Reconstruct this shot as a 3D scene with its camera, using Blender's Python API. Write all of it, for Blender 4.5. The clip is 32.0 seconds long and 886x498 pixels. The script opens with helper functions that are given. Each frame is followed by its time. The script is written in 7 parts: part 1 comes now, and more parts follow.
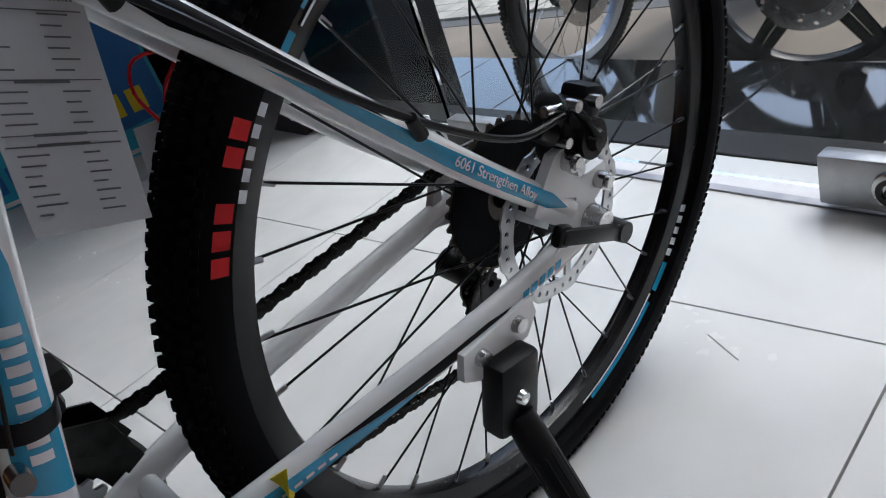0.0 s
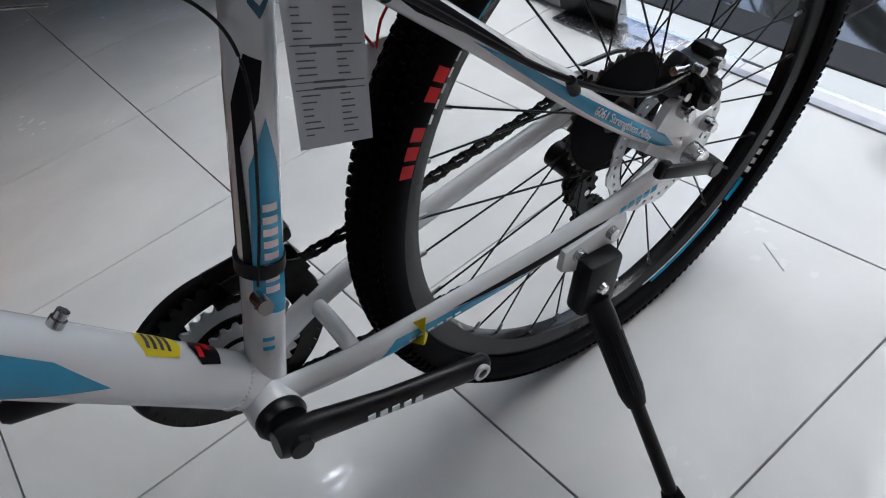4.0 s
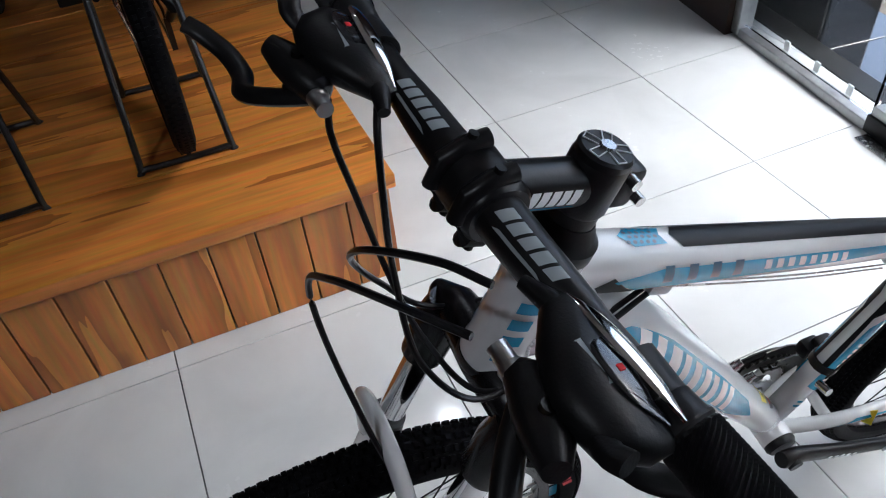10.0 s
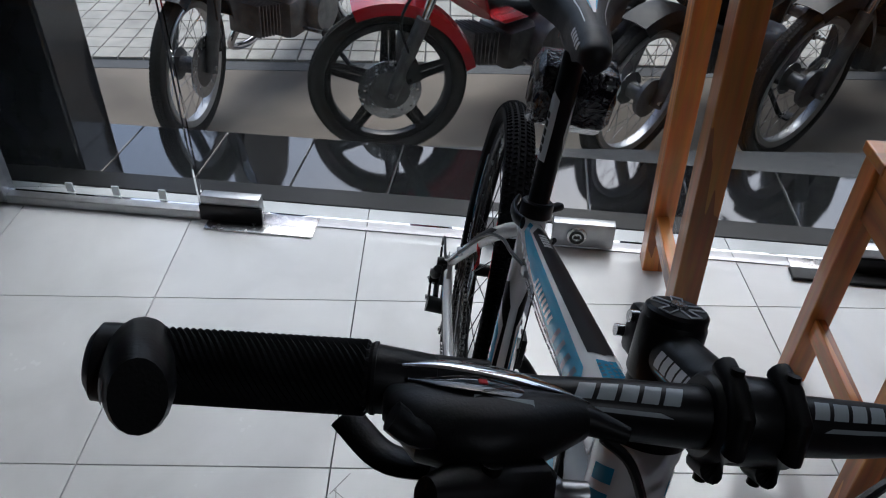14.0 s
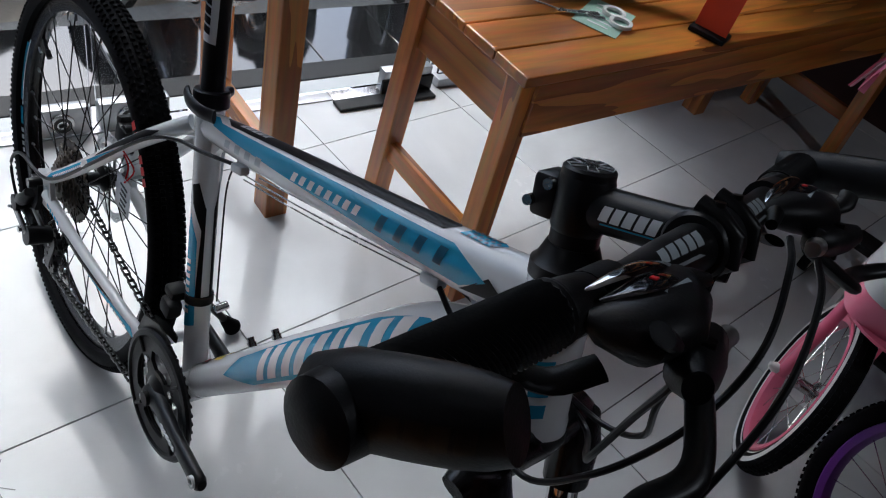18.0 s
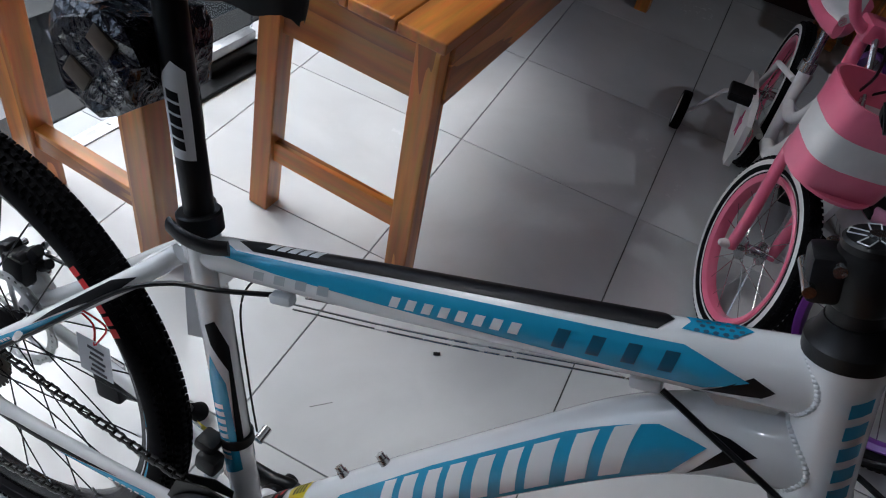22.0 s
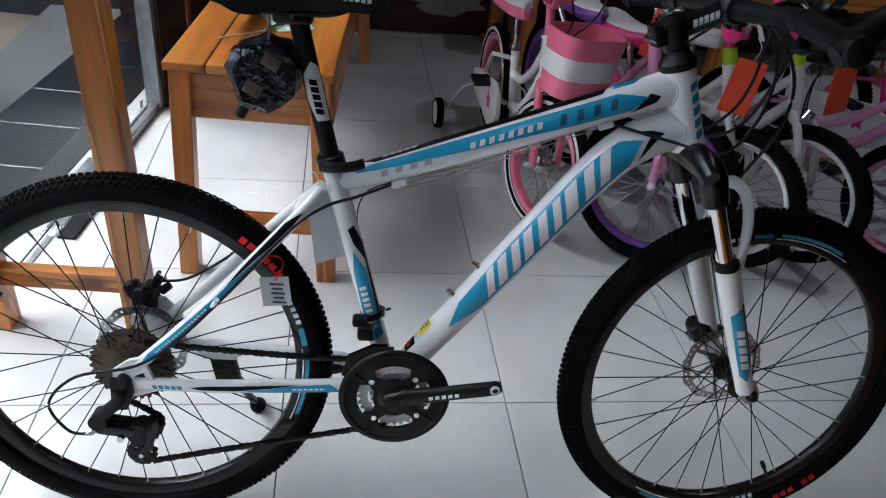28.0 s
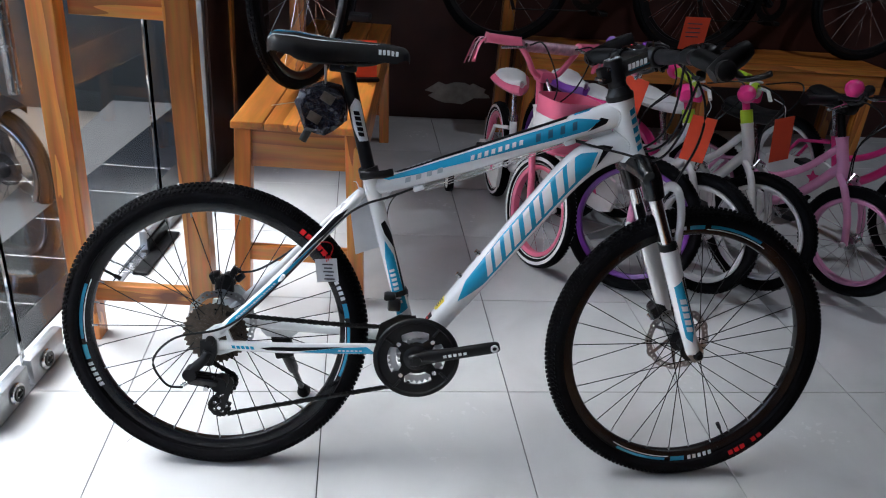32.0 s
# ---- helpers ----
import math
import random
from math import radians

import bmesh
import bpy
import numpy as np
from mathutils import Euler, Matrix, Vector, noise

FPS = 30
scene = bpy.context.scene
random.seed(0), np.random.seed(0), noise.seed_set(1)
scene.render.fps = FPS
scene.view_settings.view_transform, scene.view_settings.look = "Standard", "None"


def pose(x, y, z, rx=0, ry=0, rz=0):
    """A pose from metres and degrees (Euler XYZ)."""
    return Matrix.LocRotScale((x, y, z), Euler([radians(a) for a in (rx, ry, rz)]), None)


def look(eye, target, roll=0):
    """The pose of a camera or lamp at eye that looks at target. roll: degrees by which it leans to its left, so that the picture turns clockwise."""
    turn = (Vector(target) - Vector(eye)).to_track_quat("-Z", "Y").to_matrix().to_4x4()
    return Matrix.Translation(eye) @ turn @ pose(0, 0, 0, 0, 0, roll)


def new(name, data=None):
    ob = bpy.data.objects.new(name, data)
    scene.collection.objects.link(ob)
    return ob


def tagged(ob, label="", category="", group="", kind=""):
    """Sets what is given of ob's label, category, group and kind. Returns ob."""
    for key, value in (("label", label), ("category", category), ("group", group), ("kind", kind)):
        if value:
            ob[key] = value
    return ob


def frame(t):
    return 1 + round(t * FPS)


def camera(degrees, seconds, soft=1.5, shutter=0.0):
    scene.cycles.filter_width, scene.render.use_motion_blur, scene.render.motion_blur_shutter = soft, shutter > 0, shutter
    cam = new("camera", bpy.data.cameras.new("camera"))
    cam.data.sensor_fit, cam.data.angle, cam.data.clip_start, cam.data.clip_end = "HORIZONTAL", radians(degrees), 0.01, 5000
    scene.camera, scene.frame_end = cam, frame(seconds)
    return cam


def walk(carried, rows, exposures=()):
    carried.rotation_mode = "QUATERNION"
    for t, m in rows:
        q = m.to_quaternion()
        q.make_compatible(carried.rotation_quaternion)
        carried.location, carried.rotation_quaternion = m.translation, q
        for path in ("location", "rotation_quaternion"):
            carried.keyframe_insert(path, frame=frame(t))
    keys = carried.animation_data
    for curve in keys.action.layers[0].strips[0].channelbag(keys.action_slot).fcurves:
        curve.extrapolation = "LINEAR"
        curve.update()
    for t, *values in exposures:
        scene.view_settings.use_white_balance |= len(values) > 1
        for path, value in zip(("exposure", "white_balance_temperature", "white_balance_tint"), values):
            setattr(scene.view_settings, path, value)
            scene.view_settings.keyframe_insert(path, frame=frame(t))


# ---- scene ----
cam = camera(60.41, 32.0, soft=1.1)
# seconds, eye, target, roll
PATH = [
    (0, (0.6953, 0.2040, 0.6164), (-0.3866, -1.1914, -0.3229), -20.17),
    (0.5, (0.7086, 0.2166, 0.6120), (-0.3342, -1.1762, -0.3743), -20.80),
    (1, (0.7276, 0.2316, 0.6030), (-0.2760, -1.1712, -0.4094), -21.37),
    (1.5, (0.7542, 0.2484, 0.5940), (-0.1856, -1.1350, -0.5029), -21.80),
    (2, (0.7666, 0.2498, 0.5917), (-0.1290, -1.1430, -0.5300), -21.04),
    (2.5, (0.7612, 0.2431, 0.5915), (-0.0976, -1.1886, -0.5098), -19.71),
    (4.5, (0.7635, 0.2426, 0.8762), (0.0910, -1.0664, -0.4782), -15.87),
    (5, (0.7705, 0.2712, 0.9986), (0.1369, -1.0288, -0.3830), -16.03),
    (5.5, (0.7933, 0.3070, 1.0999), (0.1851, -0.9919, -0.2940), -11.89),
    (6, (0.8298, 0.3389, 1.1711), (0.3345, -1.0587, -0.1711), -10.66),
    (6.5, (0.8686, 0.3744, 1.2311), (0.4379, -1.0746, -0.0784), -7.15),
    (7, (0.9129, 0.3976, 1.2384), (0.6216, -1.1018, -0.0526), -5.72),
    (7.5, (0.9661, 0.4024, 1.2362), (0.8969, -1.1194, -0.0598), -6.11),
    (8, (1.0339, 0.3706, 1.2315), (1.1175, -1.1443, -0.0716), -5.41),
    (8.5, (1.1006, 0.3023, 1.2320), (1.1968, -1.2108, -0.0723), -7.74),
    (9, (1.1457, 0.2523, 1.2268), (1.1024, -1.2381, -0.1062), -4.96),
    (9.5, (1.2269, 0.2082, 1.2275), (0.9081, -1.2327, -0.1223), -5.87),
    (10, (1.3207, 0.1814, 1.2272), (0.8088, -1.2028, -0.1226), -5.39),
    (10.5, (1.3522, 0.1082, 1.2172), (0.6792, -1.2044, -0.1333), -3.34),
    (11, (1.3465, 0.0126, 1.2171), (0.5015, -1.1883, -0.1407), -5.57),
    (11.5, (1.3227, -0.0272, 1.2221), (0.1212, -0.8583, -0.1438), 0.84),
    (12, (1.3662, -0.0925, 1.2385), (-0.0693, -0.5678, -0.0704), -0.23),
    (12.5, (1.3872, -0.1411, 1.2450), (-0.1176, -0.4795, -0.0283), 1.25),
    (13, (1.3584, -0.1563, 1.2423), (-0.1812, -0.5139, 0.0168), 2.78),
    (13.5, (1.3730, -0.2011, 1.2445), (-0.2114, -0.4644, 0.0526), 1.40),
    (14, (1.4291, -0.2892, 1.2480), (-0.1646, -0.2849, 0.0397), 0.97),
    (14.5, (1.4674, -0.3444, 1.2302), (-0.0649, -0.1404, -0.0389), 2.09),
    (16.5, (1.3922, -0.4248, 1.2379), (0.0299, 0.2108, -0.0813), 13.03),
    (17, (1.3564, -0.4633, 1.2421), (0.1515, 0.4674, -0.0548), 14.34),
    (17.5, (1.3278, -0.5202, 1.2432), (0.3116, 0.5748, -0.0867), 15.31),
    (18, (1.2956, -0.5531, 1.2310), (0.3907, 0.6328, -0.1012), 18.80),
    (18.5, (1.2424, -0.5539, 1.2283), (0.4035, 0.6903, -0.0939), 20.17),
    (19, (1.1725, -0.5530, 1.2146), (0.3354, 0.6784, -0.1206), 20.27),
    (19.5, (1.1250, -0.5705, 1.2110), (0.3592, 0.6869, -0.1427), 21.40),
    (20, (1.0486, -0.6291, 1.2225), (0.3908, 0.6439, -0.1728), 15.52),
    (20.5, (0.9995, -0.6711, 1.2201), (0.4552, 0.6437, -0.1853), 13.51),
    (21, (0.9729, -0.6577, 1.2221), (0.4912, 0.6745, -0.1897), 13.65),
    (21.5, (0.9557, -0.6029, 1.2154), (0.5531, 0.7659, -0.1860), 15.23),
    (22, (0.9358, -0.5730, 1.2131), (0.5826, 0.7984, -0.1991), 15.34),
    (22.5, (0.8725, -0.5907, 1.2123), (0.7573, 0.8057, -0.2149), 12.58),
    (23, (0.7828, -0.6535, 1.2036), (0.8970, 0.7631, -0.2036), 11.06),
    (23.5, (0.7141, -0.7367, 1.2090), (0.8834, 0.7043, -0.1676), 8.90),
    (24, (0.6975, -0.7831, 1.2196), (0.8943, 0.6974, -0.1106), 7.87),
    (24.5, (0.6930, -0.8109, 1.2150), (0.9044, 0.7090, -0.0677), 9.48),
    (26.5, (0.6051, -1.0160, 1.2358), (0.9082, 0.5961, 0.0916), 5.90),
    (27, (0.5537, -1.0882, 1.2318), (0.9288, 0.5277, 0.1145), 7.15),
    (27.5, (0.5729, -1.1471, 1.2367), (0.8742, 0.4946, 0.1350), 7.00),
    (28, (0.6055, -1.2192, 1.2382), (0.8868, 0.4243, 0.1337), 6.72),
    (28.5, (0.6289, -1.2737, 1.2382), (0.8764, 0.3755, 0.1342), 5.11),
    (29, (0.6052, -1.3115, 1.2408), (0.9029, 0.3471, 0.1636), 4.73),
    (29.5, (0.5413, -1.3819, 1.2459), (0.9149, 0.3100, 0.2470), 6.24),
    (30, (0.5072, -1.4614, 1.2446), (0.8874, 0.2350, 0.2559), 7.33),
    (30.5, (0.5034, -1.5110, 1.2513), (0.8825, 0.2045, 0.2956), 5.77),
    (31, (0.5357, -1.5584, 1.2541), (0.8489, 0.2106, 0.3750), 5.67),
    (31.5, (0.5681, -1.6327, 1.2484), (0.7992, 0.1492, 0.3699), 4.96),
    (32, (0.5659, -1.6698, 1.2508), (0.8033, 0.1130, 0.3760), 4.72),
]
walk(cam, [(t, look(e, g, r)) for t, e, g, r in PATH], exposures=[(0, 0.68, 6050, 10), (2, 0.65, 6050, 10), (5, 0.74, 6050, 10), (6, 0.59, 5950, 10), (7, 0.64, 5950, 10), (8, 1.05, 5950, 10), (9, 1.35, 5950, 10), (10, 1.50, 5950, 10), (11, 1.15, 5950, 10), (12, 0.06, 5880, 10), (13, 0.06, 5880, 10), (14, 0.28, 5880, 10), (16.5, 0.65, 5880, 10), (17, 0.68, 5880, 10), (20, 0.75, 5880, 10), (24, 1.10, 5950, 10), (27, 1.24, 5950, 10), (30, 1.40, 5950, 10), (32, 1.62, 5950, 10)])

# ---- materials ----
def mat(name, color, rough=0.5, metal=0.0, coat=0.0, spec=0.5):
    m = bpy.data.materials.new(name)
    m.use_nodes = True
    b = m.node_tree.nodes["Principled BSDF"]
    b.inputs["Base Color"].default_value = (*color, 1)
    b.inputs["Roughness"].default_value = rough
    b.inputs["Metallic"].default_value = metal
    b.inputs["Coat Weight"].default_value = coat
    b.inputs["Coat Roughness"].default_value = 0.06
    b.inputs["Specular IOR Level"].default_value = spec
    return m


def wear(m, scale=30.0, dark=0.75, bump=0.1, rough=0.12, fine=400.0, seed=0.0):
    """Two scales of variation: blotches in colour and roughness, a fine relief."""
    nt = m.node_tree
    N, L = nt.nodes, nt.links
    b = N["Principled BSDF"]
    tc = N.new("ShaderNodeTexCoord")
    n1 = N.new("ShaderNodeTexNoise")
    n1.inputs["Scale"].default_value, n1.inputs["Detail"].default_value = scale, 6
    n2 = N.new("ShaderNodeTexNoise")
    n2.inputs["Scale"].default_value, n2.inputs["Detail"].default_value = fine, 3
    mp = N.new("ShaderNodeMapping")
    mp.inputs["Location"].default_value = (seed, seed * 0.7, 0)
    L.new(tc.outputs["Object"], mp.inputs["Vector"])
    L.new(mp.outputs["Vector"], n1.inputs["Vector"])
    L.new(mp.outputs["Vector"], n2.inputs["Vector"])
    base = tuple(b.inputs["Base Color"].default_value)
    ramp = N.new("ShaderNodeValToRGB")
    ramp.color_ramp.elements[0].position, ramp.color_ramp.elements[1].position = 0.3, 0.7
    ramp.color_ramp.elements[0].color = (base[0] * dark, base[1] * dark, base[2] * dark, 1)
    ramp.color_ramp.elements[1].color = base
    L.new(n1.outputs["Fac"], ramp.inputs["Fac"])
    L.new(ramp.outputs["Color"], b.inputs["Base Color"])
    r0 = b.inputs["Roughness"].default_value
    mr = N.new("ShaderNodeMapRange")
    mr.inputs["To Min"].default_value, mr.inputs["To Max"].default_value = max(0.02, r0 - rough), min(1, r0 + rough)
    L.new(n1.outputs["Fac"], mr.inputs["Value"])
    L.new(mr.outputs["Result"], b.inputs["Roughness"])
    if bump:
        bp = N.new("ShaderNodeBump")
        bp.inputs["Strength"].default_value, bp.inputs["Distance"].default_value = bump, 0.002
        L.new(n2.outputs["Fac"], bp.inputs["Height"])
        L.new(bp.outputs["Normal"], b.inputs["Normal"])
    return m


def wood(name, light, dark, rough=0.35, axis=0, rings=9.0):
    """Varnished pine: long grain along one axis, knots, a tone of its own for each board."""
    m = mat(name, light, rough, coat=0.35)
    nt = m.node_tree
    N, L = nt.nodes, nt.links
    b = N["Principled BSDF"]
    tc, oi = N.new("ShaderNodeTexCoord"), N.new("ShaderNodeObjectInfo")
    off = N.new("ShaderNodeVectorMath")
    off.operation = "MULTIPLY_ADD"
    cx = N.new("ShaderNodeCombineXYZ")
    for i in range(3):
        L.new(oi.outputs["Random"], cx.inputs[i])
    off.inputs[1].default_value = (7.3, 5.1, 9.7)
    L.new(cx.outputs["Vector"], off.inputs[0])
    L.new(tc.outputs["Object"], off.inputs[2])
    mp = N.new("ShaderNodeMapping")
    sc = [1.0, 1.0, 1.0]
    sc[axis] = 0.09
    mp.inputs["Scale"].default_value = sc
    L.new(off.outputs["Vector"], mp.inputs["Vector"])
    dist = N.new("ShaderNodeTexNoise")
    dist.inputs["Scale"].default_value, dist.inputs["Detail"].default_value = 5.0, 4
    L.new(mp.outputs["Vector"], dist.inputs["Vector"])
    wave = N.new("ShaderNodeMath")
    wave.operation = "MULTIPLY"
    wave.inputs[1].default_value = rings
    L.new(dist.outputs["Fac"], wave.inputs[0])
    fr = N.new("ShaderNodeMath")
    fr.operation = "FRACT"
    L.new(wave.outputs["Value"], fr.inputs[0])
    fine = N.new("ShaderNodeTexNoise")
    fine.inputs["Scale"].default_value, fine.inputs["Detail"].default_value = 90.0, 5
    L.new(mp.outputs["Vector"], fine.inputs["Vector"])
    vor = N.new("ShaderNodeTexVoronoi")
    vor.inputs["Scale"].default_value = 4.2
    mp2 = N.new("ShaderNodeMapping")
    s2 = [1.0, 1.0, 1.0]
    s2[axis] = 0.55
    mp2.inputs["Scale"].default_value = s2
    L.new(off.outputs["Vector"], mp2.inputs["Vector"])
    L.new(mp2.outputs["Vector"], vor.inputs["Vector"])
    knot = N.new("ShaderNodeMapRange")
    knot.inputs["From Min"].default_value, knot.inputs["From Max"].default_value = 0.05, 0.12
    knot.inputs["To Min"].default_value, knot.inputs["To Max"].default_value = 1.0, 0.0
    L.new(vor.outputs["Distance"], knot.inputs["Value"])
    ramp = N.new("ShaderNodeValToRGB")
    ramp.color_ramp.elements[0].color, ramp.color_ramp.elements[1].color = (*light, 1), (*dark, 1)
    ramp.color_ramp.elements[0].position, ramp.color_ramp.elements[1].position = 0.25, 1.0
    L.new(fr.outputs["Value"], ramp.inputs["Fac"])
    mix1 = N.new("ShaderNodeMix")
    mix1.data_type, mix1.blend_type = "RGBA", "MULTIPLY"
    mix1.inputs["Factor"].default_value = 0.62
    L.new(ramp.outputs["Color"], mix1.inputs["A"])
    L.new(fine.outputs["Color"], mix1.inputs["B"])
    mix2 = N.new("ShaderNodeMix")
    mix2.data_type = "RGBA"
    mix2.inputs["B"].default_value = (dark[0] * 0.35, dark[1] * 0.3, dark[2] * 0.3, 1)
    L.new(knot.outputs["Result"], mix2.inputs["Factor"])
    L.new(mix1.outputs["Result"], mix2.inputs["A"])
    hsv = N.new("ShaderNodeHueSaturation")
    tone = N.new("ShaderNodeMapRange")
    tone.inputs["To Min"].default_value, tone.inputs["To Max"].default_value = 1.25, 1.85
    L.new(oi.outputs["Random"], tone.inputs["Value"])
    L.new(tone.outputs["Result"], hsv.inputs["Value"])
    L.new(mix2.outputs["Result"], hsv.inputs["Color"])
    L.new(hsv.outputs["Color"], b.inputs["Base Color"])
    bp = N.new("ShaderNodeBump")
    bp.inputs["Strength"].default_value, bp.inputs["Distance"].default_value = 0.12, 0.001
    L.new(fine.outputs["Fac"], bp.inputs["Height"])
    L.new(bp.outputs["Normal"], b.inputs["Normal"])
    return m


def tile_mat():
    """Pale grey glazed tile with soft veins, scuffs and a tone of its own for each piece."""
    m = mat("glazed_tile", (0.62, 0.64, 0.65), 0.2, spec=0.36)
    nt = m.node_tree
    N, L = nt.nodes, nt.links
    b = N["Principled BSDF"]
    geo, oi = N.new("ShaderNodeNewGeometry"), N.new("ShaderNodeObjectInfo")
    n1 = N.new("ShaderNodeTexNoise")
    n1.inputs["Scale"].default_value, n1.inputs["Detail"].default_value, n1.inputs["Distortion"].default_value = 3.5, 8, 0.6
    n2 = N.new("ShaderNodeTexNoise")
    n2.inputs["Scale"].default_value, n2.inputs["Detail"].default_value = 55, 6
    n3 = N.new("ShaderNodeTexNoise")
    n3.inputs["Scale"].default_value, n3.inputs["Detail"].default_value = 11, 9
    for n in (n1, n2, n3):
        L.new(geo.outputs["Position"], n.inputs["Vector"])
    ramp = N.new("ShaderNodeValToRGB")
    ramp.color_ramp.elements[0].color, ramp.color_ramp.elements[1].color = (0.520, 0.530, 0.532, 1), (0.595, 0.605, 0.606, 1)
    ramp.color_ramp.elements[0].position, ramp.color_ramp.elements[1].position = 0.36, 0.62
    L.new(n1.outputs["Fac"], ramp.inputs["Fac"])
    dirt = N.new("ShaderNodeMapRange")
    dirt.inputs["From Min"].default_value, dirt.inputs["From Max"].default_value = 0.62, 0.75
    dirt.inputs["To Max"].default_value = 0.12
    L.new(n3.outputs["Fac"], dirt.inputs["Value"])
    mix = N.new("ShaderNodeMix")
    mix.data_type = "RGBA"
    mix.inputs["B"].default_value = (0.42, 0.43, 0.43, 1)
    L.new(dirt.outputs["Result"], mix.inputs["Factor"])
    L.new(ramp.outputs["Color"], mix.inputs["A"])
    hsv = N.new("ShaderNodeHueSaturation")
    tone = N.new("ShaderNodeMapRange")
    tone.inputs["To Min"].default_value, tone.inputs["To Max"].default_value = 0.95, 1.04
    L.new(oi.outputs["Random"], tone.inputs["Value"])
    L.new(tone.outputs["Result"], hsv.inputs["Value"])
    L.new(mix.outputs["Result"], hsv.inputs["Color"])
    L.new(hsv.outputs["Color"], b.inputs["Base Color"])
    smear = N.new("ShaderNodeMapRange")
    smear.inputs["From Min"].default_value, smear.inputs["From Max"].default_value = 0.46, 0.66
    L.new(n1.outputs["Fac"], smear.inputs["Value"])
    spot = N.new("ShaderNodeMapRange")
    spot.inputs["From Min"].default_value, spot.inputs["From Max"].default_value = 0.42, 0.62
    L.new(n2.outputs["Fac"], spot.inputs["Value"])
    mul = N.new("ShaderNodeMath")
    mul.operation = "MULTIPLY"
    L.new(smear.outputs["Result"], mul.inputs[0])
    L.new(spot.outputs["Result"], mul.inputs[1])
    mr = N.new("ShaderNodeMapRange")
    mr.inputs["To Min"].default_value, mr.inputs["To Max"].default_value = 0.085, 0.30
    L.new(mul.outputs["Value"], mr.inputs["Value"])
    L.new(mr.outputs["Result"], b.inputs["Roughness"])
    bp = N.new("ShaderNodeBump")
    bp.inputs["Strength"].default_value, bp.inputs["Distance"].default_value = 0.03, 0.001
    L.new(n2.outputs["Fac"], bp.inputs["Height"])
    L.new(bp.outputs["Normal"], b.inputs["Normal"])
    return m


def glass_mat(name, tint=(0.93, 0.97, 0.96), rough=0.0):
    m = bpy.data.materials.new(name)
    m.use_nodes = True
    nt = m.node_tree
    b = nt.nodes["Principled BSDF"]
    b.inputs["Base Color"].default_value = (*tint, 1)
    b.inputs["Transmission Weight"].default_value = 1.0
    b.inputs["Roughness"].default_value = rough
    b.inputs["IOR"].default_value = 1.22 if rough == 0.0 else 1.3
    return m


WHITE = wear(mat("white_paint", (0.80, 0.82, 0.83), 0.22, coat=0.6), 14, 0.96, 0.0, 0.04)
BLUE = wear(mat("blue_decal", (0.028, 0.33, 0.56), 0.25, coat=0.5), 20, 0.9, 0.0, 0.04)
INK = wear(mat("black_decal", (0.006, 0.006, 0.008), 0.38, coat=0.0, spec=0.16), 20, 0.8, 0.0, 0.04)
PALE = wear(mat("pale_decal", (0.72, 0.75, 0.77), 0.3, coat=0.4), 20, 0.95, 0.0, 0.04)
GREYINK = mat("grey_line_decal", (0.38, 0.43, 0.46), 0.3, coat=0.4)
DARKBLUE = mat("dark_blue_line_decal", (0.012, 0.09, 0.16), 0.3, coat=0.4)
RED = mat("red_decal", (0.60, 0.012, 0.016), 0.45, spec=0.2)
YELLOW = wear(mat("yellow_sticker", (0.75, 0.6, 0.02), 0.35), 40, 0.9, 0.0)
RUBBER = wear(mat("tyre_rubber", (0.006, 0.006, 0.007), 0.65, spec=0.05), 25, 0.7, 0.15, 0.1, 350)
GRIP = wear(mat("grip_rubber", (0.009, 0.009, 0.010), 0.55, spec=0.2), 40, 0.7, 0.1)
BLACK = wear(mat("black_anodised_metal", (0.009, 0.009, 0.010), 0.36, 0.0, spec=0.3), 35, 0.8, 0.05, 0.08, 500)
GLOSS = wear(mat("gloss_black_plastic", (0.008, 0.008, 0.009), 0.25, spec=0.4), 35, 0.8, 0.0, 0.06)
PLASTIC = wear(mat("matt_black_plastic", (0.009, 0.009, 0.010), 0.42, spec=0.22), 45, 0.75, 0.08, 0.1, 600)
CABLE = mat("black_cable_housing", (0.007, 0.007, 0.008), 0.32, spec=0.3)
STEEL = wear(mat("bright_steel", (0.62, 0.62, 0.62), 0.25, 1.0), 60, 0.8, 0.03, 0.1)
ALLOY = wear(mat("brushed_alloy", (0.55, 0.56, 0.57), 0.35, 1.0), 50, 0.8, 0.04, 0.1)
DARKSTEEL = wear(mat("dark_steel", (0.045, 0.044, 0.042), 0.36, 1.0), 80, 0.6, 0.05, 0.12)
COG = wear(mat("brown_steel_cog", (0.115, 0.092, 0.072), 0.42, 0.35, spec=0.4), 80, 0.6, 0.05, 0.12)
CHROME = mat("chrome", (0.75, 0.75, 0.76), 0.07, 1.0)
SADDLE = wear(mat("saddle_leatherette", (0.012, 0.012, 0.013), 0.42, spec=0.28), 30, 0.7, 0.25, 0.08, 900)
PAPER = wear(mat("grey_paper", (0.55, 0.57, 0.60), 0.7), 30, 0.93, 0.05)
TEXTINK = mat("print_ink", (0.06, 0.06, 0.07), 0.7)
WOODX = wood("varnished_pine_x", (0.51, 0.187, 0.032), (0.25, 0.072, 0.010), axis=0)
WOODY = wood("varnished_pine_y", (0.51, 0.187, 0.032), (0.25, 0.072, 0.010), axis=1)
WOODZ = wood("varnished_pine_z", (0.51, 0.187, 0.032), (0.25, 0.072, 0.010), axis=2)
TILE = tile_mat()
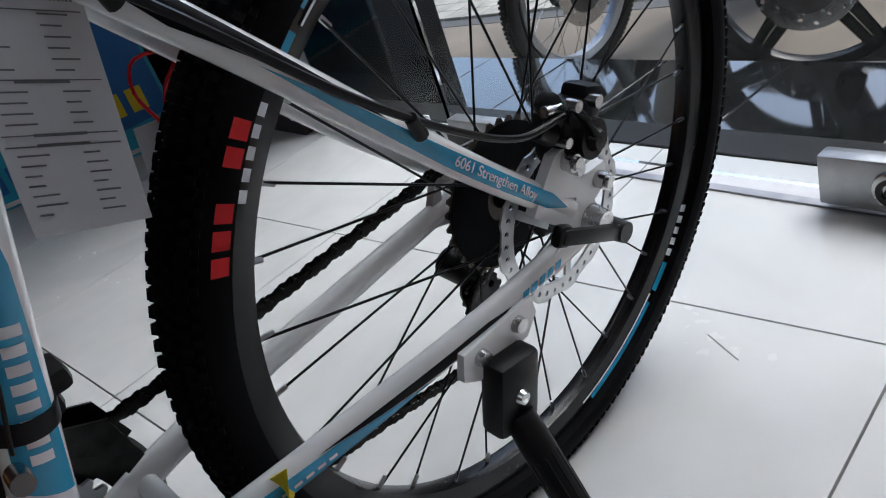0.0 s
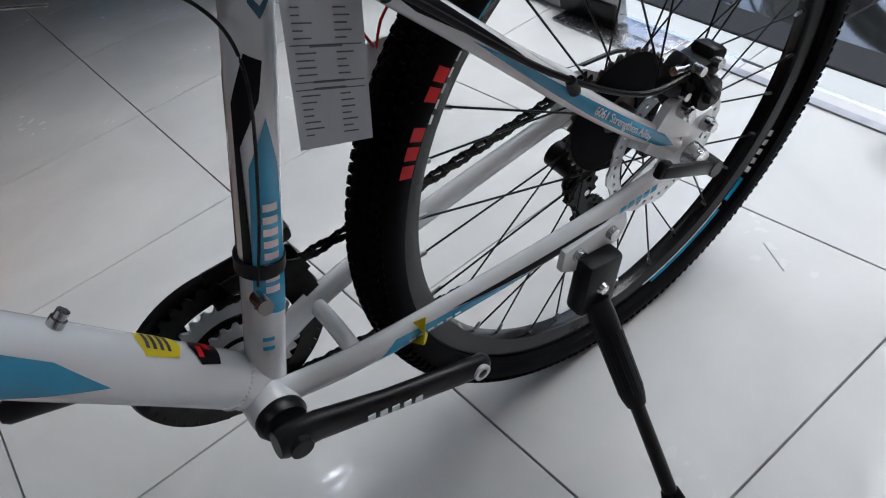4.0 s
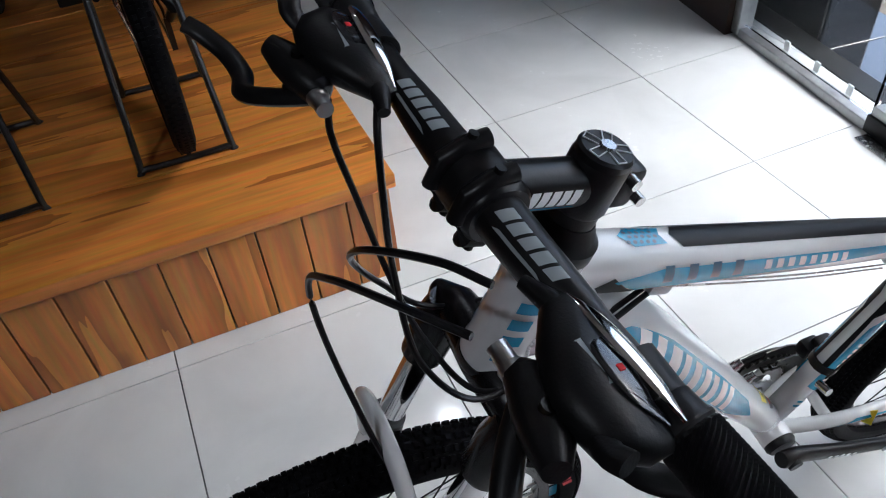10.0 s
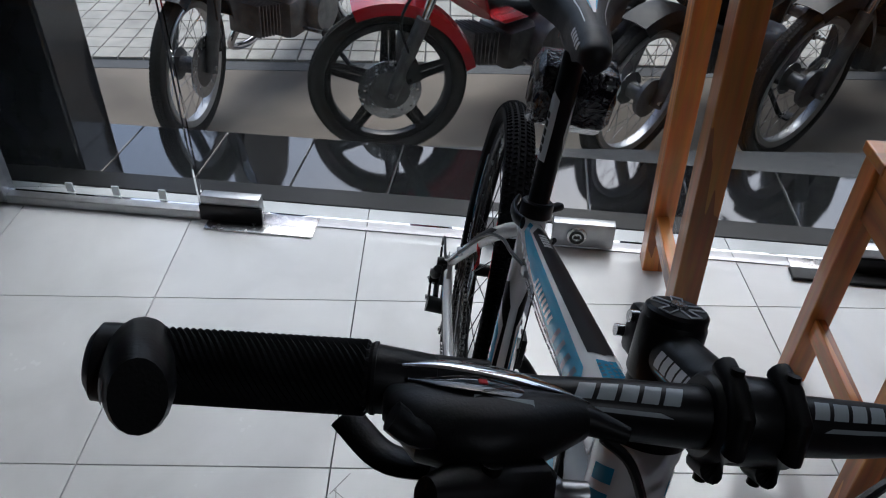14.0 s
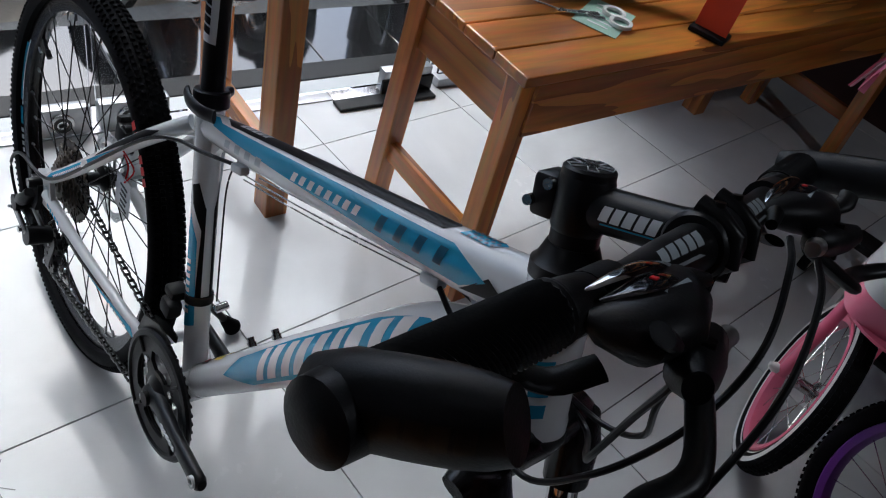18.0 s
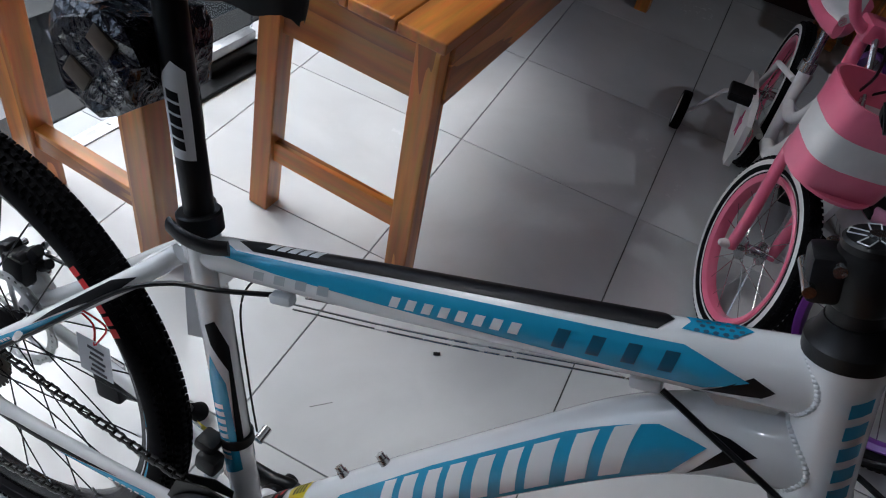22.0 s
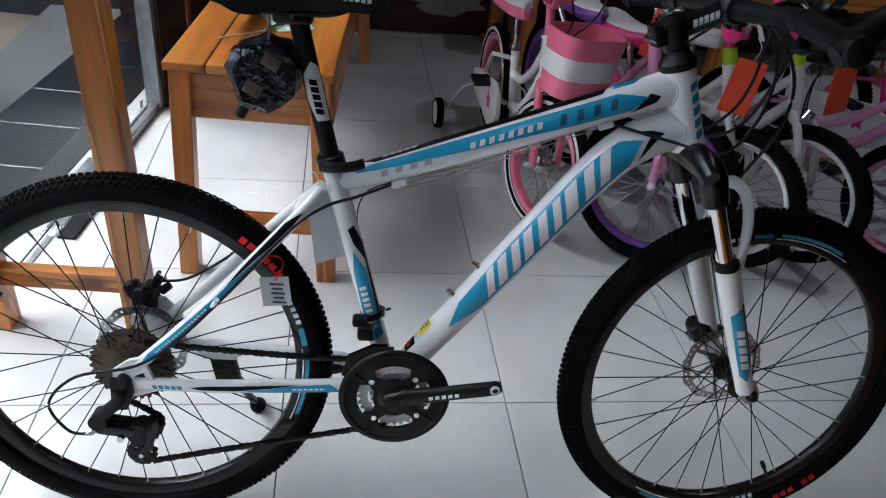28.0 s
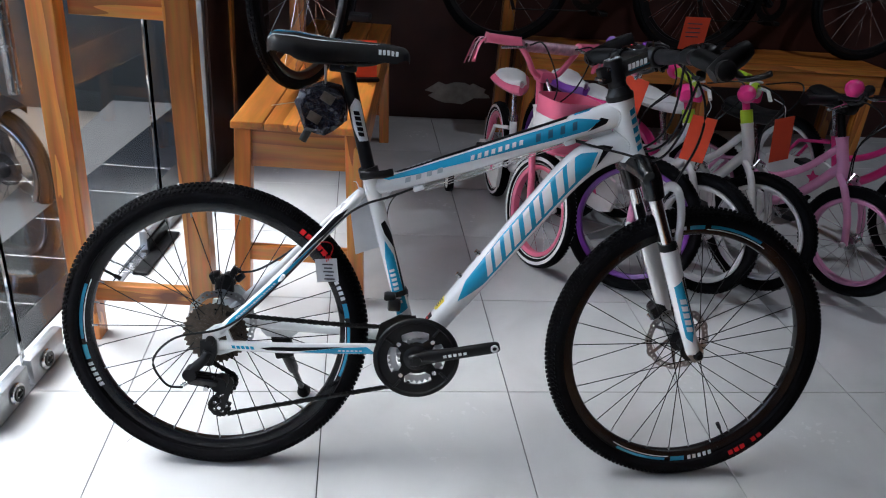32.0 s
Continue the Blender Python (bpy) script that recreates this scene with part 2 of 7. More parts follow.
GROUT = wear(mat("dark_grout", (0.13, 0.13, 0.13), 0.9), 60, 0.6, 0.2)
GLASS = glass_mat("clear_glass")
GRANITE = wear(mat("polished_black_granite", (0.006, 0.0065, 0.008), 0.05, coat=0.9, spec=1.0), 45, 0.5, 0.0, 0.03)
PAVING = wear(mat("concrete_paving", (0.50, 0.47, 0.41), 0.85), 8, 0.65, 0.4, 0.1, 120)
ROADM = wear(mat("grey_dusty_concrete", (0.25, 0.21, 0.168), 0.9), 3, 0.5, 0.5, 0.08, 60)
MAROON = wear(mat("maroon_wall_paint", (0.055, 0.016, 0.012), 0.45), 5, 0.6, 0.15, 0.1, 90)
DARKWOOD = wear(mat("dark_stained_panel", (0.035, 0.016, 0.012), 0.35), 9, 0.55, 0.1, 0.1, 60)
PLASTER = wear(mat("grey_white_plaster", (0.50, 0.49, 0.47), 0.85), 4, 0.88, 0.2, 0.05, 80)
BARE = wear(mat("bare_plaster", (0.42, 0.40, 0.37), 0.9), 25, 0.7, 0.4)
FRAMEALU = wear(mat("dull_aluminium", (0.42, 0.43, 0.44), 0.4, 0.9), 30, 0.75, 0.05)
FRAMEDARK = wear(mat("dark_aluminium", (0.03, 0.032, 0.035), 0.4, 0.5), 30, 0.7, 0.05)


# ---- mesh tools ----
def part(name, bm, material, parent=None, label="", smooth=True):
    me = bpy.data.meshes.new(name)
    bmesh.ops.recalc_face_normals(bm, faces=bm.faces)
    if smooth:
        for f in bm.faces:
            f.smooth = True
        for e in bm.edges:
            if len(e.link_faces) == 2 and e.calc_face_angle(0) > 0.7:
                e.smooth = False
    bm.to_mesh(me)
    bm.free()
    me.materials.append(material)
    ob = new(name, me)
    if parent is not None:
        ob.parent = parent
    if label:
        tagged(ob, label)
    return ob


def share(ob, m, parent):
    """Another piece on the same mesh."""
    o = new(ob.name.split(".")[0], ob.data)
    o.parent = parent
    o.matrix_basis = m
    return o


def add_box(bm, c, s, rot=None, bev=0.0):
    m = Matrix.Translation(c) @ (rot.to_4x4() if rot is not None else Matrix.Identity(4)) @ Matrix.Diagonal((*s, 1))
    r = bmesh.ops.create_cube(bm, size=1.0, matrix=m)
    if bev:
        es = {e for v in r["verts"] for e in v.link_edges}
        bmesh.ops.bevel(bm, geom=list(es), offset=bev, segments=2, affect="EDGES", profile=0.5)
    return bm


def box(c, s, rot=None, bev=0.0):
    return add_box(bmesh.new(), c, s, rot, bev)


def add_ring_tube(bm, rings, closed=False, caps=True):
    vs = [[bm.verts.new(p) for p in r] for r in rings]
    n = len(vs[0])
    for i in range(len(vs) - (0 if closed else 1)):
        a, b = vs[i], vs[(i + 1) % len(vs)]
        for k in range(n):
            bm.faces.new((a[k], a[(k + 1) % n], b[(k + 1) % n], b[k]))
    if caps and not closed:
        bm.faces.new(vs[0][::-1])
        bm.faces.new(vs[-1])
    return bm


def add_tube(bm, pts, rad, sides=12, up=(0, 0, 1), caps=True, closed=False):
    """A tube along pts. rad: one radius, one per point, or pairs (across, upward)."""
    pts = [Vector(p) for p in pts]
    n = len(pts)
    rads = rad if isinstance(rad, (list, tuple)) and len(rad) == n else [rad] * n
    rings = []
    u = Vector(up)
    for i, p in enumerate(pts):
        if closed:
            d = (pts[(i + 1) % n] - pts[i - 1]).normalized()
        else:
            d = (pts[min(i + 1, n - 1)] - pts[max(i - 1, 0)]).normalized()
        s = d.cross(u)
        if s.length < 1e-4:
            s = d.cross(Vector((1, 0, 0)))
        s.normalize()
        w = s.cross(d).normalized()
        r = rads[i]
        ra, rb = r if isinstance(r, (list, tuple)) else (r, r)
        rings.append([p + s * (ra * math.cos(2 * math.pi * k / sides)) + w * (rb * math.sin(2 * math.pi * k / sides)) for k in range(sides)])
    return add_ring_tube(bm, rings, closed, caps)


def tube(pts, rad, sides=12, **kw):
    return add_tube(bmesh.new(), pts, rad, sides, **kw)


def curve(pts, n=24):
    """Points of a smooth line through pts."""
    P = [Vector(p) for p in pts]
    P = [P[0] * 2 - P[1]] + P + [P[-1] * 2 - P[-2]]
    out = []
    segs = len(P) - 3
    per = max(2, n // segs)
    for i in range(segs):
        a, b, c, d = P[i:i + 4]
        for k in range(per):
            t = k / per
            out.append(0.5 * ((2 * b) + (c - a) * t + (2 * a - 5 * b + 4 * c - d) * t * t + (3 * b - a - 3 * c + d) * t ** 3))
    out.append(P[-2])
    return out


def add_lathe(bm, prof, c=(0, 0, 0), axis="y", n=48, closed=False, arc=None):
    """Turns a profile of (radius, along) about an axis through c."""
    rings = []
    for k in range(n):
        a = 2 * math.pi * k / n
        ca, sa = math.cos(a), math.sin(a)
        if axis == "y":
            rings.append([Vector((c[0] + r * ca, c[1] + h, c[2] + r * sa)) for r, h in prof])
        elif axis == "z":
            rings.append([Vector((c[0] + r * ca, c[1] + r * sa, c[2] + h)) for r, h in prof])
        else:
            rings.append([Vector((c[0] + h, c[1] + r * ca, c[2] + r * sa)) for r, h in prof])
    vs = [[bm.verts.new(p) for p in r] for r in rings]
    m = len(prof)
    for i in range(n):
        a, b = vs[i], vs[(i + 1) % n]
        for k in range(m if closed else m - 1):
            j = (k + 1) % m
            bm.faces.new((a[k], a[j], b[j], b[k]))
    if not closed:
        if prof[0][0] > 1e-5:
            bm.faces.new([r[0] for r in vs])
        if prof[-1][0] > 1e-5:
            bm.faces.new([r[-1] for r in vs][::-1])
    bmesh.ops.remove_doubles(bm, verts=bm.verts, dist=1e-6)
    return bm


def lathe(prof, c=(0, 0, 0), axis="y", n=48, closed=False):
    return add_lathe(bmesh.new(), prof, c, axis, n, closed)


def add_plate(bm, outline, y0, y1, holes=()):
    """A flat plate in the xz plane between y0 and y1."""
    def ring(pts, y):
        return [bm.verts.new((x, y, z)) for x, z in pts]
    if not holes:
        a, b = ring(outline, y0), ring(outline, y1)
        bm.faces.new(a)
        bm.faces.new(b[::-1])
        n = len(a)
        for k in range(n):
            bm.faces.new((a[k], b[k], b[(k + 1) % n], a[(k + 1) % n]))
        return bm
    for y in (y0, y1):
        es = []
        for loop in (outline, *holes):
            v = ring(loop, y)
            es += [bm.edges.new((v[k], v[(k + 1) % len(v)])) for k in range(len(v))]
        bmesh.ops.triangle_fill(bm, use_beauty=True, use_dissolve=False, edges=es)
    for loop in (outline, *holes):
        a, b = ring(loop, y0), ring(loop, y1)
        n = len(a)
        for k in range(n):
            bm.faces.new((a[k], b[k], b[(k + 1) % n], a[(k + 1) % n]))
    bmesh.ops.remove_doubles(bm, verts=bm.verts, dist=1e-6)
    return bm


def plate(outline, y0, y1, holes=()):
    return add_plate(bmesh.new(), outline, y0, y1, holes)


def circle(c, r, n=24, a0=0.0):
    return [(c[0] + r * math.cos(a0 + 2 * math.pi * k / n), c[1] + r * math.sin(a0 + 2 * math.pi * k / n)) for k in range(n)]


def thing(name, label, category, m=None, group="", kind=""):
    e = new(name)
    if m is not None:
        e.matrix_basis = m
    return tagged(e, label, category, group, kind)

# ---- world and light ----
world = bpy.data.worlds.new("sky")
world.use_nodes = True
scene.world = world
_nt = world.node_tree
_sky = _nt.nodes.new("ShaderNodeTexSky")
_sky.sky_type = "NISHITA"
_sky.sun_disc = False
_sky.sun_elevation, _sky.sun_rotation = radians(52), radians(-75)
_sky.dust_density = 3.0
_bg = _nt.nodes["Background"]
_bg.inputs["Strength"].default_value = 0.15
_nt.links.new(_sky.outputs["Color"], _bg.inputs["Color"])
sun = new("sun", bpy.data.lights.new("sun", "SUN"))
sun.data.energy, sun.data.angle, sun.data.color = 1.4, radians(40), (1.0, 0.98, 0.95)
sun.matrix_basis = look((-3, 1.0, 6), (0, 0, 0))


def ceiling_lamp(x, y, watts):
    t = thing("ceiling_lamp", "white round ceiling lamp, switched on; the rear one is added fill", "lamp", pose(x, y, 3.05))
    b = bpy.data.lights.new("bulb", "AREA")
    b.shape, b.size, b.energy, b.color = "DISK", 0.14, watts, (0.95, 0.97, 1.0)
    o = new("bulb", b)
    o.parent = t
    o.matrix_basis = pose(0, 0, -0.075)
    return t


# first lamp placed from its floor reflection, second added as fill for the rear
LAMPS = [ceiling_lamp(*v) for v in ((0.36, -2.6, 1.2), (2.9, 1.0, 5.0))]

# ---- the room ----
FM = pose(-0.245, 0, 0, 0, 0, -6.56)          # the shop front: x into the room, y along the glass
TS = 0.5
floor = part("floor", box((2.0, -0.2, -0.062), (5.6, 5.8, 0.10)), GROUT, None, smooth=False)
tagged(floor, "pale grey glazed floor tiles with dark joints", "floor", kind="structure")


def front_x(y):
    return -0.245 + 0.115 * y - 0.105


def build_ground():
    g = bmesh.new()
    s = 400
    vs = [g.verts.new(v) for v in ((-s, -s, GROUND), (-0.9, -s, GROUND), (-0.9, s, GROUND), (-s, s, GROUND))]
    g.faces.new(vs)
    vs2 = [g.verts.new(v) for v in ((-0.9, -s, GROUND), (s, -s, GROUND), (s, s, GROUND), (-0.9, s, GROUND))]
    g.faces.new(vs2)
    tagged(part("ground", g, ROADM, smooth=False), "dusty grey concrete ground outside the shop", "ground", kind="structure")


GROUND = -0.20
build_ground()


def wall(name, c, s, material, label):
    return tagged(part(name, box(c, s), material, smooth=False), label, "wall", kind="structure")


wall("wall_east", (2.35, 2.66, 1.45), (5.6, 0.12, 3.2), MAROON, "dark maroon painted wall with peeling patches")
wall("wall_west", (2.35, -3.08, 1.45), (5.9, 0.12, 3.2), MAROON, "dark maroon painted wall")
wall("wall_rear", (4.86, -0.2, 1.45), (0.12, 5.7, 3.2), MAROON, "dark maroon painted rear wall")
tagged(part("ceiling", box((2.2, -0.2, 3.11), (6.2, 5.9, 0.12)), PLASTER, smooth=False), "white plastered ceiling", "ceiling", kind="structure")


def fpart(name, bm, material, label, category, parent=None, kind="structure", smooth=False):
    ob = part(name, bm, material, parent, smooth=smooth)
    ob.matrix_basis = FM
    return tagged(ob, label, category, kind=kind)


# threshold and step of the shop front, in the front's own axes
fpart("threshold", box((-0.145, 0.2, -0.03), (0.085, 5.2, 0.068), bev=0.004), PLASTIC, "black stone strip along the shop front", "threshold")
step = fpart("step", box((-0.345, 0.2, -0.112), (0.318, 5.2, 0.18)), GRANITE, "polished black granite step outside the glass", "step")
_slab = part("slab", box((0, 0, 0), (0.314, 0.296, 0.016), bev=0.002), GRANITE, step, smooth=False)
for _k in range(17):
    _m = Matrix.Translation((-0.345, -2.25 + 0.3 * _k + 0.12, -0.014))
    if _k == 0:
        _slab.matrix_basis = _m
    else:
        share(_slab, _m, step)
fpart("kerb_strip", box((-0.55, 0.2, -0.155), (0.09, 5.2, 0.07), bev=0.01), PAVING, "rough cement strip below the granite step", "kerb")
# fixed panes and doors
for _n, _a, _b, _x in (("window_1", -1.56, -0.975, 0.0), ("window_2", 1.0, 1.52, 0.0)):
    _w = fpart(_n, box((_x, (_a + _b) / 2, 0.016), (0.045, _b - _a, 0.03), bev=0.003), FRAMEALU, "fixed shop window in a low aluminium channel", "window")
    _p = part("pane", box((_x, (_a + _b) / 2, 1.52), (0.010, _b - _a - 0.01, 2.96)), GLASS, _w, smooth=False)
    _p.visible_shadow = False
    part("post", box((_x, _a - 0.012 if _n == "window_1" else _b + 0.01, 1.5), (0.06, 0.035, 2.98), bev=0.003), FRAMEALU, _w, smooth=False)
    for _k in range(3):
        part("clip", box((_x - 0.028, _a + 0.18 + 0.14 * _k, 0.045), (0.006, 0.022, 0.032), bev=0.002), PALE, _w, smooth=False)
fpart("rail_strip", box((0.0, 0.0, 0.0015), (0.016, 1.95, 0.004)), FRAMEALU, "thin metal strip in the floor under the doors", "strip")
for _n, _a, _b in (("door_1", -0.968, -0.006), ("door_2", 0.006, 0.968)):
    _s = -1 if _n == "door_1" else 1
    _w = fpart(_n, box((0.0, (_a + _b) / 2, 1.48), (0.011, _b - _a, 2.9)), GLASS, "frameless glass shop door with steel patch fittings", "door")
    _w.visible_shadow = False
    _hx = _a if _s < 0 else _b
    part("hinge_patch", box((0, _hx - _s * 0.085, 0.046), (0.036, 0.17, 0.07), bev=0.003), FRAMEALU, _w)
    part("hinge_pad", box((0.02, _hx - _s * 0.085, 0.03), (0.012, 0.18, 0.05), bev=0.003), PLASTIC, _w)
    _pl = part("floor_spring_plate", box((0.015, _hx - _s * 0.17, 0.003), (0.10, 0.31, 0.005), bev=0.002), STEEL, _w)
    part("lock_patch", box((0, -_s * -0.092, 0.05), (0.034, 0.165, 0.075), bev=0.004), FRAMEALU, _w)
    _c = part("lock_rosette", lathe([(0.0, 0.0), (0.026, 0.0), (0.028, 0.003), (0.026, 0.007), (0.020, 0.009), (0.0, 0.009)], (0.017, _s * 0.075, 0.05), "x", 28), STEEL, _w)
    part("lock_ring", lathe([(0.013, 0.008), (0.020, 0.008), (0.020, 0.0115), (0.013, 0.0115)], (0.017, _s * 0.075, 0.05), "x", 28, True), DARKSTEEL, _w)
    part("lock_cylinder", box((0.028, _s * 0.075, 0.05), (0.006, 0.018, 0.008), bev=0.002), DARKSTEEL, _w)
    part("pull_handle", tube([(0.05, _s * 0.09, 0.75), (0.05, _s * 0.09, 1.45)], 0.015, 14), STEEL, _w)
tagged(part("header_wall", box((-0.02, 0.3, 3.06), (0.2, 5.9, 0.16)), PLASTER), "beam over the shop front", "wall", kind="structure").matrix_basis = FM
fpart("wall_front", box((0.0, -2.38, 1.52), (0.10, 1.58, 3.04)), DARKWOOD, "dark stained panel wall beside the glass", "wall")
fpart("wall_front", box((0.0, 2.09, 1.52), (0.08, 1.08, 3.04)), DARKWOOD, "dark stained panel wall beside the glass", "wall")
fpart("column", box((-0.305, -2.02, 1.4), (0.21, 1.16, 3.3), bev=0.01), wear(mat("dark_tiled_column", (0.02, 0.022, 0.026), 0.12), 6, 0.5, 0.0, 0.05), "dark polished column outside the glass", "column")
# added wall that darkens the view through the glass and blocks some sky
fpart("side_wall", box((-1.4, 3.05, 1.4), (2.5, 0.14, 3.3)), wear(mat("dark_green_grey_wall", (0.055, 0.065, 0.065), 0.5), 5, 0.6, 0.1), "dark green-grey wall added outside so the glass looks dark", "wall")
fpart("mat_1", box((0.045, 0.80, 0.006), (0.05, 0.33, 0.010), bev=0.003), PLASTIC, "crumpled black rubber strip on the floor by the door", "mat", kind="")


# paved square patterns on the far pavement
def paving():
    pv = thing("pavement", "grey pavement of square cement pavers", "pavement", kind="structure")
    base = part("bed", box((-3.4, 0, GROUND - 0.02), (3.2, 9.0, 0.044)), GROUT, pv, smooth=False)
    p = part("paver", box((0, 0, 0), (0.112, 0.112, 0.02), bev=0.004), PAVING, pv, smooth=False)
    k = 0
    for i in range(14):
        for j in range(21):
            m = Matrix.Translation((-1.95 - 0.118 * i, -1.5 + 0.118 * j, GROUND + 0.004 + 0.002 * ((i * 7 + j * 3) % 3)))
            if k == 0:
                p.matrix_basis = m
            else:
                share(p, m, pv)
            k += 1
    rest = bmesh.new()
    for i in range(14):
        for j in list(range(-22, 0)) + list(range(21, 45)):
            add_box(rest, (-1.95 - 0.118 * i, -1.5 + 0.118 * j, GROUND + 0.004), (0.112, 0.112, 0.02))
    tagged(part("far_pavers", rest, PAVING, pv, smooth=False), kind="stuff")
    # added backdrop out of view, kept low and far so sky light comes in
    h = tagged(part("house_front", box((-14.0, 0, 1.7), (0.3, 40, 4.4)), wear(mat("street_wall", (0.45, 0.42, 0.37), 0.9), 1.5, 0.6, 0.3), smooth=False), "unseen pale house front added to close the street", "house", kind="structure")


paving()


# wooden platform with a boarded front
def platform(name, x0, x1, y0, y1, h, face, label):
    """face: -1 where the boarded front looks to the lower y, 1 to the higher."""
    t = thing(name, label, "platform")
    part("core", box(((x0 + x1) / 2 + 0.01, (y0 + y1) / 2, h / 2 - 0.02), (x1 - x0 - 0.05, y1 - y0 - 0.06, h - 0.05)), DARKWOOD, t, smooth=False)
    yf = y1 if face > 0 else y0
    n = int((x1 - x0) / 0.0975)
    bd = part("front_board", box((0, 0, 0), (0.0945, 0.016, h - 0.038), bev=0.002), WOODZ, t, smooth=False)
    for k in range(n):
        m = Matrix.Translation((x0 + 0.055 + 0.0975 * k, yf - face * 0.022, (h - 0.036) / 2))
        if k == 0:
            bd.matrix_basis = m
        else:
            share(bd, m, t)
    sb = None
    for k in range(int((y1 - y0 - 0.05) / 0.0975)):
        m = Matrix.Translation((x0 + 0.012, y0 + 0.07 + 0.0975 * k, (h - 0.036) / 2)) @ pose(0, 0, 0, 0, 0, 90)
        if sb is None:
            sb = part("side_board", box((0, 0, 0), (0.0945, 0.016, h - 0.038), bev=0.002), WOODZ, t, smooth=False)
            sb.matrix_basis = m
        else:
            share(sb, m, t)
    nb = max(2, round((y1 - y0) / 0.232))
    w = (y1 - y0) / nb
    tb = None
    for k in range(nb):
        m = Matrix.Translation(((x0 + x1) / 2, y0 + w * (k + 0.5), h - 0.017))
        if tb is None:
            tb = part("top_board", box((0, 0, 0), (x1 - x0 + 0.012, w - 0.0025, 0.034), bev=0.003), WOODX, t, smooth=False)
            tb.matrix_basis = m
        else:
            share(tb, m, t)
    return t


platform("display_platform", 0.965, 4.6, -3.0, -1.04, 0.286, 1, "varnished pine display platform with a boarded front")
def long_bench(x0, x1, y0, y1, h):
    t = thing("long_bench", "long varnished pine bench along the maroon wall", "bench")
    w = (y1 - y0) / 2
    for k in (0, 1):
        part("top_board", box(((x0 + x1) / 2, y0 + w * (k + 0.5), h - 0.016), (x1 - x0, w - 0.003, 0.032), bev=0.003), WOODX, t, smooth=False)
    for y in (y0 + 0.02, y1 - 0.03):
        part("apron", box(((x0 + x1) / 2, y, h - 0.083), (x1 - x0 - 0.04, 0.022, 0.098), bev=0.002), WOODX, t, smooth=False)
    for x in (x0 + 0.045, (x0 + x1) / 2, x1 - 0.06):
        part("end_rail", box((x, (y0 + y1) / 2, h - 0.078), (0.022, y1 - y0 - 0.10, 0.09)), WOODX, t, smooth=False)
        for y in (y0 + 0.063, y1 - 0.075):
            part("leg", box((x, y, (h - 0.034) / 2), (0.06, 0.06, h - 0.036), bev=0.003), WOODZ, t, smooth=False)


long_bench(1.415, 3.40, 2.14, 2.58, 0.50)
_pt = thing("wooden_post", "upright varnished pine post before the maroon wall", "post", pose(1.352, 2.42, 0))
part("upright", box((0, 0, 0.95), (0.062, 0.062, 1.90), bev=0.003), WOODZ, _pt, smooth=False)
part("foot_block", box((0, 0.03, 0.02), (0.09, 0.16, 0.04), bev=0.003), WOODX, _pt, smooth=False)


# bench
BM = pose(0.404, 0.466, 0, 0, 0, -4.6)


def bench():
    t = thing("bench", "varnished pine bench with slatted top and splayed legs", "bench", BM)
    L, W, H = 1.70, 0.385, 0.588
    sl = None
    for k in range(4):
        m = Matrix.Translation((-W / 2 + W / 4 * (k + 0.5), L / 2, H - 0.011))
        if sl is None:
            sl = part("top_slat", box((0, 0, 0), (W / 4 - 0.003, L + 0.02, 0.022), bev=0.003), WOODY, t, smooth=False)
            sl.matrix_basis = m
        else:
            share(sl, m, t)
    for y in (0.02, L - 0.02):
        part("end_apron", box((0, y, H - 0.022 - 0.058), (W - 0.07, 0.024, 0.116), bev=0.002), WOODX, t, smooth=False)
        part("stretcher", box((0, y, 0.165), (W - 0.04, 0.022, 0.05), bev=0.002), WOODX, t, smooth=False)
        for s in (-1, 1):
            lg = tube([(s * (W / 2 - 0.012), y + (0.0), 0), (s * (W / 2 - 0.024), y, H - 0.022)], 0.036, 4)
            bmesh.ops.rotate(lg, verts=lg.verts, cent=(0, 0, 0), matrix=Matrix.Identity(3))
            part("leg", add_box(bmesh.new(), (0, 0, 0), (0.048, 0.048, H - 0.022), bev=0.003), WOODZ, t, smooth=False).matrix_basis = Matrix.Translation((s * (W / 2 - 0.024), y, (H - 0.022) / 2)) @ pose(0, 0, 0, 0, -s * 2.2, 0)
            lg.free()
    for s in (-1, 1):
        part("side_apron", box((s * (W / 2 - 0.012), L / 2, H - 0.022 - 0.058), (0.02, L - 0.06, 0.116), bev=0.002), WOODY, t, smooth=False)


bench()


# tall wooden frame stand by the door
def frame_stand(m):
    t = thing("wooden_rack", "tall varnished pine rack standing by the glass door", "rack", m)
    for x, lean in ((-0.168, 0.6), (0.160, -0.4)):
        part("post", box((0, 0, 0.98), (0.064, 0.055, 1.97), bev=0.003), WOODZ, t, smooth=False).matrix_basis = Matrix.Translation((x, 0.006, 0)) @ pose(0, 0, 0, 1.2, lean, 0)
    part("bottom_rail", box((-0.01, 0, 0.15), (0.27, 0.03, 0.048), bev=0.002), WOODX, t, smooth=False)
    part("middle_rail", box((0.01, 0.022, 0.92), (0.25, 0.03, 0.048), bev=0.002), WOODX, t, smooth=False)
    part("top_rail", box((0.04, 0.05, 1.85), (0.25, 0.03, 0.048), bev=0.002), WOODX, t, smooth=False)


frame_stand(pose(0.0, 0.25, 0, 0, 0, -5))
frame_stand(pose(0.15, 1.86, 0, 0, 0, -5))


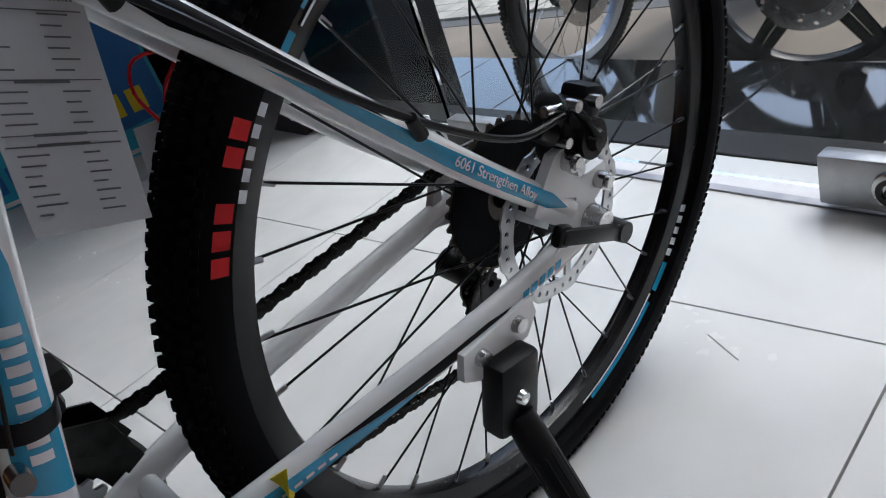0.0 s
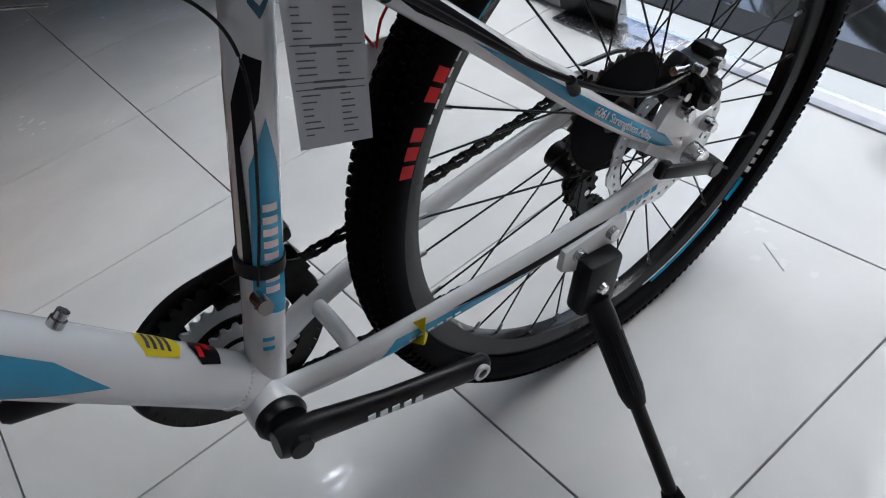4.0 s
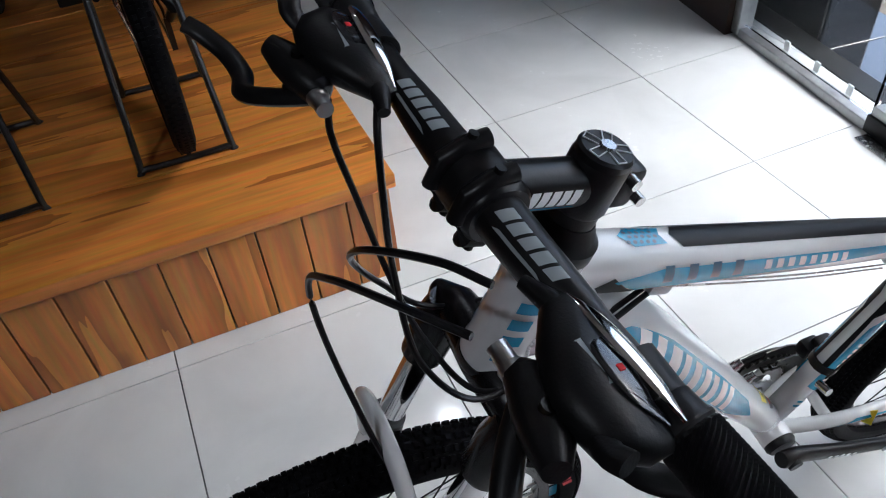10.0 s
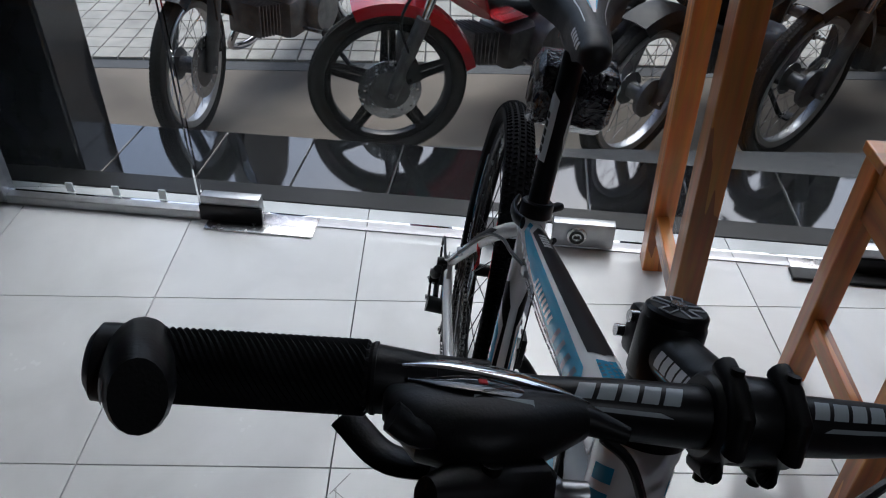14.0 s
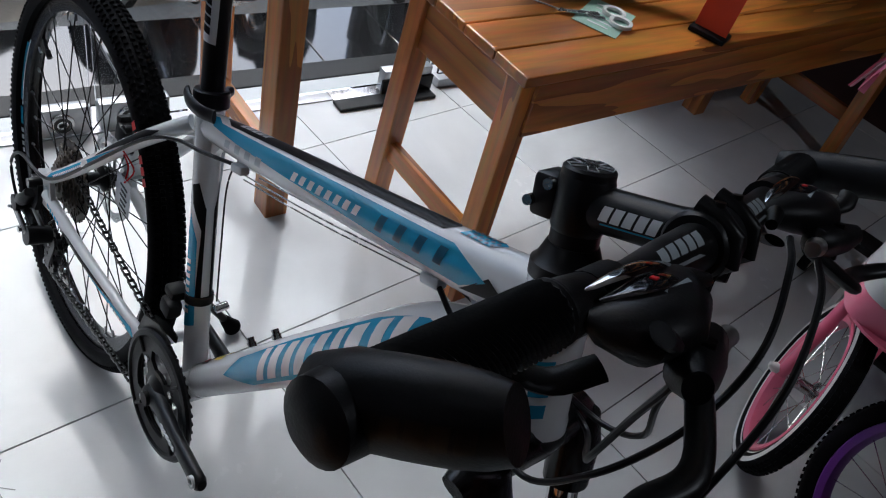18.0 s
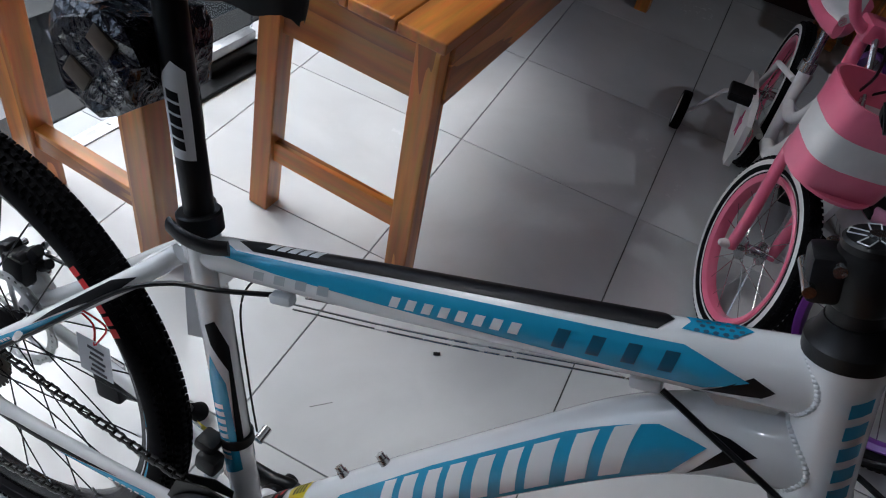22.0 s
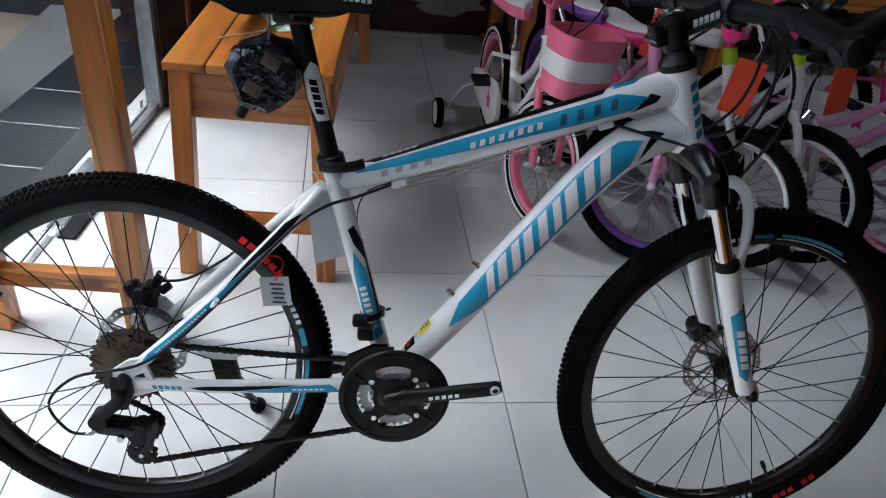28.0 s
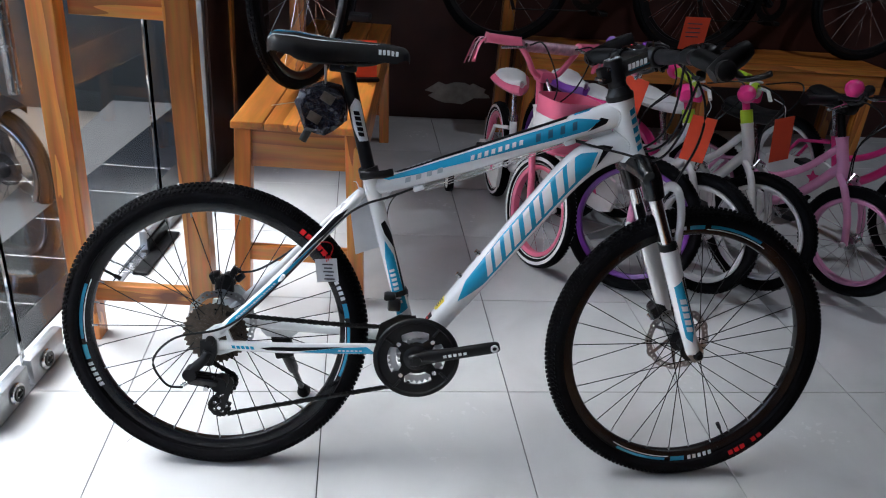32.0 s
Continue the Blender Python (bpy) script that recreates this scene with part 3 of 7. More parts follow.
# floor tiles
def tiles():
    piece = None
    for i in range(-2, 10):
        for j in range(-7, 6):
            x, y = TS * i, TS * j
            if x + TS < front_x(y + TS) + 0.0 and x + TS < front_x(y):
                continue
            if y < -3.1 or y > 2.4 + TS:
                continue
            if x < max(front_x(y), front_x(y + TS)):
                b = box((x + TS / 2, y + TS / 2, -0.005), (TS - 0.0028, TS - 0.0028, 0.010))
                c = Vector((front_x(0), 0, 0))
                n = Vector((1, -0.115, 0)).normalized()
                r = bmesh.ops.bisect_plane(b, geom=b.verts[:] + b.edges[:] + b.faces[:], plane_co=c, plane_no=n, clear_inner=True)
                es = [e for e in r["geom_cut"] if isinstance(e, bmesh.types.BMEdge)]
                if not b.verts:
                    b.free()
                    continue
                if es:
                    bmesh.ops.edgeloop_fill(b, edges=es)
                part("tile", b, TILE, floor, smooth=False)
                continue
            m = Matrix.Translation((x + TS / 2, y + TS / 2, -0.005))
            if piece is None:
                piece = part("tile", box((0, 0, 0), (TS - 0.0028, TS - 0.0028, 0.010), bev=0.0006), TILE, floor, smooth=False)
                piece.matrix_basis = m
            else:
                share(piece, m, floor)


tiles()
for _l in LAMPS:
    part("lamp_body", lathe([(0, 0), (0.14, 0), (0.145, -0.02), (0.135, -0.05), (0.12, -0.055), (0, -0.055)], (0, 0, 0), "z", 32), PALE, _l)

# ---- the bicycle: x forward, y to its left, z up, from the rear tyre's foot ----
BIKE = pose(0.2750, -0.2618, 0, 0, 0, -2.75) @ pose(0, 0, 0, -9.3)
bike = thing("bicycle", "white and blue mountain bicycle leaning on its kickstand", "bicycle", BIKE)
HUB = 0.3290
FHUB = Vector((1.0465, 0, 0.3285))
FORK_SHIFT = Vector((.0095, 0, .001))


class Pipe:
    """A tube with a surface on which decals can lie: u metres along it, v degrees round it (0 right, 90 top, 180 left)."""

    def __init__(self, pts, rads, n=40):
        P = curve(pts, n)
        self.pts = P
        seg = [0.0]
        for a, b in zip(P, P[1:]):
            seg.append(seg[-1] + (b - a).length)
        self.len, self.seg = seg[-1], seg
        key = [0.0]
        src = [Vector(p) for p in pts]
        for a, b in zip(src, src[1:]):
            key.append(key[-1] + (b - a).length)
        ra = [r[0] if isinstance(r, tuple) else r for r in rads]
        rb = [r[1] if isinstance(r, tuple) else r for r in rads]
        f = [s / seg[-1] for s in seg]
        kf = [k / key[-1] for k in key]
        self.ra, self.rb = list(np.interp(f, kf, ra)), list(np.interp(f, kf, rb))

    def at(self, u, v, off=0.0, power=1.0):
        u = min(max(u, 0.0), self.len)
        i = min(int(np.searchsorted(self.seg, u, side="right")) - 1, len(self.pts) - 2)
        t = (u - self.seg[i]) / max(1e-9, self.seg[i + 1] - self.seg[i])
        p = self.pts[i].lerp(self.pts[i + 1], t)
        d0 = (self.pts[i + 1] - self.pts[max(i - 1, 0)]).normalized()
        d1 = (self.pts[min(i + 2, len(self.pts) - 1)] - self.pts[i]).normalized()
        d = d0.lerp(d1, t).normalized()
        s = d.cross(Vector((0, 0, 1))).normalized()
        w = s.cross(d)
        a, b = self.ra[i] * (1 - t) + self.ra[i + 1] * t, self.rb[i] * (1 - t) + self.rb[i + 1] * t
        c, q = math.cos(radians(v)), math.sin(radians(v))
        return p + s * ((a + off) * c) + w * ((b + off) * q)

    def mesh(self, sides=24, bm=None):
        bm = bm or bmesh.new()
        n = max(8, int(self.len / 0.012))
        rings = [[self.at(self.len * k / n, 360 * j / sides) for j in range(sides)] for k in range(n + 1)]
        return add_ring_tube(bm, rings)

    def decal(self, polys, off=0.0006):
        """Flat shapes of (u, v) laid on the surface."""
        bm = bmesh.new()
        for poly in polys:
            vs = [bm.verts.new((u, v / 1000.0, 0)) for u, v in poly]
            bm.faces.new(vs)
        us = [x for p in polys for x, _ in p]
        vv = [y for p in polys for _, y in p]

        def cut(co, no):
            bmesh.ops.bisect_plane(bm, geom=bm.verts[:] + bm.edges[:] + bm.faces[:], plane_co=co, plane_no=no)
        u = min(us) + 0.02
        while u < max(us):
            cut((u, 0, 0), (1, 0, 0))
            u += 0.02
        v = math.ceil(min(vv) / 12) * 12
        while v < max(vv):
            cut((0, v / 1000.0, 0), (0, 1, 0))
            v += 12
        for w in bm.verts:
            w.co = self.at(w.co.x, w.co.y * 1000.0, off)
        return bm


def mirror_v(polys):
    return [[(u, 180 - v) for u, v in p][::-1] for p in polys]


def blocks(u0, u1, v0, v1, n=5, lean=0.35, gap=0.22, flip=False):
    """A row of slanted plain blocks that stands for a maker's mark."""
    out = []
    w = (u1 - u0) / n
    s = lean * w
    for k in range(n):
        a = u0 + w * k
        b = a + w * (1 - gap)
        out.append([(a, v0), (b, v0), (b + s, v1), (a + s, v1)])
    return out


def fpartb(name, bm, material, label="", parent=None, m=None, smooth=True):
    o = part(name, bm, material, parent or bike, label, smooth)
    if m is not None:
        o.matrix_basis = m
    return o


# frame
top = Pipe([(.314, 0, .660), (.347, 0, .671), (.386, 0, .684), (.501, 0, .7255), (.611, 0, .7665), (.718, 0, .8065), (.790, 0, .834), (.834, 0, .850)], [(.015, .017), (.016, .018), (.0175, .020), (.0205, .0235), (.022, .0245), (.023, .0255), (.0235, .027), (.023, .030)])
down = Pipe([(.440, 0, .311), (.490, 0, .379), (.540, 0, .447), (.600, 0, .529), (.660, 0, .610), (.704, 0, .669), (.738, 0, .712), (.770, 0, .744), (.805, 0, .767), (.858, 0, .789)], [(.023, .024), (.024, .025), (.026, .027), (.028, .029), (.029, .0305), (.029, .0315), (.029, .033), (.028, .034), (.026, .034), (.025, .033)])
seat = Pipe([(.430, 0, .302), (.398, 0, .410), (.342, 0, .606), (.317, 0, .697)], [.0168, .0165, .0165, .0172])
fpartb("top_tube", top.mesh(), WHITE)
fpartb("down_tube", down.mesh(), WHITE)
fpartb("seat_tube", seat.mesh(), WHITE)
HT0, HT1 = Vector((.8730, 0, .755)), Vector((.8300, 0, .878))
HA = (HT1 - HT0).normalized()
_b = bmesh.new()
add_tube(_b, [HT0.lerp(HT1, t) for t in (0, .08, .12, .5, .88, .92, 1)], [.0275, .0275, .0262, .0255, .0262, .0275, .0275], 32)
fpartb("head_tube", _b, WHITE)
# weld beads: rows of small ripples at the joints
_b = bmesh.new()


def axis_gap(p):
    return ((p - HT0) - HA * (p - HT0).dot(HA)).length


for _p in (top, down):
    for _k in range(56):
        _a = 360 * _k / 56
        lo_, hi_ = _p.len - 0.07, _p.len
        for _i in range(14):
            mid_ = (lo_ + hi_) / 2
            if axis_gap(_p.at(mid_, _a, 0.0)) > 0.0262:
                lo_ = mid_
            else:
                hi_ = mid_
        _q = _p.at(lo_, _a, -0.0006)
        bmesh.ops.create_icosphere(_b, subdivisions=2, radius=1.0, matrix=Matrix.Translation(_q - (_q - HT0 - HA * (_q - HT0).dot(HA)).normalized() * 0.0006) @ HA.to_track_quat("Z", "Y").to_matrix().to_4x4() @ Matrix.Diagonal((0.0030, 0.0026, 0.0023, 1)))
for _p, _u, _n in ((down, 0.022, 40), (top, 0.012, 36)):
    for _k in range(_n):
        bmesh.ops.create_icosphere(_b, subdivisions=1, radius=0.0022, matrix=Matrix.Translation(_p.at(_u, 360 * _k / _n, -0.0009)))
tagged(fpartb("weld_bead", _b, WHITE), kind="stuff")
fpartb("bottom_bracket_shell", lathe([(.0, -.036), (.021, -.036), (.0225, -.034), (.0225, .034), (.021, .036), (0, .036)], (.437, 0, .301), "y", 32), WHITE)
for _s in (-1, 1):
    _ss = Pipe([(.304, _s * .008, .652), (.279, _s * .026, .624), (.225, _s * .044, .566), (.11, _s * .060, .441), (.018, _s * .065, .352)], [(.010, .011), (.0095, .011), (.009, .0105), (.0085, .0105), (.008, .010)])
    fpartb("seat_stay", _ss.mesh(16), WHITE)
    _f = (lambda q: q) if _s > 0 else mirror_v
    fpartb("stay_stripe", _ss.decal(_f([[(.045, 18), (.075, 62), (.17, 44), (.215, 22), (.14, 10), (.085, -12)]])), INK)
    fpartb("stay_stripe", _ss.decal(_f([[(.13, -6), (.20, 16), (.30, 34), (.385, 36), (.408, 4), (.385, -30), (.27, -30), (.19, -20)]])), BLUE)
    _cs = Pipe([(.423, _s * .020, .305), (.37, _s * .036, .311), (.30, _s * .047, .315), (.15, _s * .060, .317), (.018, _s * .066, .322)], [(.010, .013), (.0095, .013), (.009, .0125), (.009, .012), (.0085, .011)])
    fpartb("chain_stay", _cs.mesh(16), WHITE)
    fpartb("stay_stripe", _cs.decal(_f([[(.075, -42), (.10, 34), (.165, 20), (.225, -10), (.245, -26), (.17, -46)]])), BLUE)
    fpartb("stay_stripe", _cs.decal(_f([[(.150, 30), (.30, 22), (.325, 6), (.310, -14), (.255, -18), (.20, 4)]])), INK)
    fpartb("print_line", _cs.decal(_f([[(.11 + .009 * k, -12), (.116 + .009 * k, -12), (.116 + .009 * k, 0), (.11 + .009 * k, 0)] for k in range(6)]), .001), PALE)
    fpartb("maker_mark", _cs.decal(_f(blocks(.336, .384, -16, 18, 5, .3, .25))), BLUE)
    if _s > 0:
        _t = bpy.data.curves.new("lettering", "FONT")
        _t.body, _t.size, _t.extrude, _t.align_x, _t.align_y = "6061 Strengthen Alloy", 0.0100, 0.0002, "CENTER", "CENTER"
        _t.materials.append(PALE)
        _o = new("lettering", _t)
        _o.parent = bike
        _d = (_ss.at(.25, 0) - _ss.at(.41, 0)).normalized()
        _n = Vector((0, 1, .12))
        _n = (_n - _d * _n.dot(_d)).normalized()
        _o.matrix_basis = Matrix.Translation(_ss.at(.318, 4, .0022)) @ Matrix((-_d, _n.cross(-_d), _n)).transposed().to_4x4()
    else:
        fpartb("print_line", _ss.decal(_f(blocks(.26, .375, -8, 8, 16, .2, .3)), .001), PALE)
for _c, _h in (((.268, 0, .613), .030), ((.358, 0, .311), .036)):
    fpartb("stay_bridge", tube([(_c[0], -_h, _c[2]), (_c[0], 0, _c[2] + .004), (_c[0], _h, _c[2])], .008, 12), WHITE)
fpartb("gusset", plate([(.765, .800), (.81, .780), (.82, .814), (.795, .828)], -.006, .006), WHITE)
fpartb("gusset", plate([(.335, .622), (.325, .655), (.372, .668), (.352, .634)], -.005, .005), WHITE)
# dropouts
fpartb("dropout", plate([(.055, .312), (.03, .372), (.008, .366), (-.016, .348), (-.018, .322), (-.004, .300), (.02, .300)], -.070, -.062, [circle((.0, .333), .006, 12), [(.016, .338), (.032, .345), (.036, .325), (.02, .322)]]), WHITE, "white right dropout with a cut-out")
fpartb("dropout", plate([(.064, .374), (.050, .392), (.034, .409), (.015, .409), (.010, .393), (.014, .379), (-.002, .375), (-.024, .374), (-.026, .355), (-.008, .347), (-.015, .330), (-.006, .313), (.012, .313), (.050, .311), (.062, .324), (.036, .333), (.031, .346), (.046, .357)], .062, .071, [circle((.0, .330), .006, 12), [(.014, .362), (.028, .370), (.034, .360), (.020, .352)]]), WHITE, "white left dropout with brake mount")
for _x, _z in ((.022, .399), (-.014, .363)):
    fpartb("mount_bolt", tube([(_x, .068, _z), (_x, .080, _z), (_x, .080, _z), (_x, .0835, _z)], [.0072, .0072, .0052, .0052], 14), STEEL)
fpartb("hanger", plate([(-.02, .335), (.012, .335), (.014, .305), (.004, .278), (-.014, .276), (-.02, .30)], -.078, -.070), BLACK)
# cable guides, bosses, small fittings
for _x, _z, _s in ((.424, .678, 1), (.731, .791, 1), (.4225, .676, -1), (.732, .790, -1)):
    _b = box((0, 0, 0), (.024, .013, .011), bev=.003)
    fpartb("cable_guide", _b, PALE, m=Matrix.Translation((_x, _s * .010, _z - .006)) @ pose(0, 0, 0, 0, -21, 0))
for _u in (down.len * 0.385, down.len * 0.285):
    _p, _q = down.at(_u, 90), down.at(_u, 90, .012)
    fpartb("bottle_bolt", tube([_p, _p.lerp(_q, .5), _p.lerp(_q, .5), _q], [.0058, .0058, .0045, .0045], 14), STEEL)
# decals of the down tube, both sides
_L = down.len
_panel = [[(.185, 42), (.140, 6), (.205, -36), (.50, -38), (.540, -32), (.575, 14), (.545, 44), (.47, 54), (.32, 54)]]
_mark = [[(a, -24), (a + w, -24), (a + w + .032, 46), (a + .032, 46)] for a, w in ((.224, .017), (.251, .020), (.284, .018), (.312, .020), (.346, .020), (.380, .017), (.407, .026), (.449, .020), (.481, .020))]
_arrow = [[(.554, -36), (.586, 14), (.572, 42), (.590, 30), (.608, 12), (.592, -2), (.578, -16)]]
for _f, _k in ((lambda q: q, 1.0), (mirror_v, 0.80)):
    def _g(polys):
        return _f([[(u, v * _k if v > 0 else v) for u, v in p] for p in polys])
    fpartb("colour_panel", down.decal(_g(_panel)), BLUE, "pale blue side panel")
    for _m in _g(_mark):
        fpartb("mark_block", down.decal([_m], .0010), WHITE)
    fpartb("dark_arrow", down.decal(_g(_arrow)), INK)
fpartb("warning_sticker", down.decal([[(.092, 62), (.120, 58), (.126, 90), (.120, 122), (.092, 118), (.088, 90)]]), YELLOW, "yellow warning sticker")
fpartb("print_line", down.decal([[(.098 + .006 * k, 72), (.101 + .006 * k, 72), (.101 + .006 * k, 108), (.098 + .006 * k, 108)] for k in range(4)], .001), TEXTINK)
fpartb("round_sticker", down.decal([[(.052, 60), (.076, 56), (.080, 90), (.072, 124), (.054, 118)]]), INK)
fpartb("print_line", down.decal([[(.060, 66), (.066, 66), (.066, 90), (.060, 90)], [(.069, 84), (.074, 84), (.074, 110), (.069, 110)]], .001), RED)
# decals of the top tube
fpartb("dark_stripe", top.decal([[(.058, 90), (.080, 60), (.440, 62), (.450, 90), (.440, 118), (.080, 120)]]), INK, "black stripe along the top")
for _m in blocks(.092, .150, 76, 104):
    fpartb("mark_block", top.decal([_m], .001), PALE)
fpartb("hex_patch", top.decal([[(.456, 70), (.490, 66), (.503, 90), (.490, 114), (.456, 110), (.461, 90)]]), BLUE)
fpartb("dot", top.decal([[(.466 + .0065 * i + (.0032 if j % 2 else 0) + .0022 * math.cos(a), 72 + 11 * j + 4 * math.sin(a)) for a in (0, 1.05, 2.09, 3.14, 4.19, 5.24)] for i in range(5) for j in range(4)], .001), DARKBLUE)
for _f, _hi in ((lambda q: q, 50), (mirror_v, 30)):
    fpartb("colour_panel", top.decal(_f([[(.030, 66), (.050, 30), (.110, 14), (.22, 0), (.40, -22), (.475, -26), (.505, 4), (.46, _hi - 6), (.30, _hi - 2), (.12, _hi), (.062, _hi + 4), (.046, 74)]])), BLUE, "blue band along the side")
    for _m in _f(blocks(.082, .175, -14, 12, 4, 0.15, 0.5)):
        fpartb("mark_block", top.decal([_m], .001), GREYINK)
    for _m in _f(blocks(.225, .345, 2, 24, 8, 0.25, 0.45)):
        fpartb("mark_block", top.decal([_m], .001), PALE)
    for _m in _f(blocks(.365, .470, -6, 30, 4, 0.2, 0.62)):
        fpartb("mark_block", top.decal([_m], .001), DARKBLUE)
    fpartb("dark_arrow", top.decal(_f([[(.474, -34), (.507, 14), (.522, -4), (.514, -20)]])), INK)
# decals of the seat tube
for _f in (lambda q: q, mirror_v):
    fpartb("colour_panel", seat.decal(_f([[(.088, -55), (.10, 48), (.225, 40), (.262, -2), (.225, -30)]])), BLUE)
    fpartb("dark_stripe", seat.decal(_f([[(.135, 42), (.24, 56), (.275, 10), (.300, 0), (.305, 36), (.27, 72), (.14, 70)]])), INK)
    tagged(fpartb("outline_mark", seat.decal(_f(blocks(.115, .20, -22, 16, 8, 0.1, 0.4)), .001), PALE), kind="stuff")
fpartb("round_sticker", seat.decal([[(.062 + .013 * math.cos(a), 14 + 42 * math.sin(a)) for a in [k * math.pi / 8 for k in range(16)]]]), PALE)
tagged(fpartb("outline_mark", seat.decal([[(.066, 0), (.070, 0), (.070, 30), (.066, 30)], [(.056, 0), (.060, 0), (.060, 30), (.056, 30)]], .001), BLUE), kind="stuff")
fpartb("frame_badge", seat.decal([[(.335, -22), (.355, -30), (.362, 0), (.355, 30), (.335, 22), (.325, 0)]]), DARKBLUE)
tagged(fpartb("outline_mark", seat.decal([[(.339, -16), (.351, -20), (.355, 0), (.351, 20), (.339, 16), (.333, 0)]], .001), PALE), kind="stuff")
head = Pipe([HT0, HT0.lerp(HT1, .5), HT1], [.0262, .0257, .0262])
for _v in (30, 150):
    for _m in [[(.022 + .019 * k, _v - 20), (.034 + .019 * k, _v - 20), (.030 + .019 * k, _v + 14), (.018 + .019 * k, _v + 14)] for k in range(5)]:
        fpartb("mark_block", head.decal([_m]), BLUE)
# seat clamp, post, saddle
SD = (seat.pts[-1] - seat.pts[0]).normalized()
_c = seat.pts[-1]
fpartb("seat_clamp", tube([_c - SD * .012, _c - SD * .010, _c + SD * .008, _c + SD * .010], [.0195, .0215, .0215, .0195], 28), BLACK)
fpartb("clamp_lever", tube(curve([_c + Vector((-.016, -.024, -.002)), _c + Vector((.006, -.031, .000)), _c + Vector((.030, -.030, .002)), _c + Vector((.050, -.022, .006))], 14), (.0038, .0085), 12), BLACK)
fpartb("clamp_nut", tube([_c + Vector((-.004, .018, -.002)), _c + Vector((-.014, .030, -.002)), _c + Vector((-.019, .035, -.004))], [.006, .0068, .0052], 12), BLACK)
PT = Vector((.265, 0, .904))
post = Pipe([_c - SD * .02, _c.lerp(PT, .5), PT], [.0142, .0142, .0142])
fpartb("seat_post", post.mesh(24), BLACK)
for _v in (0, 180):
    fpartb("post_panel", post.decal([[(.085, _v - 60), (.125, _v - 64), (.165, _v - 64), (.175, _v - 20), (.158, _v + 40), (.12, _v + 52), (.088, _v + 20)]]), PALE)
    fpartb("maker_mark", post.decal(blocks(.095, .150, _v - 30, _v + 14), .001), INK)
fpartb("saddle_clamp", box((.258, 0, .912), (.056, .036, .028), bev=.006), BLACK)
for _s in (-1, 1):
    fpartb("saddle_rail", tube(curve([(.360, _s * .012, .937), (.315, _s * .020, .917), (.25, _s * .022, .915), (.18, _s * .024, .918), (.140, _s * .034, .940)], 24), .0036, 10), DARKSTEEL)
fpartb("saddle_bolt", tube([(.258, -.024, .909), (.258, .024, .909)], .004, 10), STEEL)


def saddle_point(u, v, off=0.0):
    """u from nose 0 to tail 1, v from -1 right edge to 1 left edge."""
    x = .391 - .280 * u
    w = float(np.interp(u, [0, .008, .022, .045, .12, .35, .5, .65, .8, .93, .98, 1], [.003, .0095, .0145, .018, .0215, .026, .037, .056, .070, .067, .052, .030]))
    h = float(np.interp(u, [0, .01, .03, .06, .15, .4, .6, .8, .95, 1], [.936, .944, .950, .953, .957, .960, .965, .973, .974, .962]))
    drop = float(np.interp(u, [0, .1, .4, .7, 1], [.014, .030, .034, .046, .030]))
    a = v * 1.75
    y = w * math.sin(max(-1.57, min(1.57, a)))
    z = h - drop * (1 - math.cos(min(abs(a), 1.57))) * 0.75 - max(0, abs(a) - 1.3) * drop * 0.9
    z -= .004 * math.exp(-(v / .18) ** 2) * (1 if u > .45 else 0)
    return Vector((x, y * (1 - .1 * max(0, abs(a) - 1.3)), z + off))


def saddle_grid(u0, u1, v0, v1, nu, nv, off, ease=1.0):
    bm = bmesh.new()
    g = [[bm.verts.new(saddle_point(u0 + (u1 - u0) * (i / nu) ** ease, (v0(i / nu) if callable(v0) else v0) + ((v1(i / nu) if callable(v1) else v1) - (v0(i / nu) if callable(v0) else v0)) * j / nv, off)) for j in range(nv + 1)] for i in range(nu + 1)]
    for i in range(nu):
        for j in range(nv):
            bm.faces.new((g[i][j], g[i][j + 1], g[i + 1][j + 1], g[i + 1][j]))
    return bm, g


_b, _g = saddle_grid(0, 1, -1, 1, 40, 28, 0, 1.5)
_under = [[_b.verts.new((r[0].co.x, r[0].co.y * k, min(r[0].co.z, r[-1].co.z) + .004)) for k in (.85, .4, -.4, -.85)] for r in _g]
for _i in range(40):
    a, c = _under[_i], _under[_i + 1]
    _b.faces.new((_g[_i][0], _g[_i + 1][0], c[0], a[0]))
    _b.faces.new((_g[_i][-1], a[-1], c[-1], _g[_i + 1][-1]))
    for _k in range(3):
        _b.faces.new((a[_k], c[_k], c[_k + 1], a[_k + 1]))
_b.faces.new(_g[-1] + _under[-1][::-1])
_b.faces.new(_g[0][::-1] + _under[0])
sad = fpartb("saddle_shell", _b, SADDLE, "black leatherette saddle with white and blue stripes")
part("stripe", saddle_grid(.30, 1.0, lambda t: -.04 - .22 * t, lambda t: .04 + .22 * t, 24, 8, .0009)[0], WHITE, sad, "white centre panel")
for _s in (-1, 1):
    part("stripe", saddle_grid(.34, 1.0, lambda t: _s * (.05 + .23 * t), lambda t: _s * (.09 + .30 * t), 24, 3, .0009)[0], BLUE, sad)
    part("stripe", saddle_grid(.22, .99, lambda t: _s * (.30 + .22 * t), lambda t: _s * (.33 + .23 * t), 24, 2, .0009)[0], PALE, sad)
    for _k in range(5):
        part("maker_mark", saddle_grid(.085 + .030 * _k, .105 + .030 * _k, _s * .62, _s * .80, 2, 3, .0012)[0], PALE, sad)
    for _k in range(5):
        part("maker_mark", saddle_grid(.80 + .022 * _k, .815 + .022 * _k, _s * .02, _s * .10, 2, 2, .0014)[0], INK, sad)


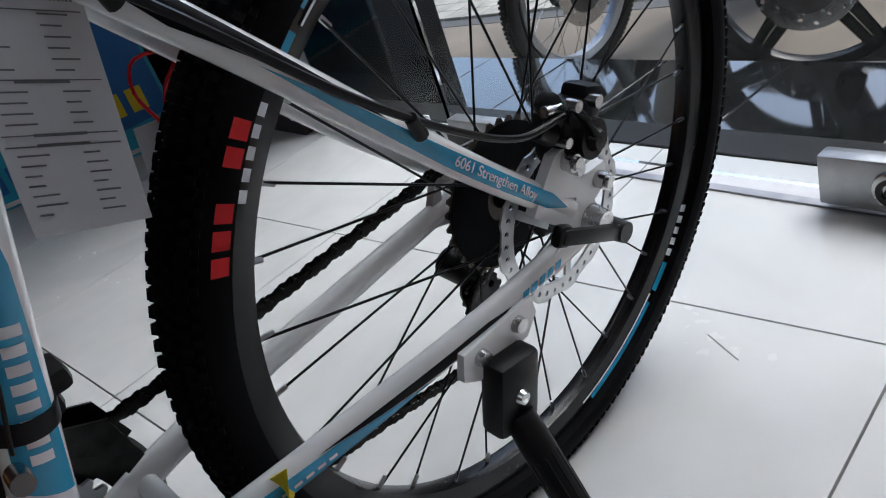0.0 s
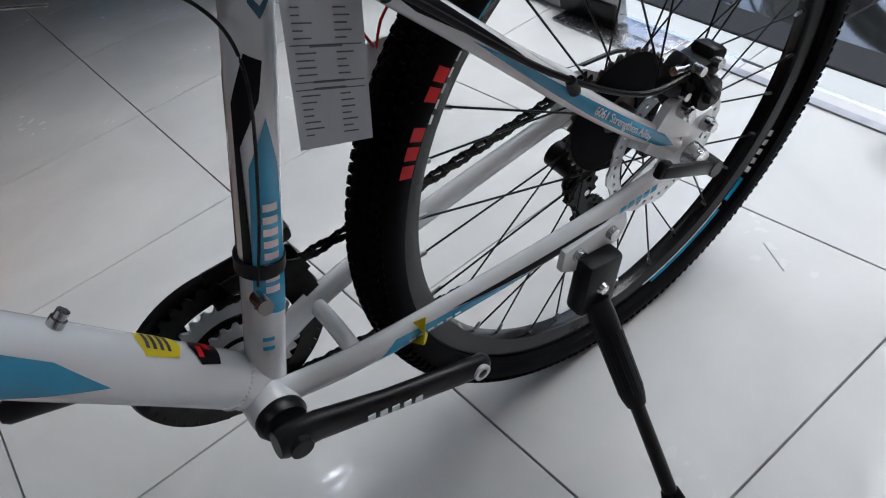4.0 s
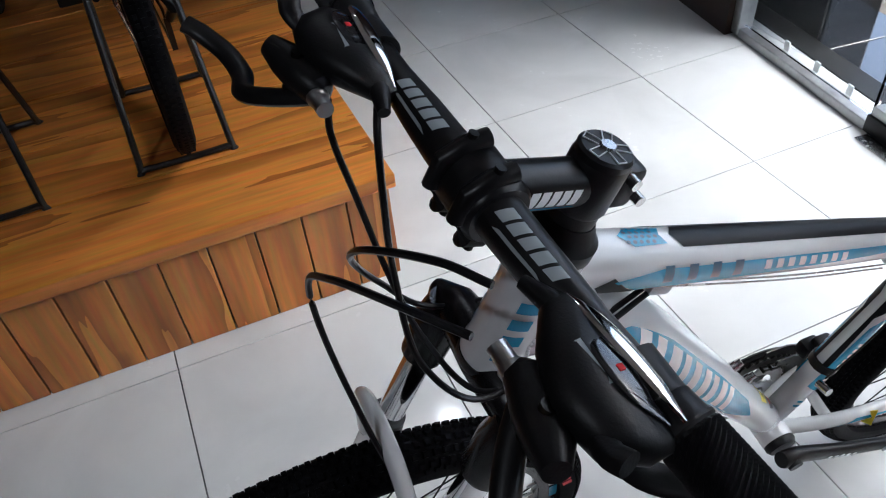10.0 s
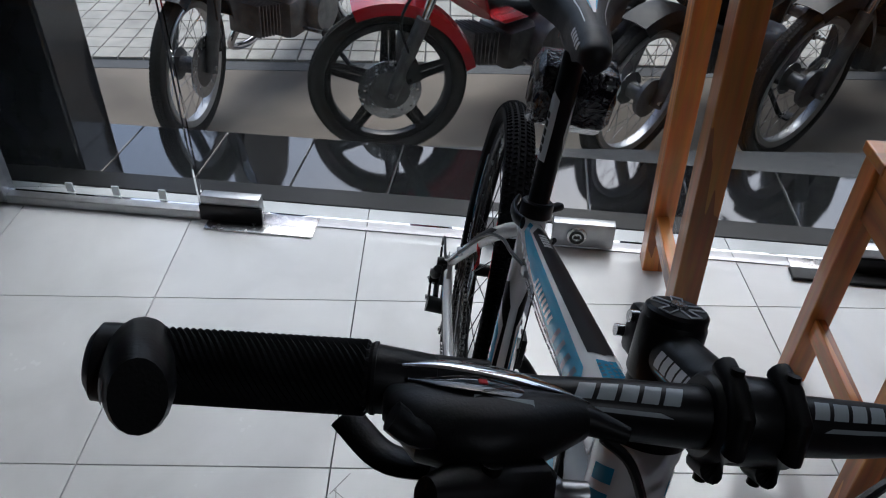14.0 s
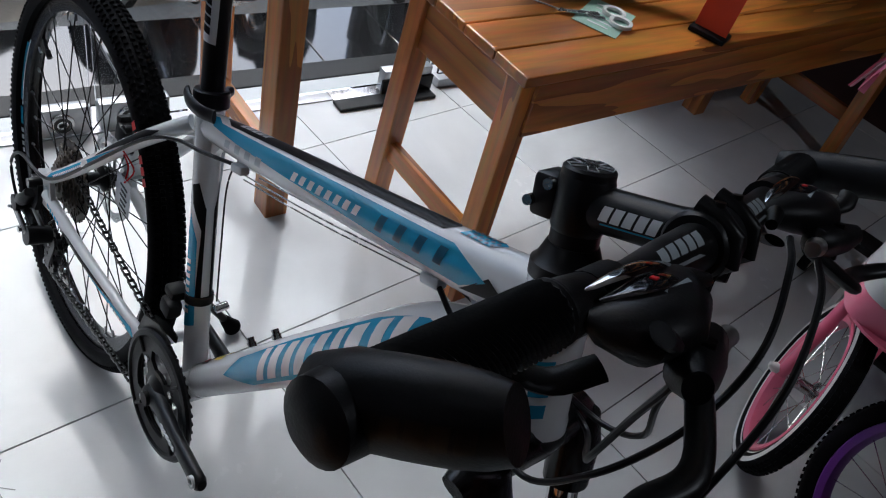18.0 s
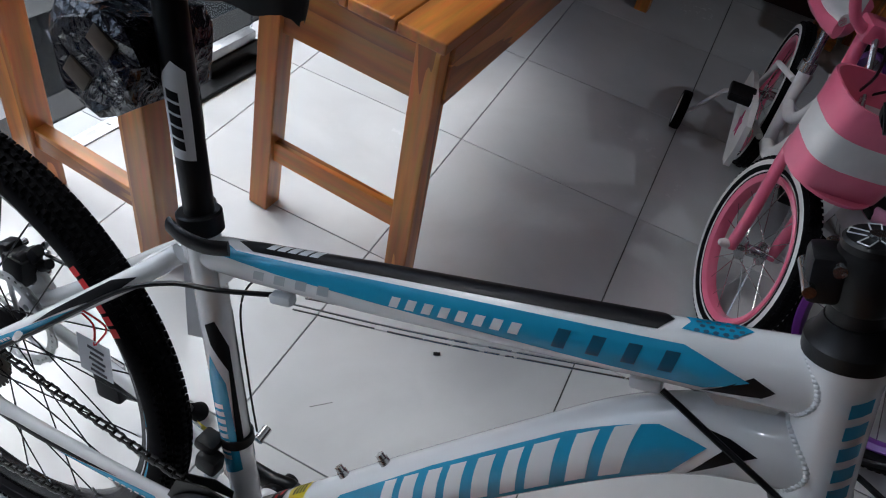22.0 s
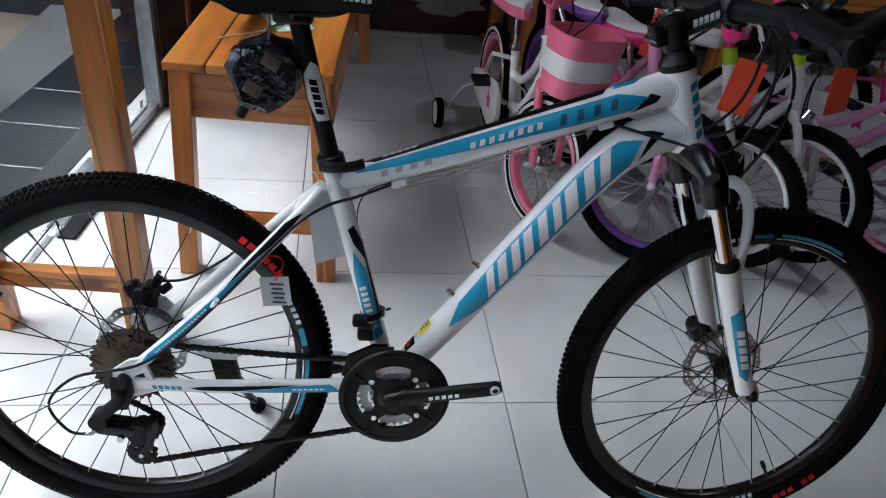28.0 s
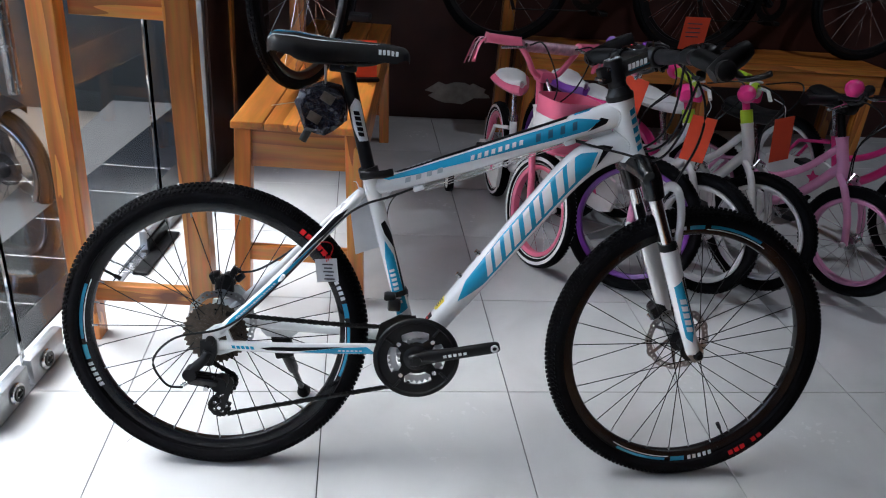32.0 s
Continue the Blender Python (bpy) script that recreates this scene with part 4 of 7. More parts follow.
# wheels
def wheel(front):
    c = Vector(FHUB) if front else Vector((0, 0, HUB))
    name = "front_wheel" if front else "rear_wheel"
    rim = lathe([(.272, -.004), (.274, -.009), (.284, -.0125), (.302, -.013), (.304, -.011), (.300, -.009), (.300, .009), (.304, .011), (.302, .013), (.284, .0125), (.274, .009), (.272, .004)], (0, 0, 0), "y", 96, True)
    w = part(name, rim, GLOSS, bike, "black alloy rim")
    w.matrix_basis = Matrix.Translation(c) @ Matrix.Scale(0.98, 4)
    # tyre
    prof = []
    for k in range(18):
        a = 2 * math.pi * k / 18
        prof.append((.309 + .0235 * math.cos(a) if math.cos(a) > -0.6 else .297, .0255 * math.sin(a)))
    ty = lathe(prof, (0, 0, 0), "y", 96, True)
    n = 180
    for k in range(n):
        for row, (a, lx, ly) in enumerate(((0, .0062, .0068), (24, .0058, .0068), (-24, .0058, .0068), (46, .0060, .0068), (-46, .0060, .0068), (60, .0056, .0046), (-60, .0056, .0046))):
            th = 2 * math.pi * (k + (.5 if row in (1, 2, 5, 6) else 0)) / n
            ar = radians(a)
            r = .309 + .0255 * math.cos(ar)
            y = .0265 * math.sin(ar)
            m = Matrix.Rotation(-th, 4, "Y") @ Matrix.Translation((r, y, 0)) @ Matrix.Rotation(ar, 4, "Z") @ Matrix.Diagonal((.0030, ly, lx, 1))
            vs = [ty.verts.new(m @ Vector(q)) for q in ((-.5, -.5, -.5), (.5, -.42, -.42), (.5, .42, -.42), (-.5, .5, -.5), (-.5, -.5, .5), (.5, -.42, .42), (.5, .42, .42), (-.5, .5, .5))]
            for f in ((0, 1, 2, 3), (4, 7, 6, 5), (0, 4, 5, 1), (3, 2, 6, 7), (1, 5, 6, 2)):
                ty.faces.new([vs[i] for i in f])
    t = part("tyre", ty, RUBBER, w, "black knobbly tyre")
    # red and pale marks on the tyre side and rim
    def side(bm, th0, th1, r0, r1, y, s, m=8):
        va = []
        for i in range(m + 1):
            th = th0 + (th1 - th0) * i / m
            va.append([bm.verts.new((r * math.cos(th), s * yy, r * math.sin(th))) for r, yy in ((r0, y), (r1, y + .0006))])
        for i in range(m):
            bm.faces.new((va[i][0], va[i][1], va[i + 1][1], va[i + 1][0]))
    for s in (-1, 1):
        base = (radians(-62) if front else radians(36)) if s < 0 else (radians(150) if front else radians(24))
        dr = 1 if s < 0 else -1
        rb_, wb, bb = bmesh.new(), bmesh.new(), bmesh.new()
        for k in range(6):
            if k == 3:
                continue
            side(rb_, base + .052 * k, base + .052 * k + .038, .301, .313, .0250, s, 3)
        for rep in range(2):
            a0 = base + (-.08 if s < 0 else .12 + .22) + rep * math.pi
            if s < 0:
                def seg(bm, p, q, r0, r1, m):
                    side(bm, a0 + p, a0 + q, r0, r1, .0133, s, m)
            else:
                def seg(bm, p, q, r0, r1, m):
                    side(bm, a0 - .25 - q, a0 - .25 - p, r0, r1, .0133, s, m)
            for k in range(5):
                seg(wb, .045 * k - .25, .045 * k - .222, .286, .299, 2)
            seg(bb, -.40, -.28, .286, .298, 4)
            seg(wb, -.95, -.42, .2845, .2865, 16)
            seg(wb, -.95, -.42, .2975, .299, 16)
            seg(bb, -.90, -.45, .289, .2955, 12)
        tagged(part("tyre_mark", rb_, RED, w), "red marks on the tyre wall", kind="stuff")
        tagged(part("rim_mark", wb, PALE, w), kind="stuff")
        tagged(part("rim_mark", bb, BLUE, w), kind="stuff")
    hub = lathe([(0, -.055), (.008, -.055), (.008, -.036), (.024, -.034), (.024, -.030), (.013, -.026), (.012, .020), (.024, .026), (.024, .030), (.020, .034), (.018, .044), (.009, .046), (.009, .055), (0, .055)], (0, 0, 0), "y", 28)
    part("hub", hub, BLACK, w)
    sp = None
    for k in range(32):
        s = 1 if k % 2 else -1
        th = 2 * math.pi * k / 32
        dirn = 1 if (k // 2) % 2 else -1
        a = Vector((.022 * math.cos(th + dirn * 1.15), s * .032, .022 * math.sin(th + dirn * 1.15)))
        b = Vector((.276 * math.cos(th), s * .003, .276 * math.sin(th)))
        o = part("spoke", tube([a, b], .0011, 6), SPOKEM, w)
        part("nipple", tube([b * .945, b * 1.0], .0021, 6), ALLOY, w)
    # disc rotor on the left
    outer = []
    for k in range(72):
        th = 2 * math.pi * k / 72
        r = .080 - (.003 if k % 6 in (2, 3, 4) else 0)
        outer.append((r * math.cos(th), r * math.sin(th)))
    holes = [circle((.0715 * math.cos(2 * math.pi * k / 40), .0715 * math.sin(2 * math.pi * k / 40)), .0027, 6) for k in range(40)]
    rot = plate(outer, .0415, .0435, [circle((0, 0), .063, 48)] + holes)
    arms = []
    for k in range(6):
        th = 2 * math.pi * k / 6
        for q in (0,):
            a, b2 = Vector((.018 * math.cos(th), 0, .018 * math.sin(th))), Vector((.064 * math.cos(th + .55), 0, .064 * math.sin(th + .55)))
            d = (b2 - a).normalized()
            nrm = Vector((-d.z, 0, d.x)) * .004
            arms.append([((a + nrm).x, (a + nrm).z), ((b2 + nrm).x, (b2 + nrm).z), ((b2 - nrm).x, (b2 - nrm).z), ((a - nrm).x, (a - nrm).z)])
    dr_ = part("disc_rotor", rot, ALLOY, w, "perforated steel disc rotor", smooth=False)
    for a in arms:
        part("rotor_arm", plate(a, .0413, .0437), ALLOY, w, smooth=False)
    va = Vector((.268 * math.cos(2.65), 0, .268 * math.sin(2.65))) if not front else Vector((.268 * math.cos(-1.05), 0, .268 * math.sin(-1.05)))
    part("valve", tube([va * 1.01, va * .93, va * .925, va * .87], [.003, .003, .0048, .0048], 10), PLASTIC, w)
    if not front:
        for k, (teeth, y) in enumerate(((34, -.022), (28, -.026), (24, -.030), (21, -.034), (19, -.038), (16, -.042), (14, -.046))):
            r = teeth * .0127 / (2 * math.pi)
            out = []
            for j in range(teeth * 4):
                th = 2 * math.pi * j / (teeth * 4)
                rr = r + (.0028 if j % 4 in (1, 2) else -.002)
                out.append((rr * math.cos(th), rr * math.sin(th)))
            hs = [circle((r * .72 * math.cos(2 * math.pi * j / 8), r * .72 * math.sin(2 * math.pi * j / 8)), r * .13, 8) for j in range(8)] if k < 3 else []
            part("cog", plate(out, y - .001, y + .001, hs), COG, w, smooth=False)
        part("spoke_guard", lathe([(.024, -.0205), (.0655, -.0205), (.0675, -.0195), (.0675, -.0185), (.064, -.0180), (.024, -.0175)], (0, 0, 0), "y", 56, True), RUBBER, w, "black plastic disc behind the cogs")
        part("freewheel_body", lathe([(0, -.050), (.016, -.050), (.020, -.046), (.024, -.022), (0, -.022)], (0, 0, 0), "y", 24), COG, w)
    return w


SPOKEM = mat("black_spoke", (0.012, 0.012, 0.013), 0.3, 0.6)
rear_wheel = wheel(False)
front_wheel = wheel(True)

# steering: fork, bars and front wheel turned a little to the left
HS0, HS1 = HT0 - FORK_SHIFT, HT1 - FORK_SHIFT
STEER = Matrix.Translation(HT0) @ Matrix.Rotation(radians(3.6), 4, HA) @ Matrix.Translation(-HS0)
front_wheel.matrix_basis = STEER @ front_wheel.matrix_basis


def steer(name, bm, material, label="", smooth=True, parent=None):
    o = part(name, bm, material, parent or bike, label, smooth)
    if parent is None:
        o.matrix_basis = STEER
    return o


steer("headset_cup", tube([HS1 - HA * .001, HS1 + HA * .010, HS1 + HA * .014, HS1 + HA * .026], [.0286, .0286, .0245, .0195], 64), BLACK)
steer("headset_cup", tube([HS0 - HA * .014, HS0 - HA * .006, HS0 + HA * .001], [.024, .0286, .0286], 64), BLACK)
steer("spacer", tube([HS1 + HA * .022, HS1 + HA * .042], .0185, 28), BLACK)
_b = bmesh.new()
add_tube(_b, [(.870, -.085, .728), (.868, -.055, .744), (.866, 0, .748), (.868, .055, .744), (.870, .085, .728)], [(.012, .016), (.020, .024), (.026, .022), (.020, .024), (.012, .016)], 16)
for _s in (-1, 1):
    add_tube(_b, [(.872, _s * .062, .748), (.884, _s * .062, .724), (.899, _s * .062, .683)], [.019, .0225, .0205], 20)
steer("fork_crown", _b, GLOSS, "gloss black fork crown")
for _s in (-1, 1):
    _y = _s * .062
    steer("stanchion", tube([(.896, _y, .690), (.949, _y, .560)], .0142, 24), CHROME)
    steer("wiper_seal", tube([(.9395, _y, .589), (.945, _y, .575)], [.0188, .0205], 24), PLASTIC)
    lo = Pipe([(.9445, _y, .578), (.955, _y, .548), (1.00, _y, .430), (1.036, _y, .340)], [.0200, .0195, .0178, .0155])
    steer("fork_leg", lo.mesh(24), WHITE, "white fork lower leg")
    for _v in ((180, 0) if _s > 0 else (0, 180)):
        if (_v == 180) == (_s > 0):
            _sg = 1 if _v == 0 else -1
            steer("colour_panel", lo.decal([[(.085, _v - 38), (.075, _v + 22 * _sg), (.19, _v + 40), (.225, _v), (.21, _v - 40)]]), BLUE)
            steer("dark_stripe", lo.decal([[(.070, _v + 26 * _sg), (.066, _v + 46 * _sg), (.19, _v + 58 * _sg), (.19, _v + 44 * _sg)]]), INK)
            steer("maker_mark", lo.decal([[(.115 + .017 * k, _v - 20), (.127 + .017 * k, _v - 20), (.131 + .017 * k, _v + 22), (.119 + .017 * k, _v + 22)] for k in range(5)], .001), PALE)
    steer("fork_dropout", plate([(1.018, .362), (1.045, .366), (1.060, .340), (1.058, .322), (1.040, .316), (1.026, .330)], _y - .008, _y + .006), ALLOY)
    steer("axle_nut", lathe([(0, 0), (.011, 0), (.011, .008), (.007, .014), (0, .015)] if _s > 0 else [(0, 0), (.011, 0), (.011, -.008), (.007, -.014), (0, -.015)], (1.045, _y + _s * .006, .335), "y", 16), BLACK)
steer("fork_brace", tube(curve([(.956, -.062, .545), (.962, -.063, .590), (.964, -.056, .652), (.964, -.026, .692), (.964, .026, .692), (.964, .056, .652), (.962, .063, .590), (.956, .062, .545)], 35), (.008, .011), 14), WHITE)
# stem and bar sit a little askew on the fork
BARS = Matrix.Translation(HT0) @ Matrix.Rotation(radians(6.8), 4, HA) @ Matrix.Translation(-HS0)


def bars(name, bm, material, label="", smooth=True):
    o = part(name, bm, material, bike, label, smooth)
    o.matrix_basis = BARS
    return o


# stem
ST0, ST1 = HS1 + HA * .056, Vector((.886, 0, .966))
_b = bmesh.new()
add_tube(_b, [HS1 + HA * .036, HS1 + HA * .040, HS1 + HA * .074, HS1 + HA * .078], [.0185, .0205, .0205, .019], 28)
add_tube(_b, [ST0, ST0.lerp(ST1, .3), ST0.lerp(ST1, .75), ST1], [(.016, .018), .0165, .0165, (.020, .019)], 24)
add_tube(_b, [(.886, -.024, .966), (.886, -.021, .966), (.886, .021, .966), (.886, .024, .966)], [.020, .0225, .0225, .020], 28)
add_box(_b, (.779, .0, .922), (.022, .030, .034), Euler((0, radians(-20), 0)).to_matrix(), .005)
bars("stem", _b, BLACK, "black alloy stem")
_b = bmesh.new()
for _y in (-.015, .015):
    add_tube(_b, [(.872, _y, .9885), (.886, _y, .989), (.902, _y, .984), (.909, _y, .968), (.905, _y, .948), (.892, _y, .941)], .0062, 12)
bars("faceplate", _b, BLACK)
for _y in (-.015, .015):
    for _p, _q in (((.884, _y, .992), (.882, _y, .9965)), ((.899, _y, .941), (.901, _y, .936))):
        bars("stem_bolt", tube([_p, _q], .0034, 12), DARKSTEEL)
bars("stem_bolt", tube([(.772, -.020, .914), (.772, .022, .914)], .0042, 12), STEEL)
bars("stem_bolt", tube([(.780, -.020, .934), (.780, .022, .934)], .0042, 12), STEEL)
_c = HS1 + HA * .078
_cap = bars("stem_cap", tube([_c - HA * .001, _c + HA * .004, _c + HA * .006], [.0195, .0195, .0175], 32), BLACK, "black stem cap with a pale star pattern")
_X = Vector((HA.z, 0, -HA.x))
_b = bmesh.new()
for _k in range(5):
    _a = 2 * math.pi * _k / 5 + .3
    _pp = [_c + HA * .0066 + _X * (r * math.cos(_a + dd)) + Vector((0, 1, 0)) * (r * math.sin(_a + dd)) for r, dd in ((.0062, -.5), (.0168, -.22), (.0168, .22), (.0062, .5))]
    for _p0, _p1 in zip(_pp, _pp[1:]):
        add_tube(_b, [_p0, _p1], .0005, 5)
tagged(part("star_line", _b, PALE, _cap), kind="stuff")
part("cap_bolt", tube([_c + HA * .005, _c + HA * .0085], .0052, 14), STEEL, _cap)
stemP = Pipe([ST0, ST0.lerp(ST1, .5), ST1], [.0168, .0168, .0168])
for _v in (8, 172):
    bars("maker_mark", stemP.decal(blocks(.022, .066, _v - 18, _v + 18)), PALE)
    bars("mark_line", stemP.decal([[(.024, _v - (28 if _v < 90 else -24)), (.070, _v - (26 if _v < 90 else -22)), (.070, _v - (22 if _v < 90 else -26)), (.024, _v - (24 if _v < 90 else -28))]]), BLUE)
DARKGLOSS = mat("dark_gear_window", (0.012, 0.012, 0.014), 0.08, coat=0.5)
# bar, grips, bar ends
def barpt(y):
    a = abs(y)
    if y < 0:
        return Vector((.887 - .012 * max(0, a - .16) / .13, y, .966 + .002 * max(0, min(1, (a - .09) / .09)) - .018 * max(0, a - .18) / .11))
    return Vector((.886 - .022 * max(0, a - .05) / .22, y, .966 - .005 * max(0, a - .09) / .217))


barP = Pipe([barpt(y) for y in (-.288, -.235, -.17, -.11, -.07, -.03, .03, .07, .11, .17, .23, .278)], [.0111, .0111, .0111, .0115, .0145, .0158, .0158, .0145, .0115, .0111, .0111, .0111], 60)
bars("handlebar", barP.mesh(24), BLACK, "black riser handlebar")
for _y0, _y1 in ((-.088, -.034), (.034, .088)):
    _u0, _u1 = barP.len / 2 + _y0 * 1.01, barP.len / 2 + _y1 * 1.01
    for _v in (25,):
        bars("maker_mark", barP.decal(blocks(_u0, _u1, 62, 98)), GREYINK)
        bars("mark_line", barP.decal([[(_u0 + .005, 40), (_u1 - .005, 40), (_u1 - .012, 48), (_u0 + .01, 48)]]), GREYINK)
for _s in (-1, 1):
    _b = bmesh.new()
    n, m = 66, 40
    rings = []
    for i in range(n + 1):
        y = _s * ((.184 if _s < 0 else .174) + .103 * i / n)
        p = barpt(y)
        q = barpt(y + _s * .001)
        d = (q - p).normalized()
        e1 = d.cross(Vector((0, 0, 1))).normalized()
        e2 = e1.cross(d)
        base = .0168 if i in (0, 1, n - 1, n) else .0158
        rings.append([p + e1 * (rr * math.cos(2 * math.pi * j / m)) + e2 * (rr * math.sin(2 * math.pi * j / m)) for j in range(m) for rr in (base + (.0017 if (i + j) % 2 and 2 < i < n - 2 else 0),)])
    add_ring_tube(_b, rings)
    bars("grip", _b, GRIP, "black rubber grip with a diamond pattern", smooth=False)
    bars("grip_collar", tube([barpt(_s * .156), barpt(_s * .160), barpt(_s * (.186 if _s < 0 else .176))], [.0128, .0150, .0158], 24), PLASTIC)
    e = barpt(_s * (.287 if _s < 0 else .280))
    if _s < 0:
        horn = Pipe([e + Vector((-.019, -.003, -.013)), e + Vector((-.002, -.003, .000)), e + Vector((.018, .001, .014)), e + Vector((.038, .006, .028)), e + Vector((.050, .009, .037))], [(.012, .015), (.0155, .0200), (.0150, .0205), (.0145, .0195), (.0110, .0150)], 30)
    else:
        horn = Pipe([e + Vector((-.018, .006, -.010)), e + Vector((.002, .004, .001)), e + Vector((.034, -.001, .019)), e + Vector((.068, -.007, .038)), e + Vector((.086, -.012, .047))], [(.012, .015), (.0150, .0185), (.0140, .0185), (.0130, .0175), (.0100, .0140)], 30)
    hn = bars("bar_end", horn.mesh(20), PLASTIC, "chunky black moulded bar end")
    _v = 0 if _s < 0 else 180
    part("maker_mark", horn.decal(blocks(.030, .078, _v - 16, _v + 16), .0004), DARKSTEEL, hn)
    bars("end_plug", tube([e + Vector((-.002, _s * .006, -.004)), e + Vector((-.002, _s * .022, -.004)), e + Vector((-.002, _s * .026, -.004))], [.019, .018, .012], 24), PLASTIC)
    # brake lever and shifter pod under the bar
    b0 = barpt(_s * .146)
    POD = BARS @ Matrix.Translation(b0) @ Matrix.Rotation(radians(-23), 4, "Y") @ Matrix.Translation(-b0)
    _b = bmesh.new()
    add_tube(_b, [b0 + Vector((.0, -_s * .013, 0)), b0 + Vector((0, _s * .013, 0))], .0155, 20)
    bars("lever_clamp", _b, PLASTIC)
    pod = bmesh.new()
    add_tube(pod, [b0 + Vector((.015, -_s * .060, .000)), b0 + Vector((.019, -_s * .050, .001)), b0 + Vector((.026, -_s * .028, .000)), b0 + Vector((.030, -_s * .004, -.003)), b0 + Vector((.027, _s * .016, -.003)), b0 + Vector((.018, _s * .028, .000)), b0 + Vector((.012, _s * .033, .002))], [(.006, .006), (.012, .010), (.021, .015), (.026, .018), (.023, .016), (.013, .010), (.004, .004)], 22)
    add_tube(pod, [b0 + Vector((.046, -_s * .036, -.015)), b0 + Vector((.048, -_s * .032, -.016)), b0 + Vector((.051, -_s * .012, -.018)), b0 + Vector((.056, _s * .006, -.018)), b0 + Vector((.064, _s * .020, -.016))], [(.005, .006), (.010, .011), (.014, .013), (.013, .012), (.007, .008)], 18)
    pd = bars("shifter", pod, PLASTIC, "black shifter pod with a bright gear window")
    pd.matrix_basis = POD
    win = bmesh.new()
    add_tube(win, curve([b0 + Vector((.014, _s * .026, .009)), b0 + Vector((.024, _s * .008, .0150)), b0 + Vector((.026, -_s * .014, .0150)), b0 + Vector((.022, -_s * .044, .009))], 16), [(.0015 + .0065 * math.sin(math.pi * k / 15), .0012) for k in range(16)], 10)
    part("gear_window", win, DARKGLOSS, pd)
    trim = bmesh.new()
    line = curve([b0 + Vector((.006, _s * .031, .011)), b0 + Vector((.013, _s * .012, .0175)), b0 + Vector((.015, -_s * .016, .0170)), b0 + Vector((.014, -_s * .040, .0120)), b0 + Vector((.014, -_s * .058, .006))], 20)
    add_tube(trim, line, [(.0008 + .0052 * math.sin(math.pi * k / (len(line) - 1)), .0014) for k in range(len(line))], 10)
    part("window_trim", trim, CHROME, pd, "bright crescent trim")
    part("gear_marker", box(b0 + Vector((.0255, -_s * .004, .0166)), (.004, .004, .002), bev=.0006), RED, pd)
    part("maker_mark", box(b0 + Vector((.036, -_s * .012, .0128)), (.006, .026, .0012), Euler((0, radians(28), 0)).to_matrix()), GREYINK, pd)
    bars("brake_lever", tube(curve([b0 + Vector((.050, -_s * .026, -.004)), b0 + Vector((.072, -_s * .004, -.014)), b0 + Vector((.088, _s * .022, -.024)), b0 + Vector((.082, _s * .050, -.032)), b0 + Vector((.084, _s * .078, -.032)), b0 + Vector((.094, _s * .100, -.026)), b0 + Vector((.103, _s * .110, -.020))], 30), (.0080, .0055), 12), BLACK)
    part("lever_pivot", tube([b0 + Vector((.056, -_s * .006, -.004)), b0 + Vector((.056, -_s * .006, -.032))], .0045, 12), DARKSTEEL, pd)
    bars("thumb_lever", tube(curve([b0 + Vector((.024, _s * .006, -.026)), b0 + Vector((.012, _s * .028, -.038)), b0 + Vector((-.008, _s * .048, -.036))], 10), (.009, .004), 12), PLASTIC)
    bars("thumb_lever", tube(curve([b0 + Vector((.036, _s * .012, .012)), b0 + Vector((.044, _s * .026, .022)), b0 + Vector((.042, _s * .036, .028))], 8), (.0075, .0045), 12), PLASTIC)
    bars("barrel_adjuster", tube([b0 + Vector((.050, -_s * .030, -.018)), b0 + Vector((.051, -_s * .037, -.018)), b0 + Vector((.051, -_s * .039, -.018)), b0 + Vector((.052, -_s * .050, -.017))], [.0075, .0075, .0062, .0058], 14), ALLOY).matrix_basis = POD
    bars("cable_boot", tube([b0 + Vector((.020, -_s * .046, .002)), b0 + Vector((.023, -_s * .058, .002)), b0 + Vector((.027, -_s * .074, -.001))], [.0075, .0066, .0042], 14), PLASTIC).matrix_basis = POD


# cables
def cable(pts, r=.0026, name="cable", material=None):
    return part(name, tube(curve(pts, 60), r, 8), material or CABLE, bike)


# right brake, right shifter, left brake and left shifter cables, from the bar to the frame and fork
cable([(.955, -.096, .970), (.958, -.088, .945), (.950, -.078, .895), (.938, -.050, .825), (.925, -.010, .785), (.895, .036, .764), (.82, .032, .772), (.743, .014, .786)])
cable([(.930, -.068, .978), (.936, -.052, .968), (.941, -.034, .930), (.943, -.018, .870), (.940, .020, .812), (.90, .044, .770), (.82, .026, .776), (.744, .008, .785)])
cable([(.938, .102, .966), (.962, .068, .958), (.990, .010, .925), (1.000, -.034, .870), (.998, -.030, .800), (.985, .012, .720), (.968, .052, .640), (.966, .072, .540), (1.006, .078, .425)])
cable([(.918, .082, .974), (.938, .052, .968), (.966, .004, .935), (.968, -.034, .880), (.945, -.056, .815), (.905, -.054, .764), (.83, -.034, .772), (.744, -.014, .787)])
for _s in (-1, 1):
    for _o in (.0, .006):
        cable([(.722, _s * .009, .784 - _o), (.57, _s * .012, .722 - _o), (.435, _s * .010, .670 - _o)], .0009, "inner_wire", STEEL)
cable([(.414, .012, .672), (.37, .020, .656), (.326, .026, .642), (.277, .042, .620), (.17, .066, .514), (.08, .073, .448), (.022, .074, .436)])
cable([(.414, -.012, .670), (.36, -.024, .650), (.312, -.032, .634), (.262, -.047, .600), (.17, -.066, .497), (.083, -.075, .405), (.02, -.078, .362), (-.07, -.080, .340), (-.118, -.078, .286), (-.095, -.074, .230), (-.060, -.072, .222)])
